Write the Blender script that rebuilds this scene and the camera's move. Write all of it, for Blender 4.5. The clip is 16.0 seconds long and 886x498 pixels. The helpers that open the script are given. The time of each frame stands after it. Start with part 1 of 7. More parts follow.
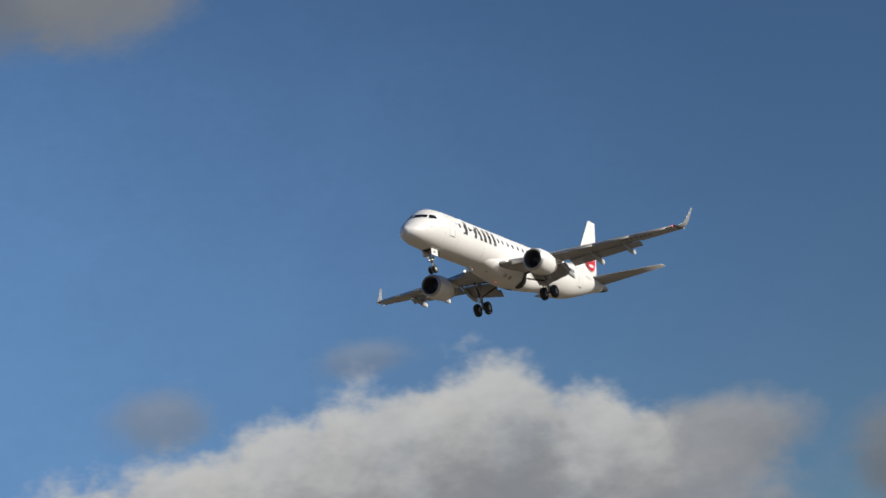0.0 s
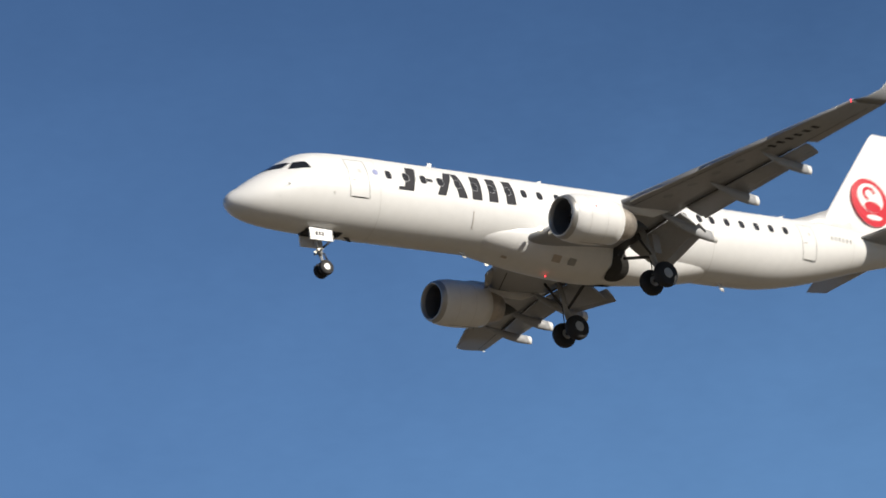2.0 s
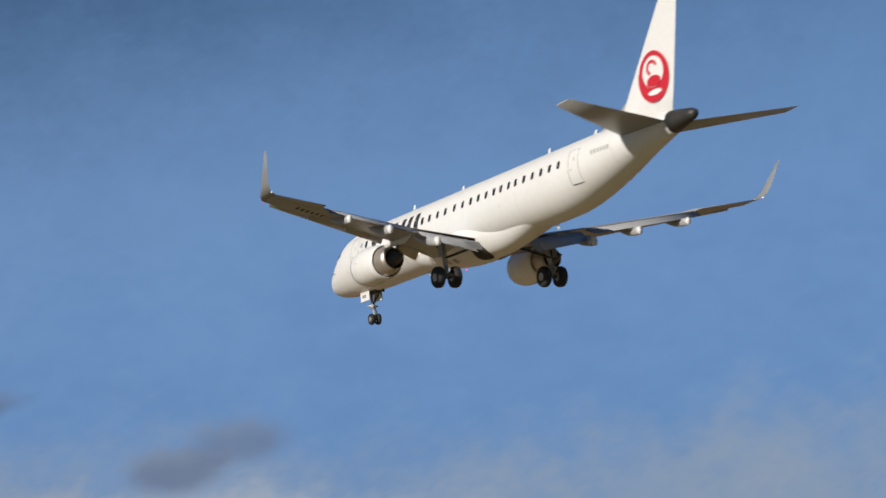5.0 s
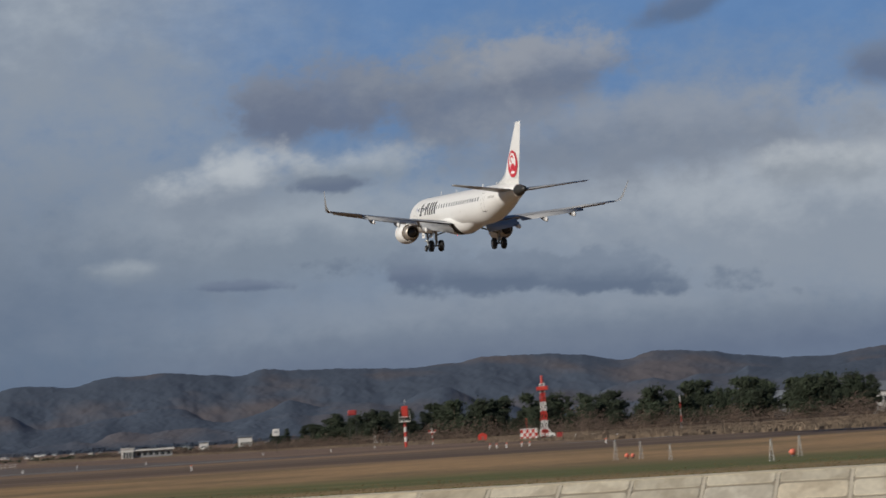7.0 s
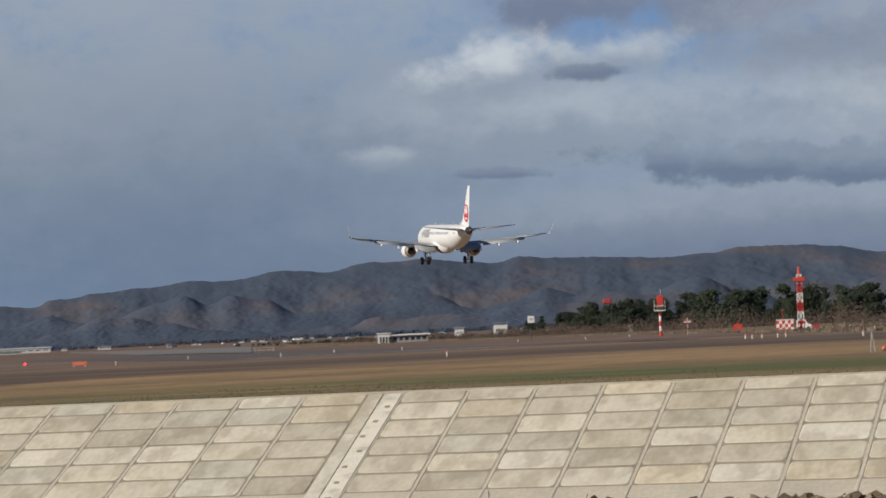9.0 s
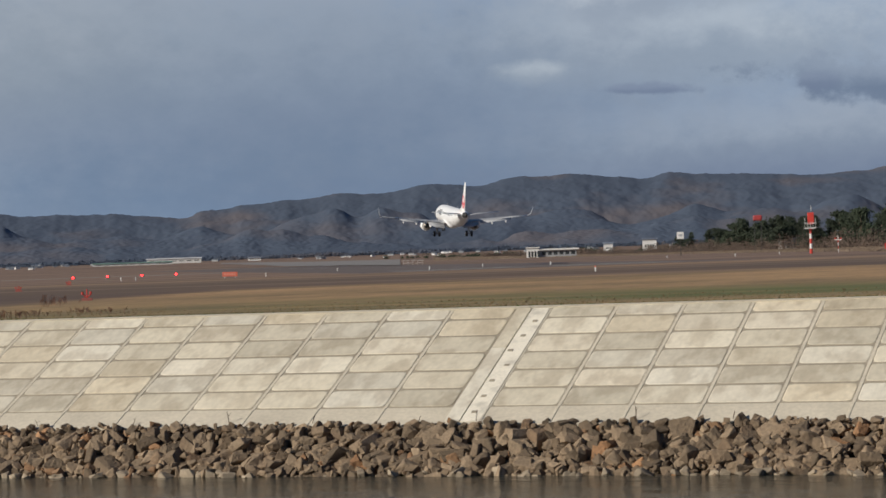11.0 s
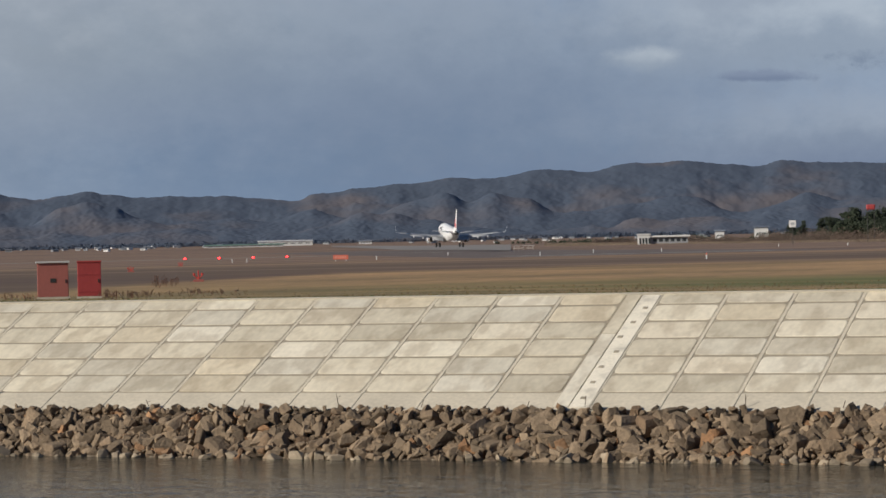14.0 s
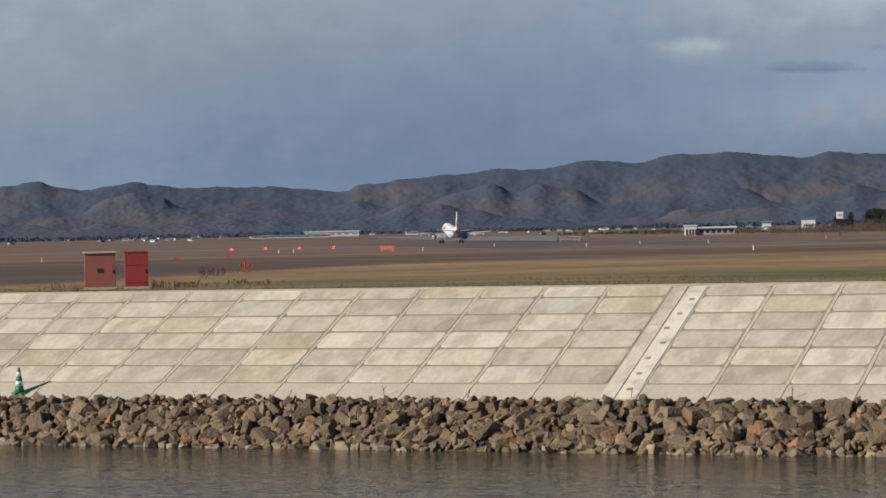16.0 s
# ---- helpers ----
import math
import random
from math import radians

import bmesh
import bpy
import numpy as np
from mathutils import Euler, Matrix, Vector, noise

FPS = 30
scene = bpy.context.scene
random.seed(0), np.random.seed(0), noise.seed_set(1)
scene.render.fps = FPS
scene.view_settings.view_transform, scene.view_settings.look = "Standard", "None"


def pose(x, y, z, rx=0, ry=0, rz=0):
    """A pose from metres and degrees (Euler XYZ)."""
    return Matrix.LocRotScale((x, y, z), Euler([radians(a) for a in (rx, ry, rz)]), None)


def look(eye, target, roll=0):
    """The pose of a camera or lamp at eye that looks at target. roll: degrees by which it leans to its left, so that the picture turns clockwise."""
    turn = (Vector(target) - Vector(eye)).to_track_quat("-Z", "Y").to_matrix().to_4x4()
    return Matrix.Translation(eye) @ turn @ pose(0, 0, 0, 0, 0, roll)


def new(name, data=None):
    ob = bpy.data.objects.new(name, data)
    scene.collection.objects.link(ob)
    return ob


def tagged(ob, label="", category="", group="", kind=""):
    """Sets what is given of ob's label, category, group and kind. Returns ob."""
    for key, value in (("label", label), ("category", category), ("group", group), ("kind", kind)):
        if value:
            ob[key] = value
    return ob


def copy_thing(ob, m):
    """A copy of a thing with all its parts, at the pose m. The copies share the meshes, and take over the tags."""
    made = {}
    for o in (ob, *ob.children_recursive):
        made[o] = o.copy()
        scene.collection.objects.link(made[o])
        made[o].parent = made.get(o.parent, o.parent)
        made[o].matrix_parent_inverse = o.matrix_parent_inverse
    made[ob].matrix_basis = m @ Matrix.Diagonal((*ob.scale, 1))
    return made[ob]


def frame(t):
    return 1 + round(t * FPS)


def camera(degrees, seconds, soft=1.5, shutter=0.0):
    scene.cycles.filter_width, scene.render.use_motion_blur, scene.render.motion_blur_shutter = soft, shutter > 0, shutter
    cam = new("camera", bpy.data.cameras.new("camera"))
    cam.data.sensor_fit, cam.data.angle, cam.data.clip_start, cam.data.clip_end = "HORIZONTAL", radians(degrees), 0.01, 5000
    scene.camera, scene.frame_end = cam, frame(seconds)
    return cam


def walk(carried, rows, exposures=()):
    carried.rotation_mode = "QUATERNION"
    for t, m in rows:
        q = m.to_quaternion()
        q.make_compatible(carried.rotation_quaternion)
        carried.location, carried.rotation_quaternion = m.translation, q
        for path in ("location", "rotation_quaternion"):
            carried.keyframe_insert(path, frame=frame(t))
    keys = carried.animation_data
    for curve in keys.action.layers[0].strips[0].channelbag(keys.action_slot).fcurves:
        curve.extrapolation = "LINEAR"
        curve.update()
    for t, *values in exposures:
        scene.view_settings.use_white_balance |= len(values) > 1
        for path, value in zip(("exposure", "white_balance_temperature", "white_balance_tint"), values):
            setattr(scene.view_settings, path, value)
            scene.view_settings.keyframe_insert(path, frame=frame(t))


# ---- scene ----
# ---- camera ----
cam = camera(18.148, 16.0, soft=1.6, shutter=0.3)
EYE = Vector((0, 0, 5.5))            # metres above the water of the canal


def aim(yaw, pitch, roll):
    """The camera at its post on the near bank: turned from the runway's direction, tilted up, leaning."""
    return Matrix.Translation(EYE) @ pose(0, 0, 0, 0, 0, yaw) @ pose(0, 0, 0, 90 + pitch) @ pose(0, 0, 0, 0, 0, roll)


PAN = [
    (0, -158.8686, 11.9209, -8.7699),
    (0.2, -157.5639, 12.3370, -8.8977),
    (0.5, -155.4307, 13.1501, -9.1428),
    (0.7, -153.3318, 13.6161, -9.2530),
    (1, -149.6492, 15.3743, -9.4403),
    (1.2, -148.3045, 16.1079, -9.7788),
    (1.5, -143.9110, 17.7913, -10.2840),
    (1.7, -140.2203, 18.3922, -10.7884),
    (2, -133.1503, 19.6293, -11.4890),
    (2.2, -128.2365, 20.6921, -11.7963),
    (2.5, -119.3039, 23.0153, -12.1383),
    (2.7, -112.1035, 23.7902, -11.5315),
    (3, -98.8192, 24.5753, -10.6176),
    (3.2, -89.4209, 24.6193, -10.1422),
    (3.5, -74.8011, 22.6731, -9.5102),
    (3.7, -65.9348, 22.1642, -8.9758),
    (4, -55.1948, 19.1192, -8.0672),
    (4.25, -47.4387, 16.8685, -7.9404),
    (4.5, -41.2240, 14.7030, -7.5995),
    (4.75, -36.2678, 12.7290, -7.1041),
    (5, -32.2967, 10.9791, -6.5136),
    (5.25, -29.0816, 9.4512, -5.8873),
    (5.5, -26.4399, 8.1303, -5.2849),
    (5.75, -24.2282, 6.9990, -4.7657),
    (6, -22.3337, 6.0414, -4.3892),
    (6.3, -20.3535, 5.1049, -4.2094),
    (6.5, -19.0720, 4.7101, -3.8049),
    (6.7, -17.9425, 4.1867, -3.7135),
    (7, -16.7599, 3.8283, -3.5765),
    (7.2, -15.8959, 3.3779, -3.3042),
    (7.5, -14.7341, 2.9718, -2.8957),
    (7.7, -14.2731, 2.8584, -2.9444),
    (8, -13.5487, 2.6633, -3.0174),
    (8.2, -13.0235, 2.4314, -2.9098),
    (8.5, -12.0875, 2.1754, -2.7483),
    (8.7, -11.7092, 2.0806, -2.7224),
    (9, -11.3444, 1.8059, -2.6835),
    (9.2, -10.8663, 1.5137, -2.6195),
    (9.5, -10.5155, 1.1110, -2.5234),
    (9.7, -10.2535, 0.8465, -2.4466),
    (10, -9.7058, 0.7303, -2.3314),
    (10.2, -9.1463, 0.5096, -2.0813),
    (10.6, -8.6336, 0.3138, -2.0587),
    (11, -8.1927, 0.1608, -2.0041),
    (11.4, -7.8053, 0.0411, -1.9372),
    (11.8, -7.4546, -0.0549, -1.8777),
    (12.1, -7.2062, -0.1171, -1.8497),
    (12.3, -7.0441, -0.1560, -1.8437),
    (12.5, -7.0279, -0.2284, -1.6890),
    (12.7, -7.1063, -0.3084, -1.6314),
    (13, -6.6539, -0.2530, -1.5449),
    (13.2, -6.2756, -0.2288, -1.4857),
    (13.5, -6.0241, -0.0683, -1.3969),
    (13.7, -5.8621, -0.0394, -1.3660),
    (14, -5.8989, -0.0838, -1.3196),
    (14.2, -5.6416, -0.1027, -1.2917),
    (14.5, -5.5942, -0.2823, -1.2498),
    (14.7, -5.4314, -0.4083, -1.2138),
    (15, -5.2472, -0.4809, -1.1597),
    (15.2, -5.0707, -0.3418, -1.1606),
    (15.5, -5.1110, -0.1922, -1.1620),
    (15.7, -4.8699, -0.2235, -1.1897),
    (16, -4.9372, -0.2504, -1.2312),
]
walk(cam, [(t, aim(a, b, c)) for t, a, b, c in PAN], [(0, 0.14), (0.6, 0.18), (1.0, 0.20), (2.0, 0.12), (2.5, 0.06), (3.5, -0.06), (4.2, -0.06), (6.3, -0.44), (6.6, -0.42), (7.5, -0.38), (8.2, -0.18), (9, -0.1), (12, 0.02), (16, 0.02)])

# ---- light ----
SUN_FROM = Vector((-0.85, -0.28, 0.42)).normalized()
sun = new("sun", bpy.data.lights.new("sun", "SUN"))
sun.data.energy, sun.data.angle, sun.data.color = 4.5, radians(0.53), (1.0, 0.935, 0.835)
sun.matrix_world = look(SUN_FROM * 200, (0, 0, 0))

world = bpy.data.worlds.new("sky")
scene.world = world
world.use_nodes = True
wt = world.node_tree
wt.nodes.clear()


def wnode(kind):
    return wt.nodes.new(kind)


def wmix(blend="MIX"):
    n = wnode("ShaderNodeMix")
    n.data_type, n.blend_type = "RGBA", blend
    return n


def wstep():
    n = wnode("ShaderNodeMapRange")
    n.interpolation_type = "SMOOTHSTEP"
    return n


def wmath(op, a, b=None, c=None):
    n = wnode("ShaderNodeMath")
    n.operation = op
    for i, v in enumerate((a, b, c)):
        if v is None:
            continue
        if isinstance(v, (int, float)):
            n.inputs[i].default_value = v
        else:
            wt.links.new(v, n.inputs[i])
    return n.outputs[0]


def wnoise(scale, detail, rough=0.55, stretch=1.0):
    m = wnode("ShaderNodeMapping")
    m.inputs["Scale"].default_value = (1, 1, stretch)
    wt.links.new(way.outputs["Generated"], m.inputs["Vector"])
    n = wnode("ShaderNodeTexNoise")
    n.inputs["Scale"].default_value, n.inputs["Detail"].default_value, n.inputs["Roughness"].default_value = scale, detail, rough
    wt.links.new(m.outputs[0], n.inputs["Vector"])
    return n.outputs["Fac"]


way = wnode("ShaderNodeTexCoord")
xyz = wnode("ShaderNodeSeparateXYZ")
wt.links.new(way.outputs["Generated"], xyz.inputs[0])
bearing = wmath("DEGREES", wmath("ARCTAN2", xyz.outputs[0], xyz.outputs[1]))   # from the runway's direction, to the right
height = wmath("DEGREES", wmath("ARCSINE", xyz.outputs[2]))
sky = wnode("ShaderNodeTexSky")
sky.sky_type, sky.sun_disc, sky.sun_elevation, sky.sun_rotation = "NISHITA", False, radians(25), radians(100)
sky.altitude, sky.air_density, sky.dust_density, sky.ozone_density = 10, 1.0, 0.0, 4.0
tone = wmix("MULTIPLY")
tone.inputs["Factor"].default_value = 1.0
tone.inputs["B"].default_value = (0.0312, 0.0368, 0.0437, 1)      # the sky's strength
wt.links.new(sky.outputs[0], tone.inputs["A"])
ragged = wmath("SUBTRACT", wnoise(17, 8, 0.62, 1.5), 0.5)
billow = wmath("SUBTRACT", wnoise(52, 8, 0.58, 1.2), 0.5)
fray = wmath("SUBTRACT", wnoise(190, 7, 0.66, 1.5), 0.5)
shading = wmath("MULTIPLY_ADD", wnoise(75, 6, 0.6, 1.5), 0.45, wmath("MULTIPLY", wnoise(20, 5, 0.6, 1.7), 0.55))
cover = tone.outputs["Result"]


def cloud(a, e, ra, re, dark, light, opacity=1.0, soft=0.3, rag=1.2, bill=0.9, lean=0.0, lift=0.35, frayed=0.65, flat=0, shade=(0.36, 0.78)):
    """One cloud of the sky: bearing and height of its middle, half its width and height in degrees, its shaded and lit colours."""
    global cover
    dark, light = ([c * g for c, g in zip(col, GAIN)] for col in (dark, light))
    da, de = wmath("SUBTRACT", bearing, a), wmath("SUBTRACT", height, e)
    if lean:
        de = wmath("MULTIPLY_ADD", da, -lean, de)
    u, v = wmath("DIVIDE", da, ra), wmath("DIVIDE", de, re)
    if flat:
        v = wmath("MINIMUM", v, wmath("MULTIPLY", v, flat))
    d = wmath("SQRT", wmath("ADD", wmath("MULTIPLY", u, u), wmath("MULTIPLY", v, v)))
    d = wmath("MULTIPLY_ADD", ragged, rag, d)
    d = wmath("MULTIPLY_ADD", billow, bill, d)
    d = wmath("MULTIPLY_ADD", fray, frayed * min(1.0, 0.25 + 0.4 / re), d)
    mask = wstep()
    for i, val in ((1, 1 + soft), (2, 1 - soft), (3, 0.0), (4, opacity)):
        mask.inputs[i].default_value = val
    wt.links.new(d, mask.inputs[0])
    lit = wstep()
    lit.inputs[1].default_value, lit.inputs[2].default_value = shade
    wt.links.new(wmath("MULTIPLY_ADD", v, lift, shading), lit.inputs[0])
    colour = wmix()
    colour.inputs["A"].default_value, colour.inputs["B"].default_value = (*dark, 1), (*light, 1)
    wt.links.new(lit.outputs[0], colour.inputs["Factor"])
    over = wmix()
    wt.links.new(mask.outputs[0], over.inputs["Factor"])
    wt.links.new(cover, over.inputs["A"])
    wt.links.new(colour.outputs["Result"], over.inputs["B"])
    cover = over.outputs["Result"]


GREY, PALE, WHITE = (0.20, 0.22, 0.25), (0.36, 0.37, 0.39), (0.62, 0.62, 0.61)
DUSK, SLATE = (0.13, 0.16, 0.23), (0.17, 0.19, 0.25)
GAIN = (1.04, 1.12, 1.20)          # tint and brightness of the clouds over the land
cloud(22, 9, 34, 5.5, (0.155, 0.265, 0.47), (0.20, 0.315, 0.52), 0.85, 0.8, 0.5, 0.2)      # hazy blue between the clouds
cloud(60, 1, 42, 17, (0.145, 0.268, 0.495), (0.16, 0.295, 0.53), 0.8, 0.8, 0.3, 0.1)      # paler blue low down
cloud(112, 8, 26, 14, (0.105, 0.215, 0.42), (0.125, 0.245, 0.465), 0.55, 0.8, 0.3, 0.1)
cloud(143, 6, 14, 10, (0.125, 0.245, 0.45), (0.14, 0.275, 0.49), 0.6, 0.9, 0.3, 0.1)
# a thin overcast above the hills, denser towards the horizon
cloud(12, 0.0, 60, 6.9, (0.195, 0.245, 0.335), (0.29, 0.335, 0.405), 0.92, 0.3, 0.8, 0.5)
cloud(-9, 5.0, 12, 3.8, (0.30, 0.315, 0.34), (0.41, 0.415, 0.425), 0.85, 0.6, 0.9, 0.5)
cloud(3.5, 4.0, 7, 2.2, (0.22, 0.25, 0.285), (0.27, 0.295, 0.33), 0.6, 0.7, 0.8, 0.4)
cloud(7, 9.2, 6.0, 3.3, (0.33, 0.355, 0.395), (0.48, 0.495, 0.51), 0.88, 0.7, 0.9, 0.5)
cloud(5, 1.9, 9, 1.6, (0.135, 0.185, 0.265), (0.18, 0.22, 0.295), 0.75, 0.7, 0.6, 0.3)
cloud(19, 2.1, 9, 0.9, (0.225, 0.255, 0.305), (0.31, 0.335, 0.38), 0.8, 0.7, 0.8, 0.5)
cloud(13.5, 4.3, 4, 0.9, (0.28, 0.31, 0.35), (0.44, 0.46, 0.48), 0.7, 0.7, 1.0, 0.7)
cloud(25, 4.3, 7, 1.8, (0.335, 0.36, 0.40), (0.50, 0.51, 0.525), 0.85, 0.5, 0.9, 0.8)
cloud(20, 1.5, 11, 0.55, (0.15, 0.18, 0.25), (0.19, 0.22, 0.285), 0.75, 0.7, 0.6, 0.4)
cloud(7.0, 3.4, 5, 2.2, (0.165, 0.20, 0.265), (0.21, 0.245, 0.31), 0.4, 0.7, 0.8, 0.5)
# single clouds over the hills: grey lobes, a bright break, flat-bottomed bars
cloud(14.7, 6.95, 2.1, 0.80, (0.175, 0.20, 0.27), (0.25, 0.27, 0.325), 0.92, 0.35, 1.7, 1.7)
cloud(13.7, 6.85, 1.0, 0.85, (0.175, 0.20, 0.27), (0.25, 0.27, 0.325), 0.9, 0.35, 1.6, 1.7)
cloud(17.2, 6.80, 2.3, 0.85, (0.19, 0.215, 0.28), (0.29, 0.305, 0.345), 0.9, 0.4, 1.8, 1.8)
cloud(19.2, 7.35, 1.7, 0.70, (0.19, 0.215, 0.28), (0.36, 0.365, 0.395), 0.9, 0.35, 1.6, 1.8, 0.12)
cloud(21, 5.9, 4.6, 0.9, (0.22, 0.245, 0.30), (0.33, 0.345, 0.385), 0.75, 0.5, 1.6, 1.6)
cloud(12.8, 5.45, 1.35, 0.62, (0.28, 0.31, 0.36), (0.60, 0.60, 0.60), 0.85, 0.6, 2.0, 2.2, 0.16)
cloud(15.4, 5.60, 1.2, 0.45, (0.30, 0.33, 0.37), (0.52, 0.53, 0.54), 0.75, 0.6, 1.9, 2.2, 0.05)
cloud(24.5, 5.0, 1.4, 0.42, (0.34, 0.36, 0.39), (0.58, 0.58, 0.58), 0.85, 0.6, 1.8, 2.0)
cloud(14.6, 5.31, 0.85, 0.15, (0.155, 0.185, 0.255), (0.20, 0.23, 0.29), 0.9, 0.45, 1.2, 1.8, 0.0, 0.35, 1.2)
cloud(19.2, 3.02, 3.7, 0.46, (0.155, 0.19, 0.255), (0.22, 0.255, 0.315), 0.92, 0.35, 1.3, 2.4, -0.10, 0.35, 1.0, 1.9)
cloud(17.3, 3.20, 1.5, 0.58, (0.155, 0.19, 0.255), (0.25, 0.285, 0.345), 0.9, 0.35, 1.3, 2.2, -0.05, 0.4, 1.0, 1.9)
cloud(20.3, 2.98, 1.1, 0.54, (0.155, 0.19, 0.255), (0.25, 0.285, 0.345), 0.9, 0.35, 1.3, 2.2, 0.0, 0.4, 1.0, 1.9)
cloud(12.5, 3.29, 0.85, 0.12, (0.16, 0.19, 0.26), (0.2, 0.23, 0.3), 0.85, 0.5, 1.0, 1.8, -0.03, 0.35, 1.2, 1.6)
cloud(16.0, 3.32, 0.5, 0.16, (0.16, 0.19, 0.26), (0.2, 0.23, 0.3), 0.6, 0.5, 1.0, 1.8)
cloud(22.1, 8.48, 1.0, 0.27, DUSK, SLATE, 0.7, 0.6, 1.3, 1.8, 0.25)
cloud(26.2, 7.0, 0.85, 0.40, (0.15, 0.18, 0.26), (0.2, 0.23, 0.3), 0.8, 0.55, 1.3, 1.6)
cloud(27.7, 7.5, 0.9, 0.36, (0.15, 0.18, 0.26), (0.2, 0.23, 0.3), 0.65, 0.6, 1.3, 1.6)
cloud(27.6, 2.8, 0.6, 0.24, (0.15, 0.18, 0.26), (0.2, 0.23, 0.3), 0.85, 0.4, 1.0, 1.8, 0.0, 0.35, 0.8, 1.6)
cloud(10.0, 3.73, 0.62, 0.20, (0.30, 0.33, 0.37), (0.44, 0.46, 0.48), 0.7, 0.7, 1.6, 2.0)
GAIN = (0.82, 0.82, 0.82)
# the cumulus bank and the loose clouds on the seaward side
cloud(153.5, 3.4, 12.5, 3.2, GREY, (0.30, 0.31, 0.33), 0.95, 0.4, 0.8, 0.5)
for ca, ce, ra, re, lift in ((163.9, 7.2, 1.7, 0.8, 0.3), (163.0, 5.9, 1.9, 1.7, 0.3), (150.2, 5.6, 3.0, 2.3, 0.5), (152.6, 6.2, 2.4, 2.2, 0.55), (154.9, 6.6, 2.3, 2.3, 0.55), (161.2, 6.6, 1.9, 1.8, 0.5), (157.2, 7.0, 2.2, 2.3, 0.6), (159.2, 7.6, 1.55, 2.1, 0.75)):
    cloud(ca, ce, ra, re, (0.25, 0.26, 0.28), (0.58, 0.58, 0.565) if lift > 0.4 else (0.36, 0.37, 0.39), 0.93, 0.2 if lift > 0.4 else 0.4, 0.6, 1.0, 0.0, lift * 0.8, 0.22, 0, (0.25, 0.95))
cloud(167.6, 6.3, 0.9, 1.0, (0.16, 0.175, 0.20), (0.22, 0.235, 0.26), 0.85, 0.5)
cloud(156.9, 9.9, 0.9, 0.33, (0.2, 0.24, 0.31), (0.27, 0.31, 0.38), 0.6, 0.6)
cloud(152.6, 9.2, 1.0, 0.6, (0.2, 0.24, 0.3), (0.26, 0.29, 0.34), 0.7, 0.6)
cloud(150.3, 18.5, 3.2, 1.15, (0.17, 0.19, 0.225), (0.26, 0.27, 0.29), 0.95, 0.5, 0.9, 0.7)
cloud(152.7, 18.6, 1.9, 1.5, (0.21, 0.225, 0.25), (0.31, 0.315, 0.33), 0.9, 0.4, 0.8, 0.7)
cloud(146.3, 18.1, 1.8, 0.5, (0.2, 0.24, 0.3), (0.27, 0.3, 0.36), 0.6, 0.7)
cloud(155.5, 19.2, 1.8, 0.8, (0.2, 0.24, 0.3), (0.27, 0.3, 0.36), 0.45, 0.8)
back = wnode("ShaderNodeBackground")
back.inputs["Strength"].default_value = 1.0
wt.links.new(cover, back.inputs["Color"])
wt.links.new(back.outputs[0], wnode("ShaderNodeOutputWorld").inputs[0])


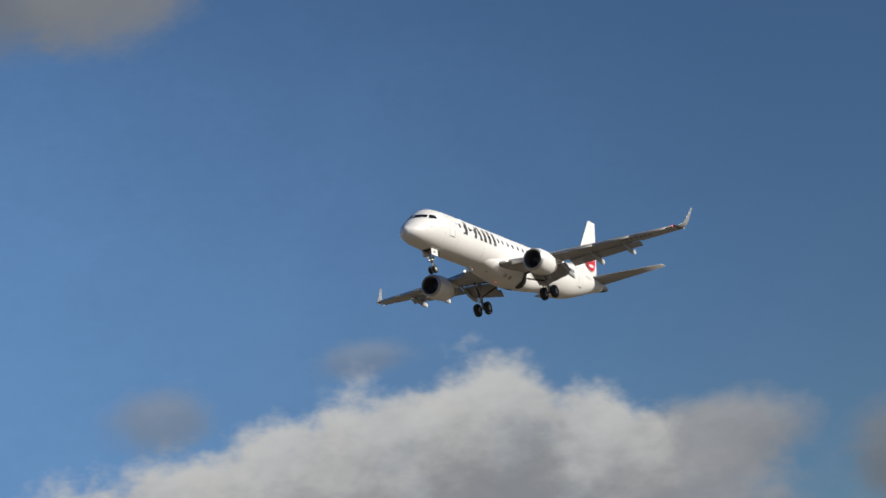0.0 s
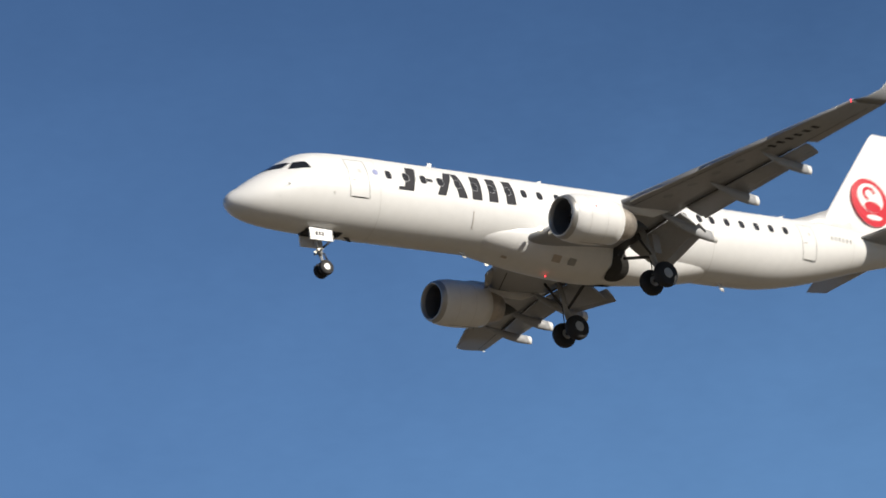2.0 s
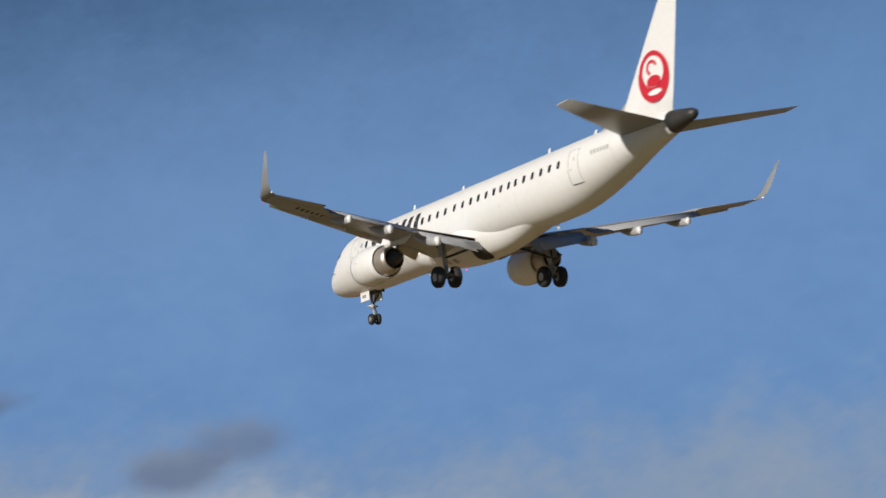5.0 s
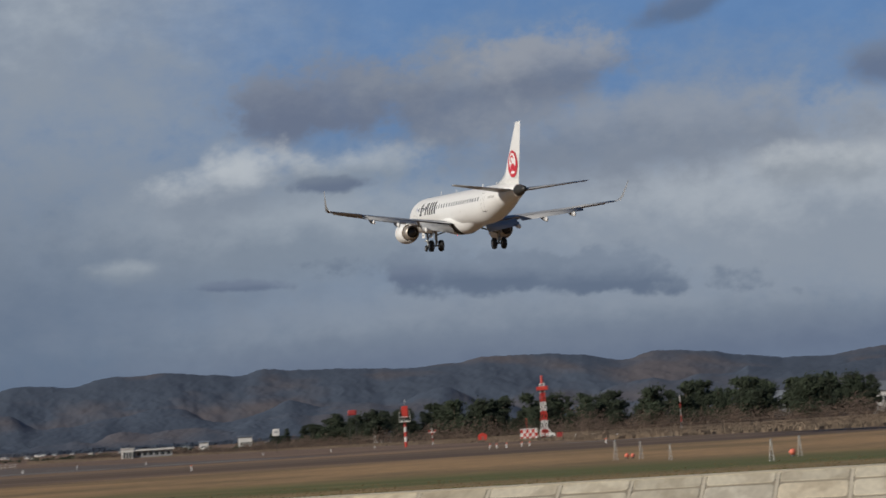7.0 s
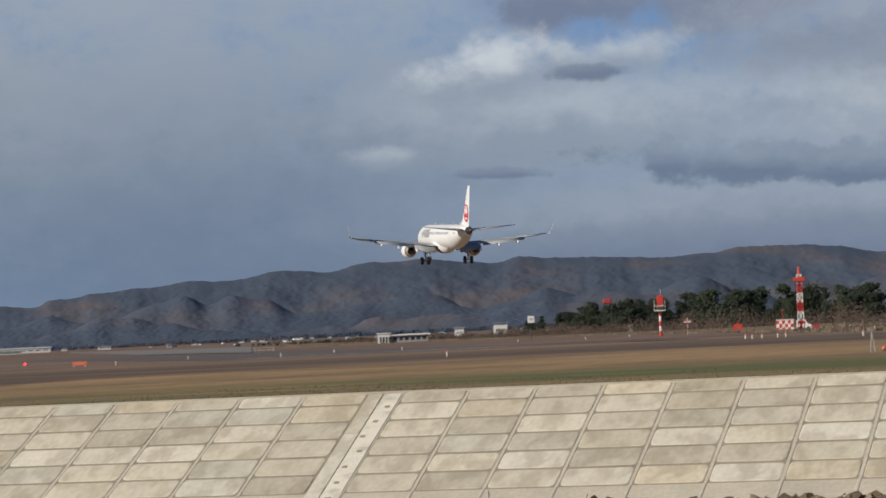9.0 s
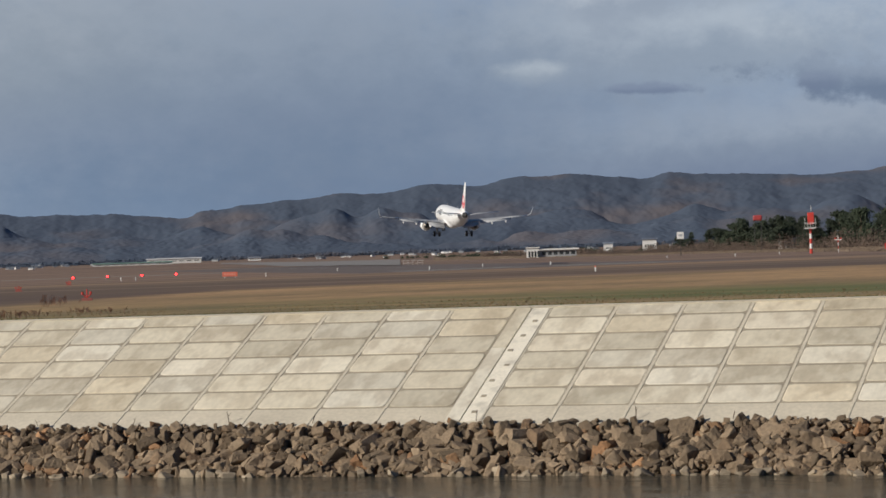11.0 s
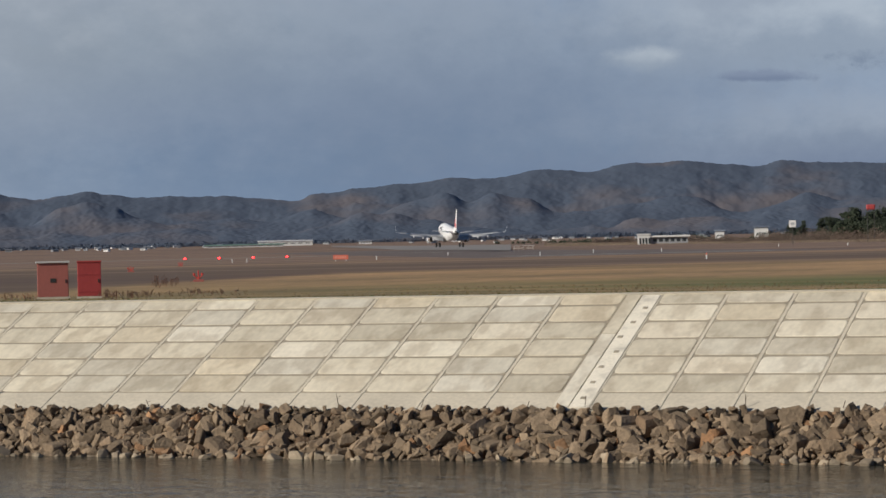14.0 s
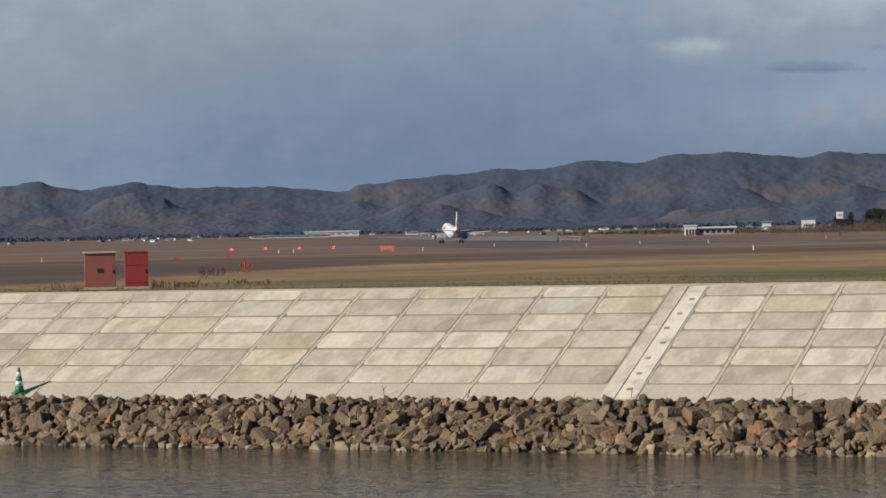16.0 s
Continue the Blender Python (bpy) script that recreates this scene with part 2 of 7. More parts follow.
# ---- materials ----
def surface(name, base, rough=0.6, metal=0.0, vary=0.2, large=0.4, fine=8.0, bump=0.15, pieces=0.0, other=None, share=0.5, islands=False, glow=None, depth=0.02, squeeze=None, crisp=0.12, odd=()):
    """A painted, grown or cast surface: base colour with a large and a fine variation, an optional second colour in patches, relief."""
    m = bpy.data.materials.new(name)
    m.use_nodes = True
    nt = m.node_tree
    b = nt.nodes["Principled BSDF"]
    b.inputs["Roughness"].default_value, b.inputs["Metallic"].default_value = rough, metal
    co = nt.nodes.new("ShaderNodeTexCoord")

    where = co.outputs["Object"]
    if squeeze:
        mp = nt.nodes.new("ShaderNodeMapping")
        mp.inputs["Scale"].default_value = squeeze
        nt.links.new(where, mp.inputs[0])
        where = mp.outputs[0]
    if pieces and not islands:
        info, shift = nt.nodes.new("ShaderNodeObjectInfo"), nt.nodes.new("ShaderNodeVectorMath")
        shift.operation = "MULTIPLY_ADD"
        nt.links.new(info.outputs["Random"], shift.inputs[0])
        shift.inputs[1].default_value = (61.0, 37.0, 23.0)
        nt.links.new(where, shift.inputs[2])
        where = shift.outputs[0]

    def noise_at(scale, detail=5):
        n = nt.nodes.new("ShaderNodeTexNoise")
        n.inputs["Scale"].default_value, n.inputs["Detail"].default_value = scale, detail
        nt.links.new(where, n.inputs["Vector"])
        return n.outputs["Fac"]

    def mixed(kind, f, a, c):
        n = nt.nodes.new("ShaderNodeMix")
        n.data_type, n.blend_type = "RGBA", kind
        for key, v in (("Factor", f), ("A", a), ("B", c)):
            if isinstance(v, (int, float)):
                n.inputs[key].default_value = v
            elif isinstance(v, tuple):
                n.inputs[key].default_value = (*v, 1)
            else:
                nt.links.new(v, n.inputs[key])
        return n.outputs["Result"]

    def ranged(v, lo, hi, a, c):
        n = nt.nodes.new("ShaderNodeMapRange")
        for i, x in ((1, lo), (2, hi), (3, a), (4, c)):
            n.inputs[i].default_value = x
        nt.links.new(v, n.inputs[0])
        return n.outputs[0]

    n1, n2 = noise_at(large, 9), noise_at(fine, 8)
    colour = base
    if other:
        colour = mixed("MIX", ranged(n1, share - crisp, share + crisp, 1, 0), base, other)
    for n in (n1, n2):
        g = nt.nodes.new("ShaderNodeCombineColor")
        v = ranged(n, 0.25, 0.75, 1 - vary, 1 + vary)
        for i in range(3):
            nt.links.new(v, g.inputs[i])
        colour = mixed("MULTIPLY", 1.0, colour, g.outputs[0])
    if pieces:
        r = nt.nodes.new("ShaderNodeNewGeometry").outputs["Random Per Island"] if islands else nt.nodes.new("ShaderNodeObjectInfo").outputs["Random"]
        g = nt.nodes.new("ShaderNodeCombineColor")
        v = ranged(r, 0, 1, 1 - pieces, 1 + pieces)
        for i in range(3):
            nt.links.new(v, g.inputs[i])
        colour = mixed("MULTIPLY", 1.0, colour, g.outputs[0])
    for k, (tint, part_of) in enumerate(odd):
        # some of the pieces are of another tint
        f = nt.nodes.new("ShaderNodeMath")
        f.operation = "MULTIPLY_ADD"
        nt.links.new(r, f.inputs[0])
        f.inputs[1].default_value, f.inputs[2].default_value = 17.3 + 13.7 * k, 0.31 * k
        g = nt.nodes.new("ShaderNodeMath")
        g.operation = "FRACT"
        nt.links.new(f.outputs[0], g.inputs[0])
        colour = mixed("MULTIPLY", ranged(g.outputs[0], 1 - part_of, 1 - part_of * 0.4, 0, 1), colour, tint)
    if isinstance(colour, tuple):
        b.inputs["Base Color"].default_value = (*colour, 1)
    else:
        nt.links.new(colour, b.inputs["Base Color"])
    nt.links.new(ranged(n2, 0.2, 0.8, max(0.02, rough - 0.08), min(1, rough + 0.08)), b.inputs["Roughness"])
    if bump:
        bp = nt.nodes.new("ShaderNodeBump")
        bp.inputs["Strength"].default_value, bp.inputs["Distance"].default_value = bump, depth
        nt.links.new(n2, bp.inputs["Height"])
        nt.links.new(bp.outputs[0], b.inputs["Normal"])
    if glow:
        b.inputs["Emission Color"].default_value, b.inputs["Emission Strength"].default_value = (*glow[:3], 1), glow[3]
    return m


WHITE_PAINT = surface("white gloss paint", (0.865, 0.857, 0.838), 0.34, 0, 0.025, 0.25, 3, 0.01)
WING_GREY = surface("grey wing paint", (0.39, 0.395, 0.405), 0.42, 0, 0.07, 0.6, 5, 0.02)
LID_GREY = surface("pale lid paint", (0.55, 0.53, 0.5), 0.5, 0, 0.08, 0.8, 8, 0.05)
FAN_METAL = surface("grey fan metal", (0.20, 0.20, 0.21), 0.45, 0.4, 0.1, 2, 12, 0.03)
WINGLET_GREY = surface("light grey paint", (0.285, 0.295, 0.31), 0.4, 0, 0.04, 0.8, 5, 0.01)
BARE_METAL = surface("bare metal", (0.50, 0.49, 0.47), 0.42, 0.75, 0.06, 1.5, 12, 0.02)
HOT_METAL = surface("heat-tinted exhaust metal", (0.56, 0.50, 0.44), 0.45, 0.7, 0.15, 1.5, 12, 0.03)
DARK_METAL = surface("dark oily metal", (0.06, 0.058, 0.055), 0.5, 0.4, 0.2, 2, 14, 0.05)
RUBBER = surface("tyre rubber", (0.022, 0.022, 0.023), 0.75, 0, 0.15, 4, 30, 0.1)
HUB = surface("pale wheel hub paint", (0.42, 0.42, 0.41), 0.45, 0.1, 0.1, 3, 20, 0.05)
GLASS_DARK = surface("dark cockpit glass", (0.018, 0.02, 0.024), 0.08, 0, 0.05, 2, 6, 0)
CABIN_GLASS = surface("dark cabin window", (0.045, 0.045, 0.05), 0.15, 0, 0.1, 2, 6, 0)
BLACK_PAINT = surface("black lettering paint", (0.026, 0.026, 0.032), 0.8, 0, 0.05, 1, 6, 0)
RED_PAINT = surface("red livery paint", (0.62, 0.025, 0.04), 0.35, 0, 0.04, 1, 6, 0)
SEAM = surface("panel seam grey", (0.40, 0.39, 0.37), 0.5, 0, 0.06, 1, 6, 0)
PALE_SEAM = surface("pale skin seam", (0.66, 0.645, 0.61), 0.45, 0, 0.05, 1, 6, 0)
SIGN_BLUE = surface("pale blue emblem paint", (0.35, 0.38, 0.6), 0.4, 0, 0.1, 3, 9, 0)
# dark colour that paints the shade in wells and flap gaps; also for joints
SHADE_AND_JOINT = surface("painted shade of wells and gaps, dark joints", (0.035, 0.033, 0.03), 0.7, 0, 0.2, 2, 10, 0.1)
RED_LAMP = surface("red navigation lamp", (0.5, 0.01, 0.02), 0.2, 0, 0, 1, 5, 0, glow=(1.0, 0.03, 0.05, 3.0))
WHITE_LAMP = surface("white lamp lens", (0.85, 0.85, 0.83), 0.15, 0, 0, 1, 5, 0, glow=(1.0, 0.95, 0.85, 0.4))
LANDING_LAMP = surface("landing lamp lens", (0.9, 0.85, 0.7), 0.15, 0, 0, 1, 5, 0, glow=(1.0, 0.88, 0.65, 1.5))

CONCRETE_PANEL = surface("pale cast concrete panel", (0.580, 0.520, 0.402), 0.9, 0, 0.11, 1.6, 7, 0.25, pieces=0.15, other=(0.51, 0.445, 0.335), share=0.46, crisp=0.05, squeeze=(1.0, 0.55, 1), odd=(((1.08, 1.11, 1.17), 0.40), ((0.96, 0.93, 0.89), 0.30)))
CONCRETE_JOINT = surface("dark concrete joint", (0.325, 0.28, 0.21), 0.95, 0, 0.15, 0.7, 12, 0.3)
CONCRETE_RIB = surface("weathered concrete rib", (0.545, 0.485, 0.38), 0.93, 0, 0.12, 0.7, 9, 0.3)
CONCRETE_PALE = surface("newer white concrete", (0.76, 0.70, 0.575), 0.9, 0, 0.1, 1.4, 14, 0.2, other=(0.45, 0.41, 0.34), share=0.36)
ROCK = surface("brown-grey quarried rock", (0.200, 0.146, 0.094), 0.92, 0, 0.26, 1.6, 11, 0.9, pieces=0.45, other=(0.235, 0.165, 0.105), share=0.36, depth=0.06, odd=(((1.35, 1.02, 0.78), 0.06), ((0.80, 0.78, 0.76), 0.35)))
ROCK_PALE = surface("pale waterline stone", (0.27, 0.215, 0.15), 0.85, 0, 0.2, 2.5, 12, 0.5, islands=True, pieces=0.3, depth=0.04)
ROCK_REST = surface("brown-grey quarried rock, rest", (0.200, 0.146, 0.094), 0.92, 0, 0.26, 1.6, 11, 0.9, pieces=0.45, islands=True, other=(0.235, 0.165, 0.105), share=0.36, depth=0.06, odd=(((1.35, 1.02, 0.78), 0.06), ((0.80, 0.78, 0.76), 0.35)))
ROCK_BED = surface("dark sheet under the rocks", (0.06, 0.052, 0.043), 0.85, 0, 0.25, 1.0, 12, 0.4)
ASPHALT = surface("worn runway asphalt", (0.135, 0.103, 0.086), 0.88, 0, 0.15, 0.05, 1.5, 0.1)
LIGHT_PAVING = surface("pale airfield paving", (0.24, 0.22, 0.20), 0.9, 0, 0.12, 0.04, 1.0, 0.1)
MARKING = surface("worn white runway paint", (0.22, 0.21, 0.19), 0.8, 0, 0.15, 0.3, 5, 0.05)
ORANGE_BOX = surface("faded orange-red steel paint", (0.37, 0.118, 0.095), 0.55, 0, 0.08, 1.2, 9, 0.08)
RED_BOX = surface("deep red steel paint", (0.37, 0.05, 0.048), 0.5, 0, 0.1, 1.2, 9, 0.08)
MAST_RED = surface("red mast paint", (0.55, 0.05, 0.035), 0.5, 0, 0.08, 1.2, 9, 0.05)
STAND_GREY = surface("weathered white stand paint", (0.50, 0.475, 0.44), 0.6, 0, 0.1, 1.2, 9, 0.05)
MAST_WHITE = surface("white mast paint", (0.75, 0.73, 0.7), 0.5, 0, 0.06, 1.2, 9, 0.05)
PAPI_LAMP = surface("red slope indicator lamp", (0.6, 0.02, 0.02), 0.3, 0, 0, 1, 5, 0, glow=(1.0, 0.025, 0.03, 8.0))
SIGN_PALE = surface("pale sign lettering", (0.80, 0.36, 0.27), 0.6, 0, 0.08, 1, 8, 0.05)
SIGN_FACE = surface("orange sign face", (0.75, 0.19, 0.12), 0.6, 0, 0.08, 1, 8, 0.05)
CONE_GREEN = surface("green cone plastic", (0.02, 0.26, 0.12), 0.5, 0, 0.06, 4, 20, 0.05)
CONE_WHITE = surface("white reflective band", (0.75, 0.76, 0.74), 0.45, 0, 0.05, 4, 20, 0.05)
WALL_WHITE = surface("white rendered wall", (0.70, 0.69, 0.66), 0.8, 0, 0.06, 0.3, 3, 0.05, pieces=0.12)
WALL_GREY = surface("grey cladding", (0.36, 0.37, 0.38), 0.7, 0, 0.08, 0.3, 3, 0.05, pieces=0.2)
ROOF_GREY = surface("grey-blue roof sheet", (0.19, 0.21, 0.24), 0.6, 0, 0.12, 0.3, 3, 0.05, pieces=0.3)
ROOF_GREEN = surface("green roof sheet", (0.16, 0.27, 0.21), 0.6, 0, 0.1, 0.3, 3, 0.05)
PANE = surface("dark window pane", (0.04, 0.045, 0.05), 0.12, 0, 0.05, 1, 5, 0)
BARK = surface("pine bark", (0.10, 0.07, 0.05), 0.95, 0, 0.2, 1, 10, 0.4)
NEEDLES = surface("dark pine needles", (0.030, 0.042, 0.023), 0.85, 0, 0.3, 0.25, 3, 0.2, pieces=0.3)
EVERGREEN = surface("dark evergreen shrubs", (0.034, 0.046, 0.026), 0.9, 0, 0.3, 0.1, 2, 0.2, pieces=0.35, islands=True)
SCRUB = surface("russet leafless scrub", (0.140, 0.102, 0.080), 0.95, 0, 0.25, 0.05, 1.5, 0.2, pieces=0.3, islands=True)
REED = surface("pale dry reed", (0.27, 0.205, 0.145), 0.95, 0, 0.2, 0.03, 1.5, 0.3, pieces=0.2, islands=True)
WEED = surface("brown weed stalks", (0.215, 0.150, 0.072), 0.95, 0, 0.25, 0.5, 6, 0.2, pieces=0.35, islands=True)
RUSSET_WEED = surface("russet weed stalks", (0.40, 0.235, 0.15), 0.95, 0, 0.25, 0.5, 6, 0.2, pieces=0.35, islands=True)
GRASS_BLADE = surface("low green grass", (0.085, 0.108, 0.022), 0.95, 0, 0.25, 0.5, 6, 0.2, pieces=0.35, islands=True)
# the blue in these two hill colours paints the haze of distance
HILL_WOOD_HAZE = surface("leafless and pine hill woods, haze blue in the colour", (0.108, 0.098, 0.108), 0.97, 0, 0.10, 0.007, 0.16, 0.06, other=(0.066, 0.088, 0.128), share=0.58, depth=1.5, squeeze=(1, 0.5, 1.6), crisp=0.09)
HILL_FAR_HAZE = surface("distant hill woods, blue-grey haze in the colour", (0.085, 0.088, 0.098), 0.97, 0, 0.15, 0.01, 0.06, 0.3, other=(0.062, 0.074, 0.092), share=0.5, depth=5, squeeze=(1, 0.2, 2))


def ground_material():
    """Dry brown turf with greener strips along the embankment and a darker, russet tract before the runway."""
    m = surface("dry airfield turf", (0.350, 0.212, 0.092), 0.97, 0, 0.30, 0.06, 1.3, 0.5, other=(0.275, 0.176, 0.074), share=0.5, depth=0.05, crisp=0.06, squeeze=(1, 0.6, 1))
    nt = m.node_tree
    b = nt.nodes["Principled BSDF"]
    turf = b.inputs["Base Color"].links[0].from_socket
    co = nt.nodes.new("ShaderNodeTexCoord")
    sep = nt.nodes.new("ShaderNodeSeparateXYZ")
    nt.links.new(co.outputs["Object"], sep.inputs[0])
    stretch = nt.nodes.new("ShaderNodeMapping")
    stretch.inputs["Scale"].default_value = (0.02, 0.11, 1)
    nt.links.new(co.outputs["Object"], stretch.inputs[0])
    n = nt.nodes.new("ShaderNodeTexNoise")
    n.inputs["Scale"].default_value, n.inputs["Detail"].default_value = 1.0, 6
    nt.links.new(stretch.outputs[0], n.inputs["Vector"])

    def calc(op, a, c, d=None):
        k = nt.nodes.new("ShaderNodeMath")
        k.operation = op
        for i, v in enumerate((a, c, d)):
            if v is None:
                continue
            if isinstance(v, (int, float)):
                k.inputs[i].default_value = v
            else:
                nt.links.new(v, k.inputs[i])
        return k.outputs[0]

    def band(v, a0, a1, b1, b0):
        up, down = nt.nodes.new("ShaderNodeMapRange"), nt.nodes.new("ShaderNodeMapRange")
        for k, lo, hi in ((up, a0, a1), (down, b0, b1)):
            k.inputs[1].default_value, k.inputs[2].default_value = lo, hi
            nt.links.new(v, k.inputs[0])
        return calc("MULTIPLY", up.outputs[0], down.outputs[0])

    def blend(f, a, c):
        k = nt.nodes.new("ShaderNodeMix")
        k.data_type = "RGBA"
        nt.links.new(f, k.inputs["Factor"])
        nt.links.new(a, k.inputs["A"])
        k.inputs["B"].default_value = (*c, 1)
        return k.outputs["Result"]

    wob = calc("SUBTRACT", n.outputs["Fac"], 0.5)
    y = calc("MULTIPLY_ADD", wob, 30.0, sep.outputs[1])
    patchy = calc("MULTIPLY_ADD", n.outputs["Fac"], 2.6, -0.5)
    colour = blend(calc("MULTIPLY", band(y, 74, 84, 98, 108), calc("MULTIPLY", patchy, 0.5)), turf, (0.125, 0.128, 0.036))
    along = nt.nodes.new("ShaderNodeMapRange")        # greener away from the cabinets
    for k, v in enumerate((-64.0, -34.0, 0.25, 1.0)):
        along.inputs[k + 1].default_value = v
    nt.links.new(sep.outputs[0], along.inputs[0])
    colour = blend(calc("MULTIPLY", band(y, 98, 107, 126, 146), calc("MULTIPLY", patchy, along.outputs[0])), colour, (0.112, 0.124, 0.024))
    long_map = nt.nodes.new("ShaderNodeMapping")
    long_map.inputs["Scale"].default_value = (0.004, 0.045, 1)
    nt.links.new(co.outputs["Object"], long_map.inputs[0])
    streak = nt.nodes.new("ShaderNodeTexNoise")
    streak.inputs["Scale"].default_value, streak.inputs["Detail"].default_value = 1.0, 7
    nt.links.new(long_map.outputs[0], streak.inputs["Vector"])
    place = nt.nodes.new("ShaderNodeSeparateXYZ")
    nt.links.new(nt.nodes.new("ShaderNodeNewGeometry").outputs["Position"], place.inputs[0])
    wx, wy = place.outputs[0], calc("MULTIPLY_ADD", wob, 34.0, place.outputs[1])
    lower = calc("MULTIPLY_ADD", calc("MAXIMUM", calc("SUBTRACT", 34.0, wx), 0.0), 0.6, wy)        # the tract comes nearer to the left
    lower = calc("MULTIPLY_ADD", calc("MAXIMUM", calc("SUBTRACT", 14.0, wx), 0.0), 2.5, lower)
    upper = calc("SUBTRACT", wy, 335.0)
    far = nt.nodes.new("ShaderNodeMapRange")
    far.inputs[1].default_value, far.inputs[2].default_value = 290, 420
    nt.links.new(wy, far.inputs[0])
    colour = blend(calc("MULTIPLY", far.outputs[0], 0.8), colour, (0.192, 0.118, 0.084))
    ins, out = nt.nodes.new("ShaderNodeMapRange"), nt.nodes.new("ShaderNodeMapRange")
    for k, v, lo, hi in ((ins, lower, 218, 238), (out, upper, 25, -15)):
        k.inputs[1].default_value, k.inputs[2].default_value = lo, hi
        nt.links.new(v, k.inputs[0])
    dark = calc("MULTIPLY", calc("MULTIPLY", ins.outputs[0], out.outputs[0]), 0.85)
    colour = blend(dark, colour, (0.092, 0.056, 0.037))
    # mown and trampled streaks along the field
    colour = blend(calc("MULTIPLY", band(streak.outputs["Fac"], 0.54, 0.62, 0.8, 0.9), calc("MULTIPLY", ins.outputs[0], 0.55)), colour, (0.27, 0.175, 0.11))
    colour = blend(calc("MULTIPLY", band(streak.outputs["Fac"], 0.2, 0.3, 0.40, 0.47), calc("MULTIPLY", ins.outputs[0], 0.7)), colour, (0.085, 0.050, 0.034))
    nt.links.new(colour, b.inputs["Base Color"])
    return m


TURF = ground_material()
# unseen ground; its dark tone limits the bounce light on the airliner's underside
NEAR_BOUNCE = surface("near bank, tone set for bounce light", (0.165, 0.125, 0.078), 0.97, 0, 0.3, 0.06, 1.3, 0.5, other=(0.115, 0.095, 0.060), share=0.5, depth=0.05)


def water_material():
    m = bpy.data.materials.new("rippled canal water")
    m.use_nodes = True
    nt = m.node_tree
    b = nt.nodes["Principled BSDF"]
    b.inputs["Base Color"].default_value = (0.056, 0.054, 0.042, 1)
    b.inputs["Roughness"].default_value, b.inputs["IOR"].default_value = 0.10, 1.33
    co = nt.nodes.new("ShaderNodeTexCoord")
    last = None
    for scale, along, strength, dist in ((0.5, 0.6, 0.6, 0.14), (2.0, 0.7, 1.0, 0.085)):
        mp = nt.nodes.new("ShaderNodeMapping")
        mp.inputs["Scale"].default_value = (along, 1, 1)
        nt.links.new(co.outputs["Object"], mp.inputs[0])
        n = nt.nodes.new("ShaderNodeTexNoise")
        n.inputs["Scale"].default_value, n.inputs["Detail"].default_value = scale, 4
        nt.links.new(mp.outputs[0], n.inputs["Vector"])
        bp = nt.nodes.new("ShaderNodeBump")
        bp.inputs["Strength"].default_value, bp.inputs["Distance"].default_value = strength, dist
        nt.links.new(n.outputs["Fac"], bp.inputs["Height"])
        if last:
            nt.links.new(last, bp.inputs["Normal"])
        last = bp.outputs[0]
    nt.links.new(last, b.inputs["Normal"])
    return m


WATER = water_material()


# ---- building tools ----
def part(name, bm, material, parent=None, label="", smooth=False):
    """Links a bmesh as one mesh object under a thing or under a part."""
    me = bpy.data.meshes.new(name)
    if smooth:
        for f in bm.faces:
            f.smooth = True
    bm.normal_update()
    bm.to_mesh(me)
    bm.free()
    me.materials.append(material)
    ob = new(name, me)
    ob.parent = parent
    if label:
        ob["label"] = label
    return ob


def share(name, me, parent, m):
    ob = new(name, me)
    ob.parent = parent
    ob.matrix_basis = m
    return ob


def thing(name, label, category, m=None, group="", kind=""):
    ob = tagged(new(name), label, category, group, kind)
    if m is not None:
        ob.matrix_basis = m
    return ob


def box(bm, x0, x1, y0, y1, z0, z1, bevel=0.0):
    vs = [bm.verts.new(p) for p in ((x0, y0, z0), (x1, y0, z0), (x1, y1, z0), (x0, y1, z0), (x0, y0, z1), (x1, y0, z1), (x1, y1, z1), (x0, y1, z1))]
    fs = [bm.faces.new([vs[i] for i in q]) for q in ((3, 2, 1, 0), (4, 5, 6, 7), (0, 1, 5, 4), (1, 2, 6, 5), (2, 3, 7, 6), (3, 0, 4, 7))]
    if bevel:
        bmesh.ops.bevel(bm, geom=list({e for f in fs for e in f.edges}), offset=bevel, segments=2, affect="EDGES", profile=0.5)
    return bm


def rod(bm, a, b, r0, r1=None, n=10):
    """A tapered round bar from a to b."""
    a, b = Vector(a), Vector(b)
    r1 = r0 if r1 is None else r1
    m = Matrix.Translation((a + b) / 2) @ (b - a).to_track_quat("Z", "Y").to_matrix().to_4x4()
    bmesh.ops.create_cone(bm, cap_ends=True, segments=n, radius1=r0, radius2=r1, depth=(b - a).length, matrix=m)
    return bm


def rings(bm, loops, close=True, cap0=True, cap1=True):
    """Joins rings of points into a skin."""
    made = [[bm.verts.new(p) for p in loop] for loop in loops]
    n = len(made[0])
    for a, b in zip(made, made[1:]):
        for i in range(n if close else n - 1):
            j = (i + 1) % n
            bm.faces.new((a[i], a[j], b[j], b[i]))
    if cap0:
        bm.faces.new(made[0][::-1])
    if cap1:
        bm.faces.new(made[-1])
    bmesh.ops.recalc_face_normals(bm, faces=bm.faces)
    return bm


def turned(bm, profile, axis_at, n=28, cap0=False, cap1=False):
    """A body turned round an axis along y: profile of (y, radius) about axis_at (x, z)."""
    return rings(bm, [[(axis_at[0] + r * math.cos(k * math.tau / n), y, axis_at[1] + r * math.sin(k * math.tau / n)) for k in range(n)] for y, r in profile], True, cap0, cap1)


# ---- the land: x along the far embankment, y away from the camera, z up from the water ----
BANK = pose(0, 0, 0, 0, 0, -29.88)
TOE, CREST = (66.2, 1.25), (72.15, 4.06)        # y and z of the slope's foot and top
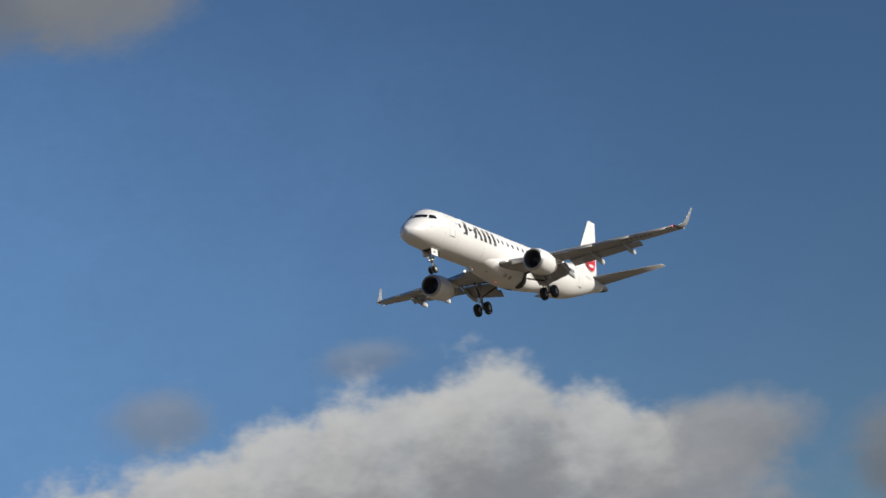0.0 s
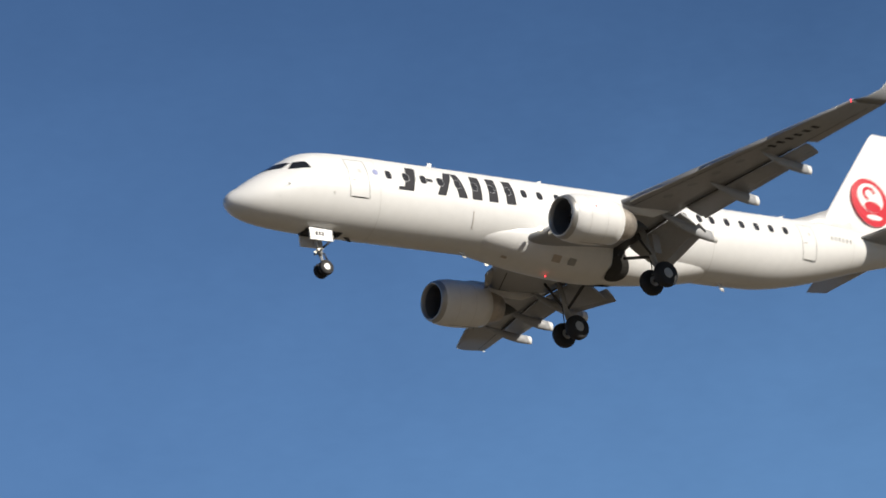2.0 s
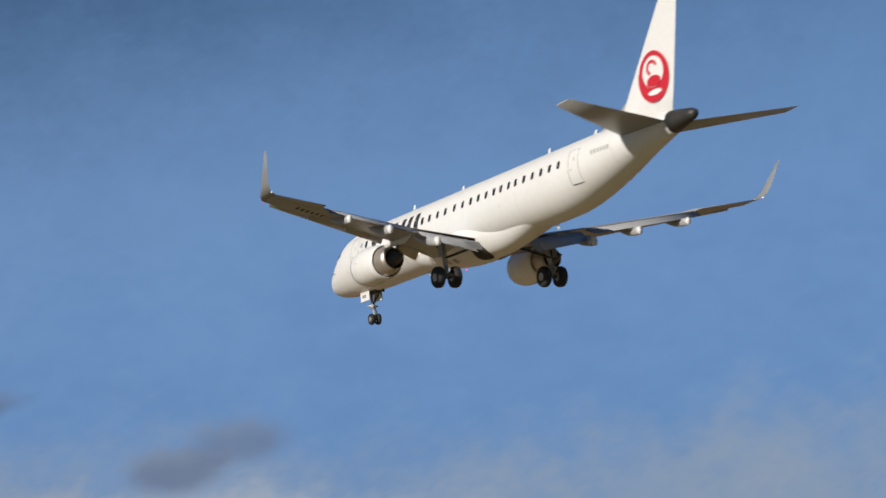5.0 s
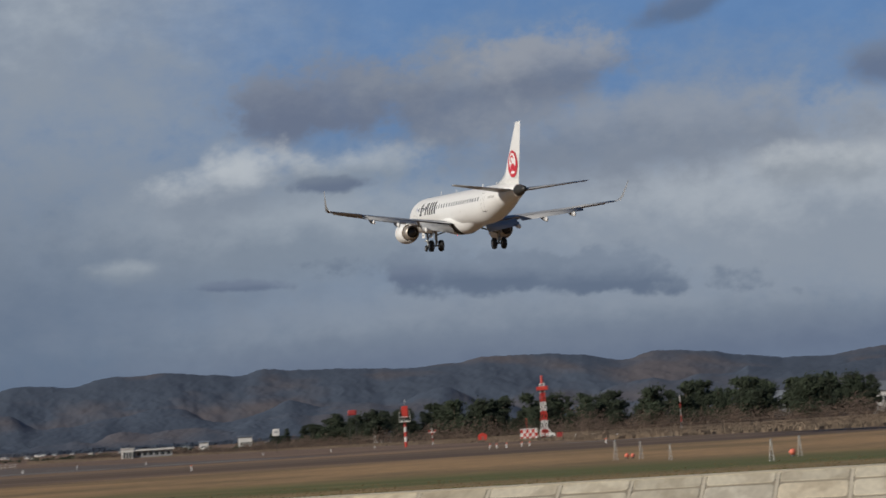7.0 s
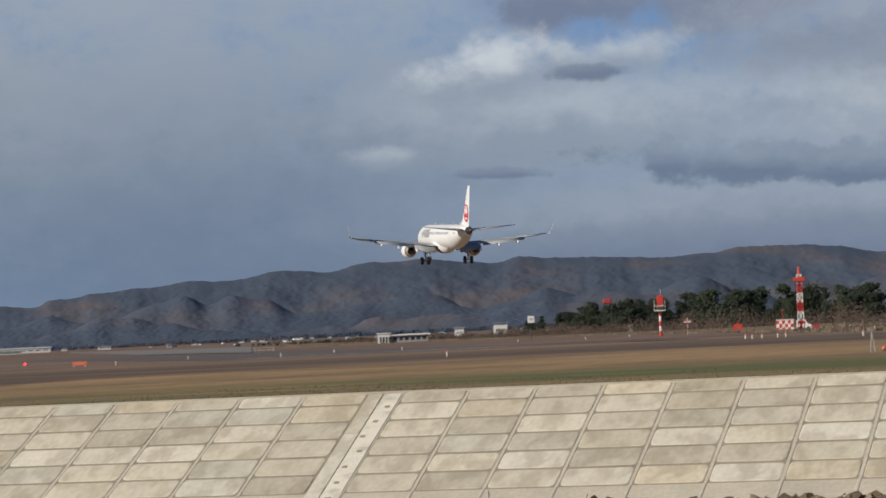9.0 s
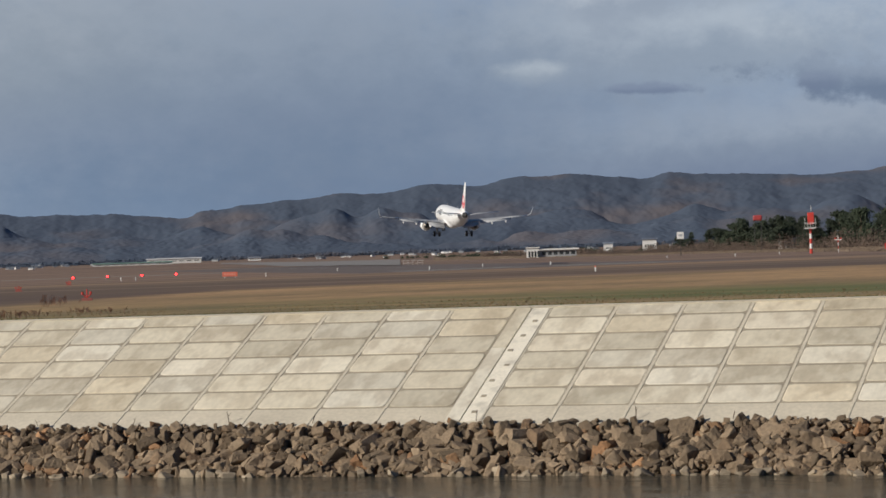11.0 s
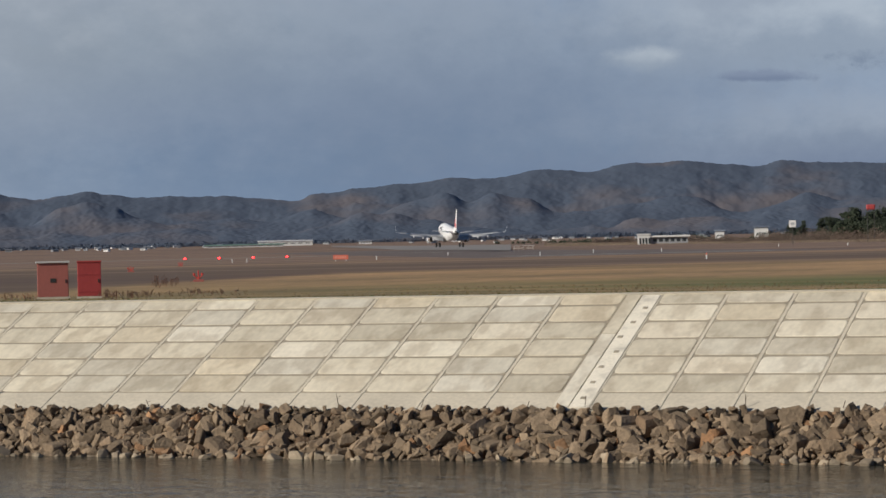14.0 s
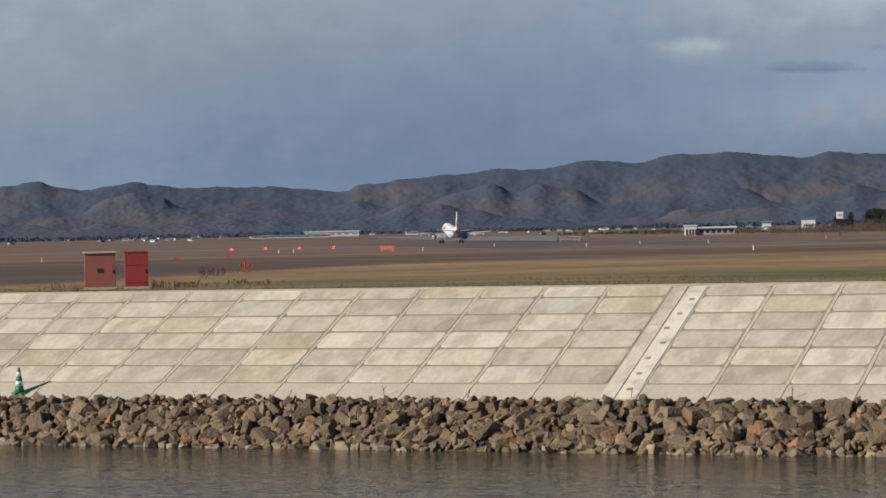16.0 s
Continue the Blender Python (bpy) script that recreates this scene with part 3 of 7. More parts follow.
RISE = math.atan2(CREST[1] - TOE[1], CREST[0] - TOE[0])


def on_bank(x, y):
    """World point of the bank's plan."""
    p = BANK @ Vector((x, y, 0))
    return p.x, p.y


def lerp_table(table, x):
    for (x0, *a), (x1, *b) in zip(table, table[1:]):
        if x <= x1:
            k = (x - x0) / (x1 - x0)
            return [p + (q - p) * k for p, q in zip(a, b)]
    return list(table[-1][1:])


def spot(bearing_deg, distance):
    """World plan point by bearing to the right of the runway's direction, and distance from the camera."""
    a = radians(bearing_deg)
    return distance * math.sin(a), distance * math.cos(a)


def ground_z(x, y):
    """Height of the airfield at a world plan point."""
    v = (BANK.inverted() @ Vector((x, y, 0))).y
    return 3.5 + 0.5 * max(0.0, min(1.0, (112 - v) / 38.0)) + 0.0048 * max(0.0, min(1700.0, math.hypot(x, y) - 1300.0))


def build_ground():
    ys = [72.75, 74, 76, 79, 83, 88, 95, 104, 114, 130, 160, 220, 300, 420, 600, 850, 1000, 1150, 1300, 1450, 1600, 1800, 2000, 2200, 2400, 2600, 2800, 3000, 3300, 4300, 4900]
    xs = [-4800, -3200, -2400, -2000, -1800, -1600, -1450, -1300, -1150, -1000, -850, -700, -550, -400, -320, -250] + [-160 + 8 * i for i in range(36)] + [160, 250, 400, 700, 1200, 2000, 3200, 4800]
    bm = bmesh.new()
    grid = []
    for v in ys:
        row = []
        for u in xs:
            z = 3.5 + 0.5 * max(0.0, min(1.0, (112 - v) / 38.0)) + 0.0048 * max(0.0, min(1700.0, math.hypot(u, v) - 1300.0))
            if v < 160:
                z += 0.05 * noise.noise((u * 0.13, v * 0.2, 3)) * (0.4 if v < 74 else 1)
            row.append(bm.verts.new((u, v, z)))
        grid.append(row)
    for a, b in zip(grid, grid[1:]):
        for i in range(len(xs) - 1):
            bm.faces.new((a[i], a[i + 1], b[i + 1], b[i]))
    g = part("ground", bm, TURF, None, smooth=True)
    g.matrix_basis = BANK
    tagged(g, "flat airfield of dry brown grass with green strips", "ground", kind="structure")

    bm = bmesh.new()
    rings(bm, [[(-4800, y, z), (4800, y, z)] for y, z in ((15, -0.6), (8, 3.3), (5, 3.88), (-20, 3.9), (-300, 3.9), (-4900, 3.9))], False, False, False)
    g = part("ground_near_bank", bm, NEAR_BOUNCE)
    g.matrix_basis = BANK
    tagged(g, "unseen near bank of the canal, dark to cut bounce light", "ground", kind="structure")

    bm = bmesh.new()
    bm.faces.new([bm.verts.new(p) for p in ((-4800, 9, 0), (4800, 9, 0), (4800, 67, 0), (-4800, 67, 0))])
    w = part("water", bm, WATER)
    w.matrix_basis = BANK
    tagged(w, "dark rippled canal water below the rock bank", "water", kind="structure")


build_ground()


# ---- the concrete embankment ----
PITCH, ROW = 1.916, 1.005
LEFT0, STRIP0, STRIP1 = -39.9, -39.9 + 7 * 1.916, -39.9 + 7.518 * 1.916
SLOPE = math.hypot(CREST[0] - TOE[0], CREST[1] - TOE[1])
JOINTS = [0.0, 0.82] + [0.82 + ROW * k for k in range(1, 6)] + [SLOPE + 0.02]


def slope_point(x, s, out):
    """Bank point: x along, s up the slope from its foot, out above the slope's face."""
    return (x, TOE[0] + s * math.cos(RISE) - out * math.sin(RISE), TOE[1] + s * math.sin(RISE) + out * math.cos(RISE))


def panel_mesh(w, h, inset, inset_y):
    """A cast panel lying in x, y: softly cut corners, bevelled rim, its face proud of the joints."""
    bm = bmesh.new()
    loops = []
    for grow, z in ((0.0, -0.05), (0.0, -0.001), (-0.03, 0.008)):
        a, b, c = w / 2 - inset + grow, h / 2 - inset_y + grow, 0.145
        loops.append([(-a + c, -b, z), (a - c, -b, z), (a - 0.035, -b + 0.035, z), (a, -b + c, z), (a, b - c, z), (a - 0.035, b - 0.035, z), (a - c, b, z), (-a + c, b, z),
                      (-a + 0.035, b - 0.035, z), (-a, b - c, z), (-a, -b + c, z), (-a + 0.035, -b + 0.035, z)])
    rings(bm, loops, True, False, True)
    me = bpy.data.meshes.new("panel")
    bm.to_mesh(me)
    bm.free()
    me.materials.append(CONCRETE_PANEL)
    return me


def build_embankment():
    bm = bmesh.new()
    rows_ = [(66.35, 0.2), slope_point(0, 0, -0.010)[1:], slope_point(0, SLOPE - 0.14, -0.010)[1:], slope_point(0, SLOPE - 0.14, 0.035)[1:], (CREST[0] - 0.02, CREST[1]), (CREST[0] + 0.42, CREST[1]), (CREST[0] + 0.42, 2.5)]
    rings(bm, [[(-900, y, z), (900, y, z)] for y, z in rows_[:3]], False, False, False)
    bank = part("embankment", bm, CONCRETE_JOINT)
    bm = bmesh.new()
    rings(bm, [[(-900, y, z), (900, y, z)] for y, z in rows_[2:]], False, False, False)
    part("crest_kerb", bm, CONCRETE_RIB, bank, "flat concrete crest")
    bm = bmesh.new()
    rings(bm, [[(-900, y, z), (900, y, z)] for y, z in (slope_point(0, -0.15, -0.15)[1:], slope_point(0, -0.13, 0.0)[1:], slope_point(0, 0.79, 0.0)[1:], slope_point(0, 0.79, -0.04)[1:])], False, False, False)
    part("foot_apron", bm, CONCRETE_RIB, bank, "plain concrete apron at the foot of the slope")
    for k in range(-8, 26):
        bm = bmesh.new()
        x = LEFT0 + PITCH * k if k < 8 else STRIP1 + PITCH * (k - 8)
        rings(bm, [[slope_point(x + dx, s, -0.02 if abs(dx) > 0.04 else 0.016) for dx in (-0.07, -0.03, 0.03, 0.07)] for s in (-0.12, 0.79)], False, False, False)
        part("apron_rib", bm, CONCRETE_RIB, bank)
    bank.matrix_basis = BANK
    tagged(bank, "sloped embankment of pale weathered concrete panels with a flat crest", "embankment", kind="structure")
    # the two narrow strips between the panel fields
    half, rng0 = STRIP0 + 0.46, random.Random(9)
    for x0, x1, mat, out in ((STRIP0 + 0.02, half - 0.03, CONCRETE_PANEL, 0.028), (half, STRIP1 - 0.015, CONCRETE_PALE, 0.018)):
        cuts = [0.0, 0.62 * SLOPE, SLOPE - 0.16] if mat == CONCRETE_PANEL else [0.0, SLOPE - 0.16]
        for s0, s1 in zip(cuts, cuts[1:]):
            b2 = bmesh.new()
            lo = [slope_point(x, s, -0.05) for x, s in ((x0, s0 + 0.02), (x1, s0 + 0.02), (x1, s1 - 0.02), (x0, s1 - 0.02))]
            hi = [slope_point(x, s, out) for x, s in ((x0, s0 + 0.02), (x1, s0 + 0.02), (x1, s1 - 0.02), (x0, s1 - 0.02))]
            rings(b2, [lo, hi], True, False, True)
            part("strip", b2, mat, bank, "pale concrete strip" if mat == CONCRETE_PALE else "")
    for k in range(7):
        b2 = bmesh.new()
        x, s = half + 0.24 + rng0.uniform(-0.1, 0.1), 0.5 + 0.85 * k
        lo = [slope_point(x + a, s + c, 0.0) for a, c in ((-0.07, -0.06), (0.07, -0.06), (0.07, 0.06), (-0.07, 0.06))]
        hi = [slope_point(x + a, s + c, 0.03) for a, c in ((-0.07, -0.06), (0.07, -0.06), (0.07, 0.06), (-0.07, 0.06))]
        rings(b2, [lo, hi], True, False, True)
        part("anchor_plate", b2, CONCRETE_JOINT, bank, "small weathered plate on the pale strip")
    for k in range(-9, 26):
        if k == 7:
            continue
        # the raised rib between two columns of panels
        b2 = bmesh.new()
        x = LEFT0 + PITCH * k if k < 8 else STRIP1 + PITCH * (k - 8)
        rings(b2, [[slope_point(x + dx, s, out) for dx, out in ((-0.050, -0.02), (-0.045, 0.001), (0.045, 0.001), (0.050, -0.02))] for s in (0.80, SLOPE - 0.13)], False, False, False)
        part("rib", b2, CONCRETE_RIB, bank)
    shapes = {}
    columns = [LEFT0 + PITCH * k for k in range(-9, 7)] + [STRIP1 + PITCH * k for k in range(19)]
    rng = random.Random(5)
    for x in columns:
        for s0, s1 in zip(JOINTS[1:], JOINTS[2:]):
            h = round(s1 - s0, 3)
            if h not in shapes:
                shapes[h] = panel_mesh(PITCH, h, 0.063, 0.055)
            p = slope_point(x + PITCH / 2, (s0 + s1) / 2, rng.uniform(-0.006, 0.006))
            m = Matrix.Translation(p) @ pose(0, 0, 0, math.degrees(RISE) + rng.uniform(-0.25, 0.25), rng.uniform(-0.2, 0.2), rng.uniform(-0.2, 0.2))
            share("panel", shapes[h], bank, m)


def rock_mesh(rng, mat):
    """A quarried block: a slab, wedge or lump with broken corners."""
    bm = bmesh.new()
    sx, sy, sz = rng.uniform(0.9, 1.4), rng.uniform(0.7, 1.0), rng.uniform(0.42, 0.95)
    for cx in (-1, 1):
        for cy in (-1, 1):
            for cz in (-1, 1):
                for _ in range(2):
                    q = [c * rng.uniform(0.45, 1.0) for c in (cx, cy, cz)]
                    q[rng.randrange(3)] *= rng.uniform(0.35, 0.8)
                    bm.verts.new((q[0] * sx * 0.5, q[1] * sy * 0.5, q[2] * sz * 0.5))
    hull = bmesh.ops.convex_hull(bm, input=bm.verts)
    bmesh.ops.delete(bm, geom=[g for g in hull["geom_interior"] if isinstance(g, bmesh.types.BMVert)], context="VERTS")
    bmesh.ops.bevel(bm, geom=list(bm.edges), offset=0.028, segments=1, affect="EDGES", profile=0.5, clamp_overlap=True)
    me = bpy.data.meshes.new("rock")
    bm.to_mesh(me)
    bm.free()
    me.materials.append(mat)
    return me


def build_riprap():
    bm = bmesh.new()
    # dark sheet below the rocks, visible in the gaps between them
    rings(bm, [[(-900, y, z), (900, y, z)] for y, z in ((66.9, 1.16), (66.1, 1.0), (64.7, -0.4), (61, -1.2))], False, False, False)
    base = part("riprap", bm, ROCK_BED)
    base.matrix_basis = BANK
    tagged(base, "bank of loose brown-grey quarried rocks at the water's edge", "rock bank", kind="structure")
    rng = random.Random(11)
    shapes = [rock_mesh(rng, ROCK) for _ in range(24)]
    placed = []
    for course in range(15):
        k = course / 14.0
        y0, z0 = 66.15 - 1.55 * k, 1.25 - 1.32 * k
        x = -75.0
        while x < 30:
            size = rng.choice((0.16, 0.22, 0.28, 0.34, 0.42, 0.54)) * rng.uniform(0.85, 1.2) * (1.0 if course < 11 else 0.75) * (0.6 if course < 2 else 1.0)
            x += size * 0.78
            placed.append((x + rng.uniform(-0.1, 0.1), y0 + rng.uniform(-0.12, 0.12) - (0.12 if course == 0 else 0), z0 + rng.uniform(-0.10, 0.04) - 0.22 * size, size, rng.randrange(24),
                           [rng.uniform(-38, 38), rng.uniform(-38, 38), rng.uniform(0, 360)] if rng.random() < 0.7 else [rng.uniform(0, 360) for _ in range(3)]))
    rest = ([], [])
    near = 0
    for x, y, z, size, k, turn in placed:
        m = pose(x, y, z, *turn) @ Matrix.Scale(size * 1.2, 4)
        if near < 300 and -29 < x < -20:
            share("rock", shapes[k], base, m)
            near += 1
        else:
            at = len(rest[0])
            rest[0].extend(m @ v.co for v in shapes[k].vertices)
            rest[1].extend([at + i for i in p.vertices] for p in shapes[k].polygons)
    me = bpy.data.meshes.new("loose_rocks")
    me.from_pydata(*([tuple(v) for v in rest[0]], [], rest[1]))
    me.materials.append(ROCK_REST)
    tagged(share("loose_rocks", me, base, Matrix()), "further quarried rocks", kind="stuff")
    # small washed stones along the waterline
    verts, faces = [], []
    x = -75.0
    while x < 30:
        x += rng.choice((0.12, 0.2, 0.3, 0.5, 0.9)) * rng.uniform(0.6, 1.3)
        m = pose(x, 64.55 + rng.uniform(-0.12, 0.2), 0.0 + rng.uniform(-0.06, 0.08), rng.uniform(-30, 30), rng.uniform(-30, 30), rng.uniform(0, 360)) @ Matrix.Scale(rng.uniform(0.18, 0.46), 4)
        me, at = shapes[rng.randrange(24)], len(verts)
        verts.extend(tuple(m @ v.co) for v in me.vertices)
        faces.extend([at + i for i in p.vertices] for p in me.polygons)
    me = bpy.data.meshes.new("waterline_stones")
    me.from_pydata(verts, [], faces)
    me.materials.append(ROCK_PALE)
    tagged(share("waterline_stones", me, base, Matrix()), "small pale stones along the waterline", kind="stuff")
    # thin twigs and wire loops caught at the edge of the apron
    for x, h, bend in ((-25.6, 0.30, 0.05), (-21.3, 0.34, 0.0), (-30.2, 0.22, 0.1), (-32.6, 0.34, -0.06), (-27.2, 0.16, 0.08), (-35.5, 0.2, 0.1), (-38.4, 0.18, -0.08), (-18.8, 0.2, 0.06)):
        bm = bmesh.new()
        p, q = Vector(slope_point(x, 0.02, -0.03)), Vector(slope_point(x, 0.02, 0)) + Vector((bend, 0, h))
        rod(bm, p, q, 0.013, 0.008, 6)
        rod(bm, p.lerp(q, 0.6), q + Vector((0.05 - bend, 0.02, -0.03)), 0.007, 0.005, 5)
        twig = part("twig", bm, BARK)
        twig.matrix_basis = BANK
        tagged(twig, "thin dry twig standing at the concrete apron's edge", "twig", "twigs along the apron")


build_embankment()
build_riprap()


# ---- runway and paving ----
def slab(name, corners, z0, z1, mat, label, category="paving"):
    bm = bmesh.new()
    rings(bm, [[(x, y, z0) for x, y in corners], [(x, y, z1) for x, y in corners]], True, False, True)
    return tagged(part(name, bm, mat), label, category, kind="structure")


RUNWAY_X = 75.0
slab("runway", ((RUNWAY_X - 30, 395), (RUNWAY_X + 30, 395), (RUNWAY_X + 30, 1280), (RUNWAY_X - 30, 1280)), 3.3, 3.512, ASPHALT, "long dark asphalt runway", "runway")
slab("taxiway", ((-420, 640), (RUNWAY_X - 31, 640), (RUNWAY_X - 31, 668), (-420, 668)), 3.3, 3.51, LIGHT_PAVING, "pale taxiway across the dry grass")
slab("perimeter_road", ((RUNWAY_X + 40, 330), (900, 330), (900, 337), (RUNWAY_X + 40, 337)), 3.3, 3.51, LIGHT_PAVING, "narrow perimeter road")


def build_apron():
    """A pale paved wedge that lies on the rising field beyond the runway's start."""
    near = [(3.6, 1750), (5.4, 1150), (7.3, 730)]
    far = [(3.6, 1930), (5.4, 1650), (7.3, 1560)]
    bm = bmesh.new()
    loops = []
    for i in range(31):
        a = 3.6 + 3.7 * i / 30
        d0, d1 = lerp_table(near, a)[0], lerp_table(far, a)[0]
        loops.append([(*spot(a, d0 + (d1 - d0) * k / 40), ground_z(*spot(a, d0 + (d1 - d0) * k / 40)) + 0.16) for k in range(41)])
    rings(bm, loops, False, False, False)
    tagged(part("apron", bm, LIGHT_PAVING), "pale paved apron beside the runway", "paving", kind="structure")


build_apron()


def build_markings():
    for i, x in enumerate([RUNWAY_X + s * (3.2 + 3.4 * k) for k in range(6) for s in (-1, 1)]):
        bm = bmesh.new()
        box(bm, x - 0.9, x + 0.9, 410, 440, 3.505, 3.52)
        tagged(part("threshold_stripe", bm, MARKING), "white painted threshold stripe on the runway", "marking", "runway threshold stripes", "structure")
    for k in range(14):
        bm = bmesh.new()
        box(bm, RUNWAY_X - 0.45, RUNWAY_X + 0.45, 480 + 50 * k, 510 + 50 * k, 3.505, 3.52)
        tagged(part("centre_stripe", bm, MARKING), "white painted centre stripe on the runway", "marking", "runway centre stripes", "structure")


build_markings()


# ---- hills ----
# skyline of the hills: bearing to the right of the runway, height in degrees
SKYLINE = [(-60, 0.7), (-40, 0.95), (-25, 1.1), (-15, 1.25), (-8, 1.1), (-4.6, 1.12), (-3.9, 1.26), (-3.4, 1.33), (-2.9, 1.20), (-2.3, 1.13), (-1.9, 1.20), (-1.4, 1.29), (-0.9, 1.19), (-0.3, 1.14), (0.2, 1.15), (1.3, 1.13), (2.4, 1.05),
           (2.9, 1.0), (3.3, 1.13), (4.3, 1.24), (5.1, 1.3), (6.1, 1.39), (6.9, 1.38), (8.0, 1.53), (8.9, 1.46), (9.8, 1.62), (10.9, 1.63), (12.4, 1.49), (12.9, 1.6), (13.8, 1.53), (14.8, 1.5),
           (15.8, 1.44), (16.8, 1.49), (17.7, 1.58), (18.6, 1.57), (19.4, 1.5), (20.3, 1.34), (21.1, 1.48), (22.0, 1.42), (22.8, 1.28), (23.6, 1.18), (24.5, 1.16), (25.3, 1.26), (26.2, 1.29),
           (27.2, 1.18), (30, 1.3), (38, 1.1), (50, 0.8), (70, 0.6)]


def skyline(a):
    for (a0, e0), (a1, e1) in zip(SKYLINE, SKYLINE[1:]):
        if a0 <= a <= a1:
            k = (a - a0) / (a1 - a0)
            k = k * k * (3 - 2 * k)
            return e0 + (e1 - e0) * k
    return 0.6


def hill_range(name, label, near, ridge, crest, seed, a0, a1):
    """A wooded range: spurs and gullies fall from the ridge to the plain; crest(a) gives the ridge's height in degrees."""
    depth, fine = 84, 0.036
    bearings, a = [], a0
    while a < a1:
        bearings.append(a)
        a += fine if -12 < a < 35 else 0.5

    def place(a, k):
        broad = sum(crest(a + q) for q in (-1.8, -0.9, 0.0, 0.9, 1.8)) / 5
        top = ridge * math.tan(radians(broad + (crest(a) - broad) * k ** 3)) + EYE.z
        spur = noise.fractal((a * 0.55 + seed, 0.6 * k, seed), 0.9, 2.1, 4)
        reach = (ridge - near) * (1.0 + 0.09 * spur)
        d = ridge - max(0.25 * (ridge - near), reach) * (1 - k)
        x, y = spot(a, d)
        rise = 0.55 * k + 0.45 * math.sin(k * math.pi / 2) + 0.05 * noise.fractal((x * 0.011, y * 0.006, seed), 0.8, 2.1, 4) * math.sin(math.pi * k)
        crown = abs(noise.noise((x * 0.11, y * 0.05, seed))) + 0.7 * abs(noise.noise((x * 0.27, y * 0.12, seed)))
        return x, y, 5.5 + (top - 6.2) * max(0.0, rise) + 1.5 * crown

    verts, faces = [], []
    for a in bearings:
        for j in range(depth + 1):
            verts.append(place(a, j / depth))
        verts.append((*spot(a, ridge * 1.06), -5))
    n = depth + 2
    for i in range(len(bearings) - 1):
        for j in range(n - 1):
            faces.append((i * n + j, (i + 1) * n + j, (i + 1) * n + j + 1, i * n + j + 1))
    me = bpy.data.meshes.new(name)
    me.from_pydata(verts, [], faces)
    me.materials.append(HILL_WOOD_HAZE)
    for f in me.polygons:
        f.use_smooth = True
    tagged(new(name, me), label, "hills", kind="structure")


def lower_crest(scale, seed, freq):
    """The skyline of a lower range, rising and sinking before the main ridge."""
    return lambda a: min(skyline(a) - 0.25, skyline(a) * scale * (0.78 + 0.75 * noise.fractal((a * freq + seed, seed, 0.5), 0.8, 2.1, 3)))


hill_range("backdrop_hills", "long ridge of wooded hills, autumn brown and dark green tinted blue for haze", 3800, 4300, lambda a: skyline(a) - 0.02 + 0.030 * noise.noise((a * 1.7, 3.0, 1.0)) + 0.014 * noise.noise((a * 5.1, 8.0, 2.0)), 3.1, -60, 70)
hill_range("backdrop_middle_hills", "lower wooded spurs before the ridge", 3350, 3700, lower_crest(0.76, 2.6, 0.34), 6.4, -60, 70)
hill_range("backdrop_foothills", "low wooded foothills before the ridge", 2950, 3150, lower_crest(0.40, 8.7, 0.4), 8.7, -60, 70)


def far_land():
    """Low land that closes the plain on the other sides."""
    verts = []
    for i in range(276):
        a = 45 + i
        verts += [(*spot(a, 3300), 2.0), (*spot(a, 4300), 8.0 + 14.0 * (1 + noise.noise((i * 0.12, 2.0, 5.0)))), (*spot(a, 4600), -5.0)]
    faces = [(3 * i + j, 3 * i + 3 + j, 3 * i + 4 + j, 3 * i + 1 + j) for i in range(275) for j in (0, 1)]
    me = bpy.data.meshes.new("backdrop_far_land")
    me.from_pydata(verts, [], faces)
    me.materials.append(HILL_FAR_HAZE)
    tagged(new("backdrop_far_land", me), "low distant land closing the plain", "hills", kind="structure")


far_land()


# ---- the airliner: nose at the origin, y forward, x to its right, z up ----
# stations of the fuselage: metres aft of the nose, top, bottom, half width
FUSELAGE = [(0.0, -0.80, -0.84, 0.02), (0.06, -0.63, -1.00, 0.2), (0.25, -0.44, -1.17, 0.42), (0.5, -0.27, -1.30, 0.62), (0.9, 0.02, -1.42, 0.85), (1.3, 0.28, -1.50, 1.0), (1.97, 0.70, -1.58, 1.2),
            (2.4, 0.98, -1.61, 1.30), (2.86, 1.26, -1.64, 1.38), (3.2, 1.41, -1.65, 1.42), (3.63, 1.52, -1.66, 1.455), (4.4, 1.61, -1.68, 1.49), (6, 1.655, -1.69, 1.505), (25, 1.655, -1.69, 1.505), (26.5, 1.655, -1.58, 1.49),
            (28, 1.65, -1.32, 1.43), (30, 1.62, -0.84, 1.25), (32, 1.55, -0.28, 0.97), (34, 1.40, 0.17, 0.63), (35.2, 1.25, 0.42, 0.42), (36.1, 1.10, 0.58, 0.25), (36.35, 1.0, 0.68, 0.14)]


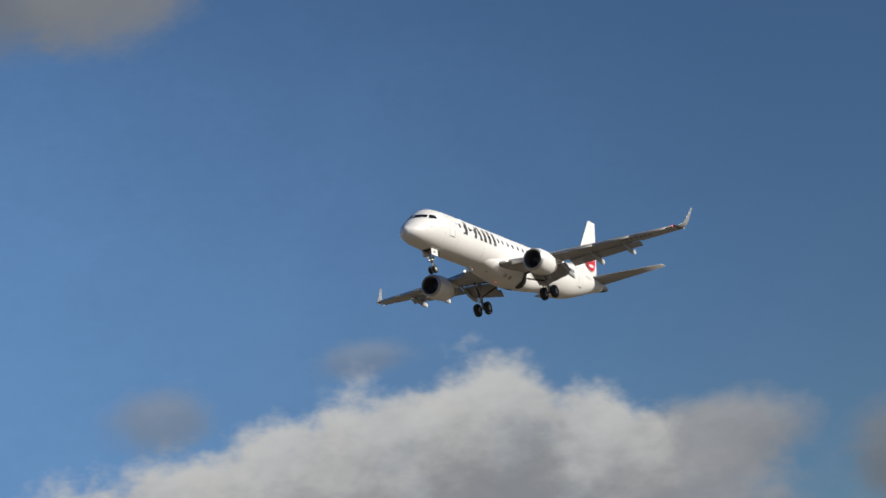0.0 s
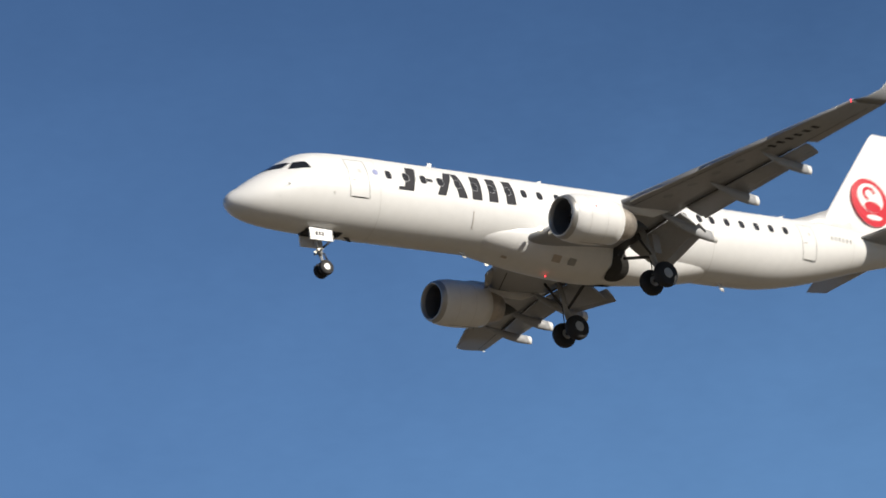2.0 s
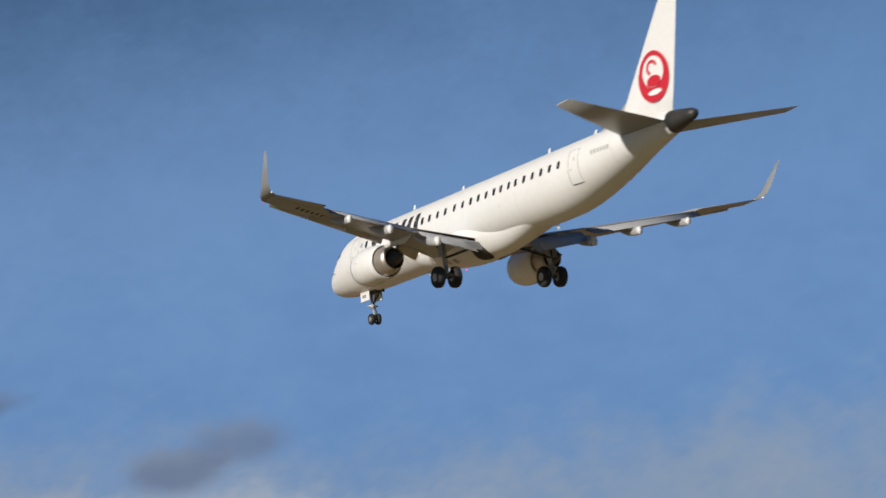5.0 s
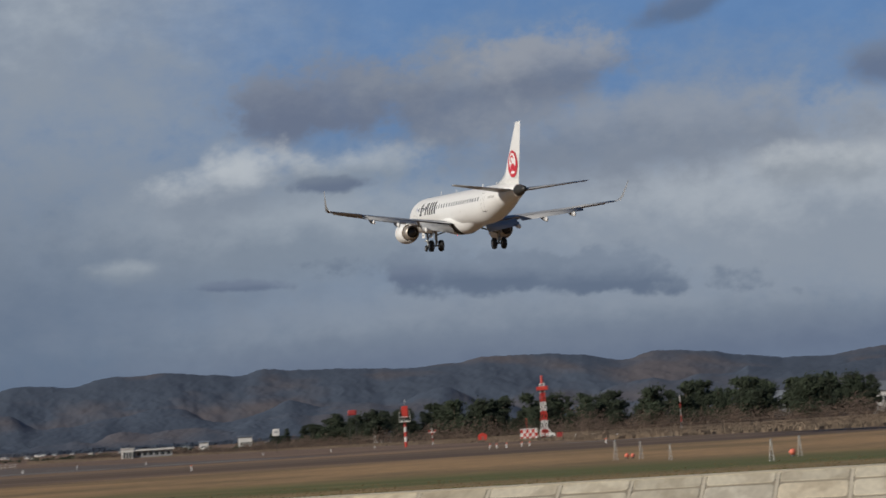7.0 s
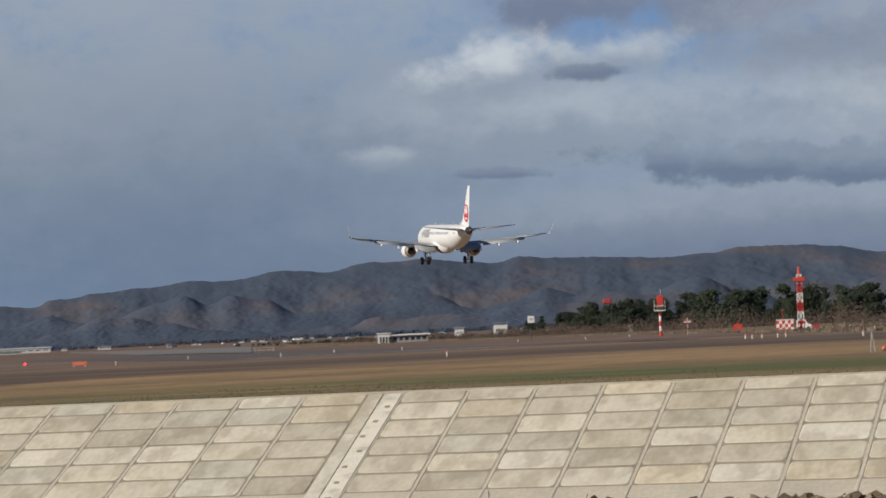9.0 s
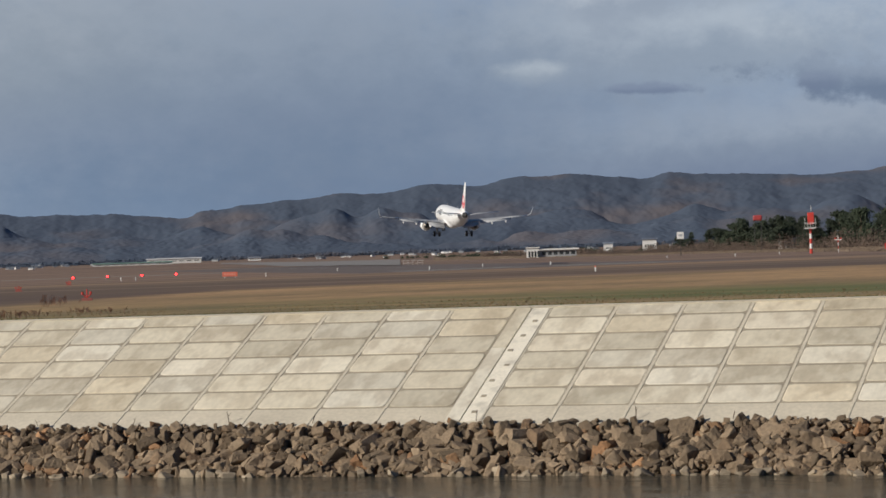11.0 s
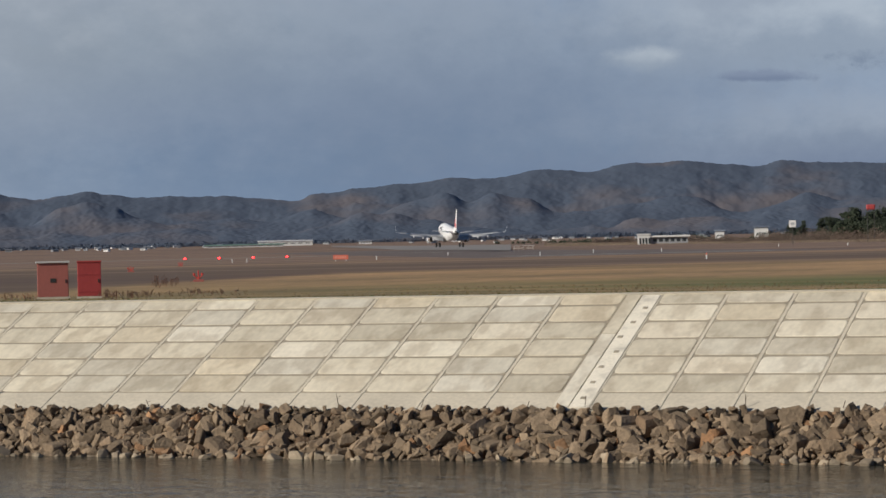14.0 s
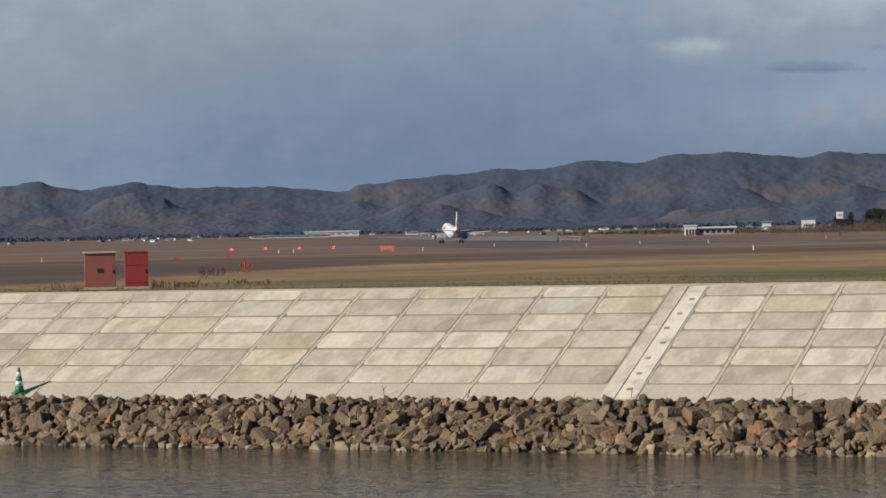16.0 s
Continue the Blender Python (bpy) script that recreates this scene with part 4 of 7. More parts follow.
def station(d):
    """Top, bottom and half width of the fuselage d metres aft of the nose."""
    d = max(0.0, min(36.35, d))
    i = max(k for k in range(len(FUSELAGE) - 1) if FUSELAGE[k][0] <= d)
    p, q = FUSELAGE[i], FUSELAGE[i + 1]
    h = q[0] - p[0]
    k = (d - p[0]) / h
    o = FUSELAGE[max(0, i - 1)]
    r = FUSELAGE[min(len(FUSELAGE) - 1, i + 2)]
    res = []
    for c in (1, 2, 3):
        s = (q[c] - p[c]) / h
        s0 = (p[c] - o[c]) / (p[0] - o[0]) if i > 0 else s * 2.0
        s1 = (r[c] - q[c]) / (r[0] - q[0]) if r[0] > q[0] else s
        m0 = 2 * s0 * s / (s0 + s) if s0 * s > 0 else 0.0
        m1 = 2 * s1 * s / (s1 + s) if s1 * s > 0 else 0.0
        res.append(p[c] * (2 * k ** 3 - 3 * k * k + 1) + h * m0 * (k ** 3 - 2 * k * k + k) + q[c] * (3 * k * k - 2 * k ** 3) + h * m1 * (k ** 3 - k * k))
    return res


def hull_ring(d, n=48):
    zt, zb, hw = station(d)
    zc, h = (zt + zb) / 2, (zt - zb) / 2
    return [(hw * math.sin(k * math.tau / n), -d, zc + h * math.cos(k * math.tau / n)) for k in range(n)]


def hull_x(d, z, out=0.0):
    zt, zb, hw = station(d)
    v = (z - (zt + zb) / 2) / ((zt - zb) / 2)
    return hw * math.sqrt(max(0.0, 1 - v * v)) + out


def hull_patch(bm, side, corner_fn, nu, nv, out=0.012):
    """A sheet that lies on the fuselage's side; corner_fn(u, v) gives metres aft and height."""
    grid = []
    for i in range(nu + 1):
        row = []
        for j in range(nv + 1):
            d, z = corner_fn(i / nu, j / nv)
            zt, zb, hw = station(d)
            row.append(bm.verts.new((side * hull_x(d, z, out), -d, z)))
        grid.append(row)
    for a, b in zip(grid, grid[1:]):
        for j in range(nv):
            bm.faces.new((a[j], a[j + 1], b[j + 1], b[j]))
    bmesh.ops.recalc_face_normals(bm, faces=bm.faces)
    for f in bm.faces:
        if f.calc_center_median().x * side > 0 and f.normal.x * side < 0:
            f.normal_flip()
    return bm


def quad_fn(a, b, c, d):
    """Bilinear map over four corners (aft, height)."""
    return lambda u, v: tuple((1 - u) * (1 - v) * a[i] + u * (1 - v) * b[i] + u * v * c[i] + (1 - u) * v * d[i] for i in (0, 1))


def foil(t, n=12):
    """A wing section of unit chord: (along, up) from the trailing edge over the top and back underneath."""
    pts = []
    for k in range(n + 1):
        x = 0.5 * (1 + math.cos(math.pi * k / n))
        pts.append((x, 5 * t * (0.2969 * math.sqrt(x) - 0.126 * x - 0.3516 * x * x + 0.2843 * x ** 3 - 0.1036 * x ** 4) + 0.015 * math.sin(math.pi * x)))
    for k in range(1, n):
        x = 0.5 * (1 - math.cos(math.pi * k / n))
        pts.append((x, -0.8 * 5 * t * (0.2969 * math.sqrt(x) - 0.126 * x - 0.3516 * x * x + 0.2843 * x ** 3 - 0.1036 * x ** 4) + 0.015 * math.sin(math.pi * x)))
    return pts


def lifting(bm, sections, n=12):
    """A wing-like body through sections: leading edge, trailing edge, thickness direction, thickness over chord."""
    loops = []
    for le, te, up, t in sections:
        le, te, up = Vector(le), Vector(te), Vector(up).normalized()
        c = (te - le).length
        loops.append([le + (te - le) * x + up * z * c for x, z in foil(t, n)])
    return rings(bm, loops)


# half span, leading edge y, trailing edge y, z
WING = [(1.0, -12.9, -19.15, -1.32), (4.8, -15.35, -19.05, -0.88), (13.45, -19.72, -21.28, 0.08)]


def wing_at(x):
    return lerp_table(WING, x)

CABIN_WINDOWS = [6.58, 7.38, 8.19, 8.99, 9.80, 10.6, 11.4, 12.2, 13.0, 13.78, 14.66, 15.5, 16.46, 17.33, 18.17, 18.95, 19.75, 20.54, 21.23, 22.0, 22.67, 23.48, 24.3, 25.11, 25.92, 26.73]


def build_airliner():
    plane = thing("airliner", "white twin-engined regional jet with red tail disc, gear and flaps down", "aeroplane")

    def add(name, mat, build, parent=plane, label="", smooth=True):
        bm = bmesh.new()
        build(bm)
        return part(name, bm, mat, parent, label, smooth)

    # fuselage in two pieces: the white hull and the dark end of the tail
    ds = [0, 0.03, 0.06, 0.12, 0.18, 0.25, 0.35, 0.48, 0.6, 0.8, 1.0, 1.25, 1.5, 1.8, 2.1, 2.4, 2.7, 3.0, 3.4, 3.8, 4.4, 5, 6] + list(range(8, 26, 2)) + [25 + 0.6 * k for k in range(1, 17)]
    hull = add("fuselage", WHITE_PAINT, lambda bm: rings(bm, [hull_ring(d) for d in ds]))
    add("tail_cone", DARK_METAL, lambda bm: rings(bm, [[(x * 1.003, y, z) for x, y, z in hull_ring(d)] for d in (34.6, 35, 35.4, 35.8, 36.1, 36.35)]), label="dark grey tail cone with exhaust")

    # belly fairing between the wings
    def belly(bm):
        loops = []
        for k in range(25):
            y = -10.6 - 12.6 * k / 24.0
            s, w, b = belly_size(y)
            zc = -1.0
            loops.append([(w * abs(math.cos(q)) ** 0.85 * (1 if math.cos(q) > 0 else -1), y, zc + (b if math.sin(q) < 0 else 0.35 + 0.55 * s) * math.sin(q)) for q in (math.tau * i / 32 for i in range(32))])
        rings(bm, loops)
    add("belly_fairing", WHITE_PAINT, belly)

    # cockpit windows: two panes a side
    for side in (-1, 1):
        add("cockpit_window", GLASS_DARK, lambda bm: hull_patch(bm, side, quad_fn((2.26, 0.32), (3.16, 0.40), (3.04, 0.72), (2.58, 0.70)), 6, 6, 0.012))

        def screen(bm):
            grid = []
            for i in range(9):
                u = i / 8.0
                row = []
                for j in range(7):
                    v = j / 6.0
                    d = (1 - v) * (1.50 + 0.62 * u * u) + v * (2.10 + 0.40 * u * u)
                    q = radians(2.5 + (45.5 - 4 * v) * u)
                    zt, zb, hw = station(d)
                    zc, h = (zt + zb) / 2, (zt - zb) / 2
                    row.append(bm.verts.new((side * (hw + 0.012) * math.sin(q), -d, zc + (h + 0.012) * math.cos(q))))
                grid.append(row)
            for p, q2 in zip(grid, grid[1:]):
                for j in range(6):
                    bm.faces.new((p[j], p[j + 1], q2[j + 1], q2[j]) if side < 0 else (p[j], q2[j], q2[j + 1], p[j + 1]))
        add("windscreen", GLASS_DARK, screen)

    # cabin windows
    for side in (-1, 1):
        for d in CABIN_WINDOWS:
            w, h, zc = 0.14, 0.19, 0.49

            def pane(bm):
                pts = []
                for i in range(16):
                    q = math.tau * i / 16
                    cx, cz = math.cos(q), math.sin(q)
                    dd, zz = d + w * abs(cx) ** 0.6 * (1 if cx > 0 else -1), zc + h * abs(cz) ** 0.6 * (1 if cz > 0 else -1)
                    pts.append(bm.verts.new((side * hull_x(dd, zz, 0.008), -dd, zz)))
                mid = bm.verts.new((side * hull_x(d, zc, 0.01), -d, zc))
                for a, b in zip(pts, pts[1:] + pts[:1]):
                    bm.faces.new((mid, a, b) if side > 0 else (mid, b, a))
            glass = add("cabin_window", CABIN_GLASS, pane)
            if 6.9 < d < 12.9:
                def rim(bm):
                    grid = [[((d + g * w * abs(math.cos(q)) ** 0.6 * (1 if math.cos(q) > 0 else -1)), (zc + g * h * abs(math.sin(q)) ** 0.6 * (1 if math.sin(q) > 0 else -1))) for q in (math.tau * i / 16 for i in range(16))] for g in (0.98, 1.08)]
                    rings(bm, [[(side * hull_x(a, b, 0.011), -a, b) for a, b in loop] for loop in grid], True, False, False)
                add("window_rim", WING_GREY, rim, glass, "grey rim")

    # doors: seams round each, a dark sill below
    for side in (-1, 1):
        for d0, d1, z0, z1 in ((4.72, 5.62, -0.64, 1.05), (27.58, 28.44, -0.68, 0.96)):
            def seam(bm):
                for q in (((d0, z0), (d0 + 0.035, z0), (d0 + 0.035, z1), (d0, z1)), ((d1 - 0.035, z0), (d1, z0), (d1, z1), (d1 - 0.035, z1)),
                          ((d0, z1 - 0.03), (d1, z1 - 0.03), (d1, z1), (d0, z1)), ((d0 + 0.05, z0), (d1 - 0.05, z0), (d1 - 0.05, z0 + 0.05), (d0 + 0.05, z0 + 0.05))):
                    hull_patch(bm, side, quad_fn(*q), 2, 10, 0.006)
            door = add("door_seam", SEAM, seam)
            dm = (d0 + d1) / 2
            add("door_window", PALE_SEAM, lambda bm: hull_patch(bm, side, quad_fn((dm + 0.02, 0.40), (dm + 0.17, 0.40), (dm + 0.17, 0.58), (dm + 0.02, 0.58)), 2, 3, 0.009), door, "small pale door window")
            add("door_handle", SEAM, lambda bm: hull_patch(bm, side, quad_fn((d0 + 0.12, 0.02), (d0 + 0.30, 0.02), (d0 + 0.30, 0.06), (d0 + 0.12, 0.06)), 2, 1, 0.010), door)
            add("door_sill", DARK_METAL, lambda bm: hull_patch(bm, side, quad_fn((d0 + 0.12, z0), (d1 - 0.1, z0), (d1 - 0.1, z0 + 0.045), (d0 + 0.12, z0 + 0.045)), 3, 1, 0.012), door)

    # skin seams round the hull
    for d0 in (6.1, 22.6, 30.9):
        def hoop(bm):
            rings(bm, [[(x * 1.003, y, (z + 0.02) * 1.003 - 0.02) for x, y, z in hull_ring(q)] for q in (d0, d0 + 0.018)], True, False, False)
        add("skin_seam", PALE_SEAM, hoop)
    add("logo_roundel", SIGN_BLUE, lambda bm: hull_patch(bm, -1, lambda u, v: (5.99 + 0.13 * (2 * u - 1) * math.sqrt(1 - (2 * v - 1) ** 2 / 2), 0.53 + 0.13 * (2 * v - 1) * math.sqrt(1 - (2 * u - 1) ** 2 / 2)), 6, 6, 0.008), label="small pale blue roundel")

    # stencilled marks on the hull's side and a dark drain line under it
    for side in (-1, 1):
        for d, z, w, h in ((10.42, -1.20, 0.035, 0.62), (4.0, -0.55, 0.07, 0.03), (4.0, -0.62, 0.07, 0.03), (12.6, -0.05, 0.05, 0.04), (8.2, -0.02, 0.05, 0.04), (21.0, -0.35, 0.08, 0.03)):
            add("stencil_mark", HOT_METAL if h > 0.3 else SEAM, lambda bm: hull_patch(bm, side, quad_fn((d, z), (d + w, z), (d + w, z + h), (d, z + h)), 1, 6, 0.007))
    # the airline's name, as plain slanted blocks in its colour
    # aft start and width at the foot, foot and head heights, lean and width of the head
    blocks = [(7.18, 0.46, -0.10, 1.02, 0.36, 0.45), (6.93, 0.50, -0.10, 0.05, 0.06, 0.44), (8.10, 0.52, 0.42, 0.57, 0.02, 0.52), (8.74, 0.40, -0.10, 1.02, 0.60, 0.34), (9.76, 0.42, -0.10, 1.02, -0.10, 0.30),
              (10.39, 0.48, -0.10, 1.02, 0.16, 0.43), (11.20, 0.44, -0.10, 1.02, 0.12, 0.42), (12.05, 0.46, -0.10, 1.02, 0.06, 0.42)]
    for side in (-1, 1):
        for d0, w, z0, z1, lean, head in blocks:
            add("name_block", BLACK_PAINT, lambda bm: hull_patch(bm, side, quad_fn((d0, z0), (d0 + w, z0), (d0 + lean + head, z1), (d0 + lean, z1)), 4, 8, 0.007), label="black slanted lettering block")
        for k in range(6):
            add("registration_bar", SEAM, lambda bm: hull_patch(bm, side, quad_fn((29.45 + 0.24 * k, 0.42), (29.57 + 0.24 * k, 0.42), (29.57 + 0.24 * k, 0.62), (29.45 + 0.24 * k, 0.62)), 1, 3, 0.007))

    for side in (-1, 1):
        # wing: the fixed box ends before the flaps; beyond them it has its whole chord
        def wing(bm):
            secs = []
            for x in (0.6, 1.6, 3.2, 4.8, 6.4, 8.0, 10.44):
                le, te, z = wing_at(x)
                cut = le + (te - le) * 0.80
                secs.append(((side * x, le, z), (side * x, cut, z - 0.02), (0, 0, 1), 0.150 - 0.0035 * x))
            for x in (10.48, 11.5, 13.45):
                le, te, z = wing_at(x)
                secs.append(((side * x, le, z), (side * x, te, z), (0, 0, 1), 0.112))
            lifting(bm, secs)
        w = add("wing", WING_GREY, wing)
        # flaps: run out and drooped
        for x0, x1, span in ((1.75, 4.6, "inboard"), (4.95, 10.4, "outboard")):
            def flap(bm, aft=0.74, drop=0.10, chord=0.27, droop=33):
                secs = []
                for x in (x0, (x0 + x1) / 2, x1):
                    le, te, z = wing_at(x)
                    c = (te - le)
                    a = Vector((side * x, le + c * aft - 0.10, z - drop - 0.03))
                    b = a + Vector((0, c * chord * math.cos(radians(droop)), c * chord * math.sin(radians(droop))))
                    secs.append((a, b, (0, -math.sin(radians(droop)), math.cos(radians(droop))), 0.15))
                lifting(bm, secs)
            add("flap", WING_GREY, flap if x0 < 2 else (lambda bm: flap(bm, 0.74, 0.03, 0.22, 24)), w, "extended trailing-edge flap")
            add("flap", WING_GREY, lambda bm: flap(bm, 0.975 if x0 < 2 else 0.925, 0.44 if x0 < 2 else 0.24, 0.12 if x0 < 2 else 0.08, 48 if x0 < 2 else 38), w, "small aft flap")
        # dark quads paint the shade in the gap ahead of each flap
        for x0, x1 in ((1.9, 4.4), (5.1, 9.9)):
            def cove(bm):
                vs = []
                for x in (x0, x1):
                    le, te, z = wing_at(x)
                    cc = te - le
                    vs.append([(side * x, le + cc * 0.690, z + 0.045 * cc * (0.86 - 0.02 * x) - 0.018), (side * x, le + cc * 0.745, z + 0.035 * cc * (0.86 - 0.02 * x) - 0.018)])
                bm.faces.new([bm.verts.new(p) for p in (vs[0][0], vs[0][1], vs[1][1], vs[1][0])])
            add("flap_cove", SHADE_AND_JOINT, cove, w, "painted shade of the gap ahead of the flap", False)
        def under(x, f, out):
            """A point just below the wing's lower skin."""
            le, te, z = wing_at(x)
            c = (te - le) * (0.80 if x < 10.46 else 1.0)
            t = (0.150 - 0.0035 * x) if x < 10.46 else 0.112
            y = 0.8 * 5 * t * (0.2969 * math.sqrt(f) - 0.126 * f - 0.3516 * f * f + 0.2843 * f ** 3 - 0.1036 * f ** 4) - 0.015 * math.sin(math.pi * f)
            return (side * x, le + c * f, z + c * y - out)

        for f in (0.16, 0.60):
            def spar_line(bm):
                pts = [(x, f) for x in (2.0, 3.4, 4.8, 6.2, 7.6, 9.0, 10.4)]
                rings(bm, [[under(x, q - 0.006, 0.010), under(x, q + 0.006, 0.010)] for x, q in pts], False, False, False)
            add("panel_joint", SHADE_AND_JOINT, spar_line, w, "dark joint along the wing's underside", False)
        for x in (5.6, 6.6, 7.6, 8.6, 9.6):
            def cover(bm):
                pts = [under(x + 0.16 * math.cos(q), 0.38 + 0.075 * math.sin(q), 0.012) for q in (math.tau * i / 14 for i in range(14))]
                bm.faces.new([bm.verts.new(p) for p in pts])
            add("access_cover", WINGLET_GREY, cover, w, "oval tank access cover", False)

        # registration as bars under the left wing
        for k in range(6 if side < 0 else 0):
            x = 9.80 + 0.33 * k

            def bar(bm):
                le = wing_at(x)[0]
                pts = []
                for dx, dy in ((0.0, -0.58), (0.14, -0.62), (0.14, -1.02), (0.0, -0.98)):
                    xx = min(x + dx, 10.44) if x < 10.3 else max(x + dx, 10.48)
                    a, b, z = wing_at(xx)
                    pts.append(under(xx, (le + dy - a) / ((b - a) * (0.80 if xx < 10.46 else 1.0)), 0.012))
                bm.faces.new([bm.verts.new(p) for p in pts])
            add("registration_bar", BLACK_PAINT, bar, w, "black registration bar", False)

        def aileron_seam(bm):
            for xa, xb, f0, f1 in ((10.5, 13.2, 0.70, 0.715),):
                pa, pb = wing_at(xa), wing_at(xb)
                bm.faces.new([bm.verts.new((side * x, q[0] + (q[1] - q[0]) * f, q[2] + 0.030 * (q[1] - q[0]) - 0.012)) for x, q, f in ((xa, pa, f0), (xa, pa, f1), (xb, pb, f1), (xb, pb, f0))])
        add("aileron_seam", SHADE_AND_JOINT, aileron_seam, w, smooth=False)
        # slats: carried ahead of and below the leading edge
        for x0, x1 in ((2.2, 3.9), (5.1, 7.7), (7.75, 10.3), (10.35, 12.9)):
            def slat(bm):
                secs = []
                for x in (x0, x1):
                    le, te, z = wing_at(x)
                    c = abs(te - le)
                    a = Vector((side * x, le + 0.07 * c, z - 0.075 * c))
                    b = Vector((side * x, le - 0.06 * c, z + 0.028 * c))
                    secs.append((a, b, (0, 0.5, 0.86), 0.22))
                lifting(bm, secs, 8)
            add("slat", BARE_METAL, slat, w, "extended bare-metal slat")
        # flap track fairings: wing's shade painted as grey, sunlit tip as white
        for x, tip_y, tip_z, r in ((9.47, -20.85, -0.95, 0.17), (7.0, -20.15, -1.30, 0.19), (4.4, -20.0, -1.84, 0.20)):
            le, te, z = wing_at(x)

            def canoe(bm, k0, k1):
                loops = []
                a, b = Vector((side * x, te + 1.75, z - 0.16)), Vector((side * x, tip_y, tip_z))
                for k in range(k0, k1 + 1):
                    u = k / 10.0
                    c = a.lerp(b, u) + Vector((0, 0, -0.10 * math.sin(math.pi * u)))
                    rr = r * max(0.04, math.sin(math.pi * (u * 0.66 + 0.03)) ** 0.7)
                    loops.append([(c.x + 0.72 * rr * math.cos(q), c.y, c.z + 1.25 * rr * math.sin(q)) for q in (math.tau * i / 12 for i in range(12))])
                rings(bm, loops)
            add("flap_fairing", WING_GREY, lambda bm: canoe(bm, 0, 9), w)
            add("fairing_tip", WHITE_PAINT, lambda bm: canoe(bm, 9, 10), w, "blunt fairing tip, painted white for the sunlit end")
        # winglet and tip lamps
        add("winglet", WINGLET_GREY, lambda bm: lifting(bm, [((side * 13.42, -19.70, 0.08), (side * 13.42, -21.29, 0.08), (-side * 0.15, 0, 1), 0.10), ((side * 13.75, -20.25, 0.17), (side * 13.75, -21.45, 0.19), (-side * 0.5, 0, 0.8), 0.09),
                                                             ((side * 13.96, -20.88, 0.50), (side * 13.96, -21.70, 0.54), (-side * 0.9, 0, 0.3), 0.08), ((side * 14.10, -21.46, 1.10), (side * 14.10, -22.02, 1.14), (-side, 0, 0.2), 0.08), ((side * 14.27, -22.14, 1.88), (side * 14.27, -22.40, 1.92), (-side, 0, 0.12), 0.08)]), label="upswept slim grey winglet")
        add("navigation_lamp", RED_LAMP if side < 0 else WHITE_LAMP, lambda bm: bmesh.ops.create_uvsphere(bm, u_segments=12, v_segments=8, radius=0.06, matrix=pose(side * 13.38, -19.76, 0.09)), label="red lamp on the wing tip" if side < 0 else "")
        add("strobe_lamp", WHITE_LAMP, lambda bm: bmesh.ops.create_uvsphere(bm, u_segments=10, v_segments=6, radius=0.045, matrix=pose(side * 13.7, -21.42, 0.16)))
        # wing root landing lamp
        add("landing_lamp", LANDING_LAMP, lambda bm: bmesh.ops.create_uvsphere(bm, u_segments=12, v_segments=8, radius=0.10, matrix=pose(side * 1.86, -13.22, -1.16)), label="lit landing lamp in the wing root")

        # engine: nacelle, lip, fan, core, plug, pylon
        ex, ez = side * 4.52, -1.87
        eng = thing("engine", "", "")
        for key in ("label", "category"):
            if key in eng:
                del eng[key]
        eng.parent = plane
        add("nacelle", WHITE_PAINT, lambda bm: turned(bm, [(-12.28, 0.825), (-12.36, 0.87), (-12.5, 0.92), (-12.8, 0.965), (-13.3, 0.98), (-13.8, 0.96), (-14.3, 0.905), (-14.66, 0.84), (-14.66, 0.80), (-14.4, 0.79)], (ex, ez), 40), eng)
        for yy, rr in ((-12.95, 0.972), (-13.75, 0.966)):
            add("cowl_seam", PALE_SEAM, lambda bm: turned(bm, [(yy, rr + 0.003), (yy - 0.012, rr + 0.003)], (ex, ez), 40), eng)
        add("cowl_latch_line", SEAM, lambda bm: box(bm, ex - 0.012, ex + 0.012, -14.3, -12.9, ez - 0.985, ez - 0.965), eng, smooth=False)
        add("cowl_stencil", RED_PAINT, lambda bm: box(bm, ex + side * 0.968, ex + side * 0.98, -13.22, -13.16, ez + 0.12, ez + 0.18), eng, smooth=False)
        add("intake_lip", BARE_METAL, lambda bm: turned(bm, [(-12.36, 0.872), (-12.26, 0.845), (-12.17, 0.80), (-12.13, 0.755), (-12.16, 0.715), (-12.33, 0.69)], (ex, ez), 40), eng, "bare-metal intake lip")
        add("intake_duct", FAN_METAL, lambda bm: turned(bm, [(-12.32, 0.69), (-12.7, 0.665), (-13.3, 0.68)], (ex, ez), 32), eng)

        def fan(bm):
            for k in range(24):
                a0, a1 = math.tau * k / 24, math.tau * (k + 0.75) / 24
                bm.faces.new([bm.verts.new(p) for p in ((ex + 0.2 * math.cos(a0), -13.12, ez + 0.2 * math.sin(a0)), (ex + 0.67 * math.cos(a0), -13.0, ez + 0.67 * math.sin(a0)),
                                                         (ex + 0.67 * math.cos(a1), -13.2, ez + 0.67 * math.sin(a1)), (ex + 0.2 * math.cos(a1), -13.22, ez + 0.2 * math.sin(a1)))])
            turned(bm, [(-12.75, 0.01), (-12.85, 0.09), (-13.1, 0.2), (-13.26, 0.22)], (ex, ez), 16)
            turned(bm, [(-13.28, 0.0005), (-13.28, 0.68)], (ex, ez), 24)
        add("fan", FAN_METAL, fan, eng, "dark fan inside the intake")
        add("core_nozzle", HOT_METAL, lambda bm: turned(bm, [(-14.3, 0.74), (-14.66, 0.73), (-15.1, 0.64), (-15.5, 0.53), (-15.48, 0.50), (-15.1, 0.5)], (ex, ez), 32), eng, "heat-tinted exhaust nozzle")
        add("fan_duct", DARK_METAL, lambda bm: turned(bm, [(-14.42, 0.795), (-14.42, 0.7)], (ex, ez), 32), eng)
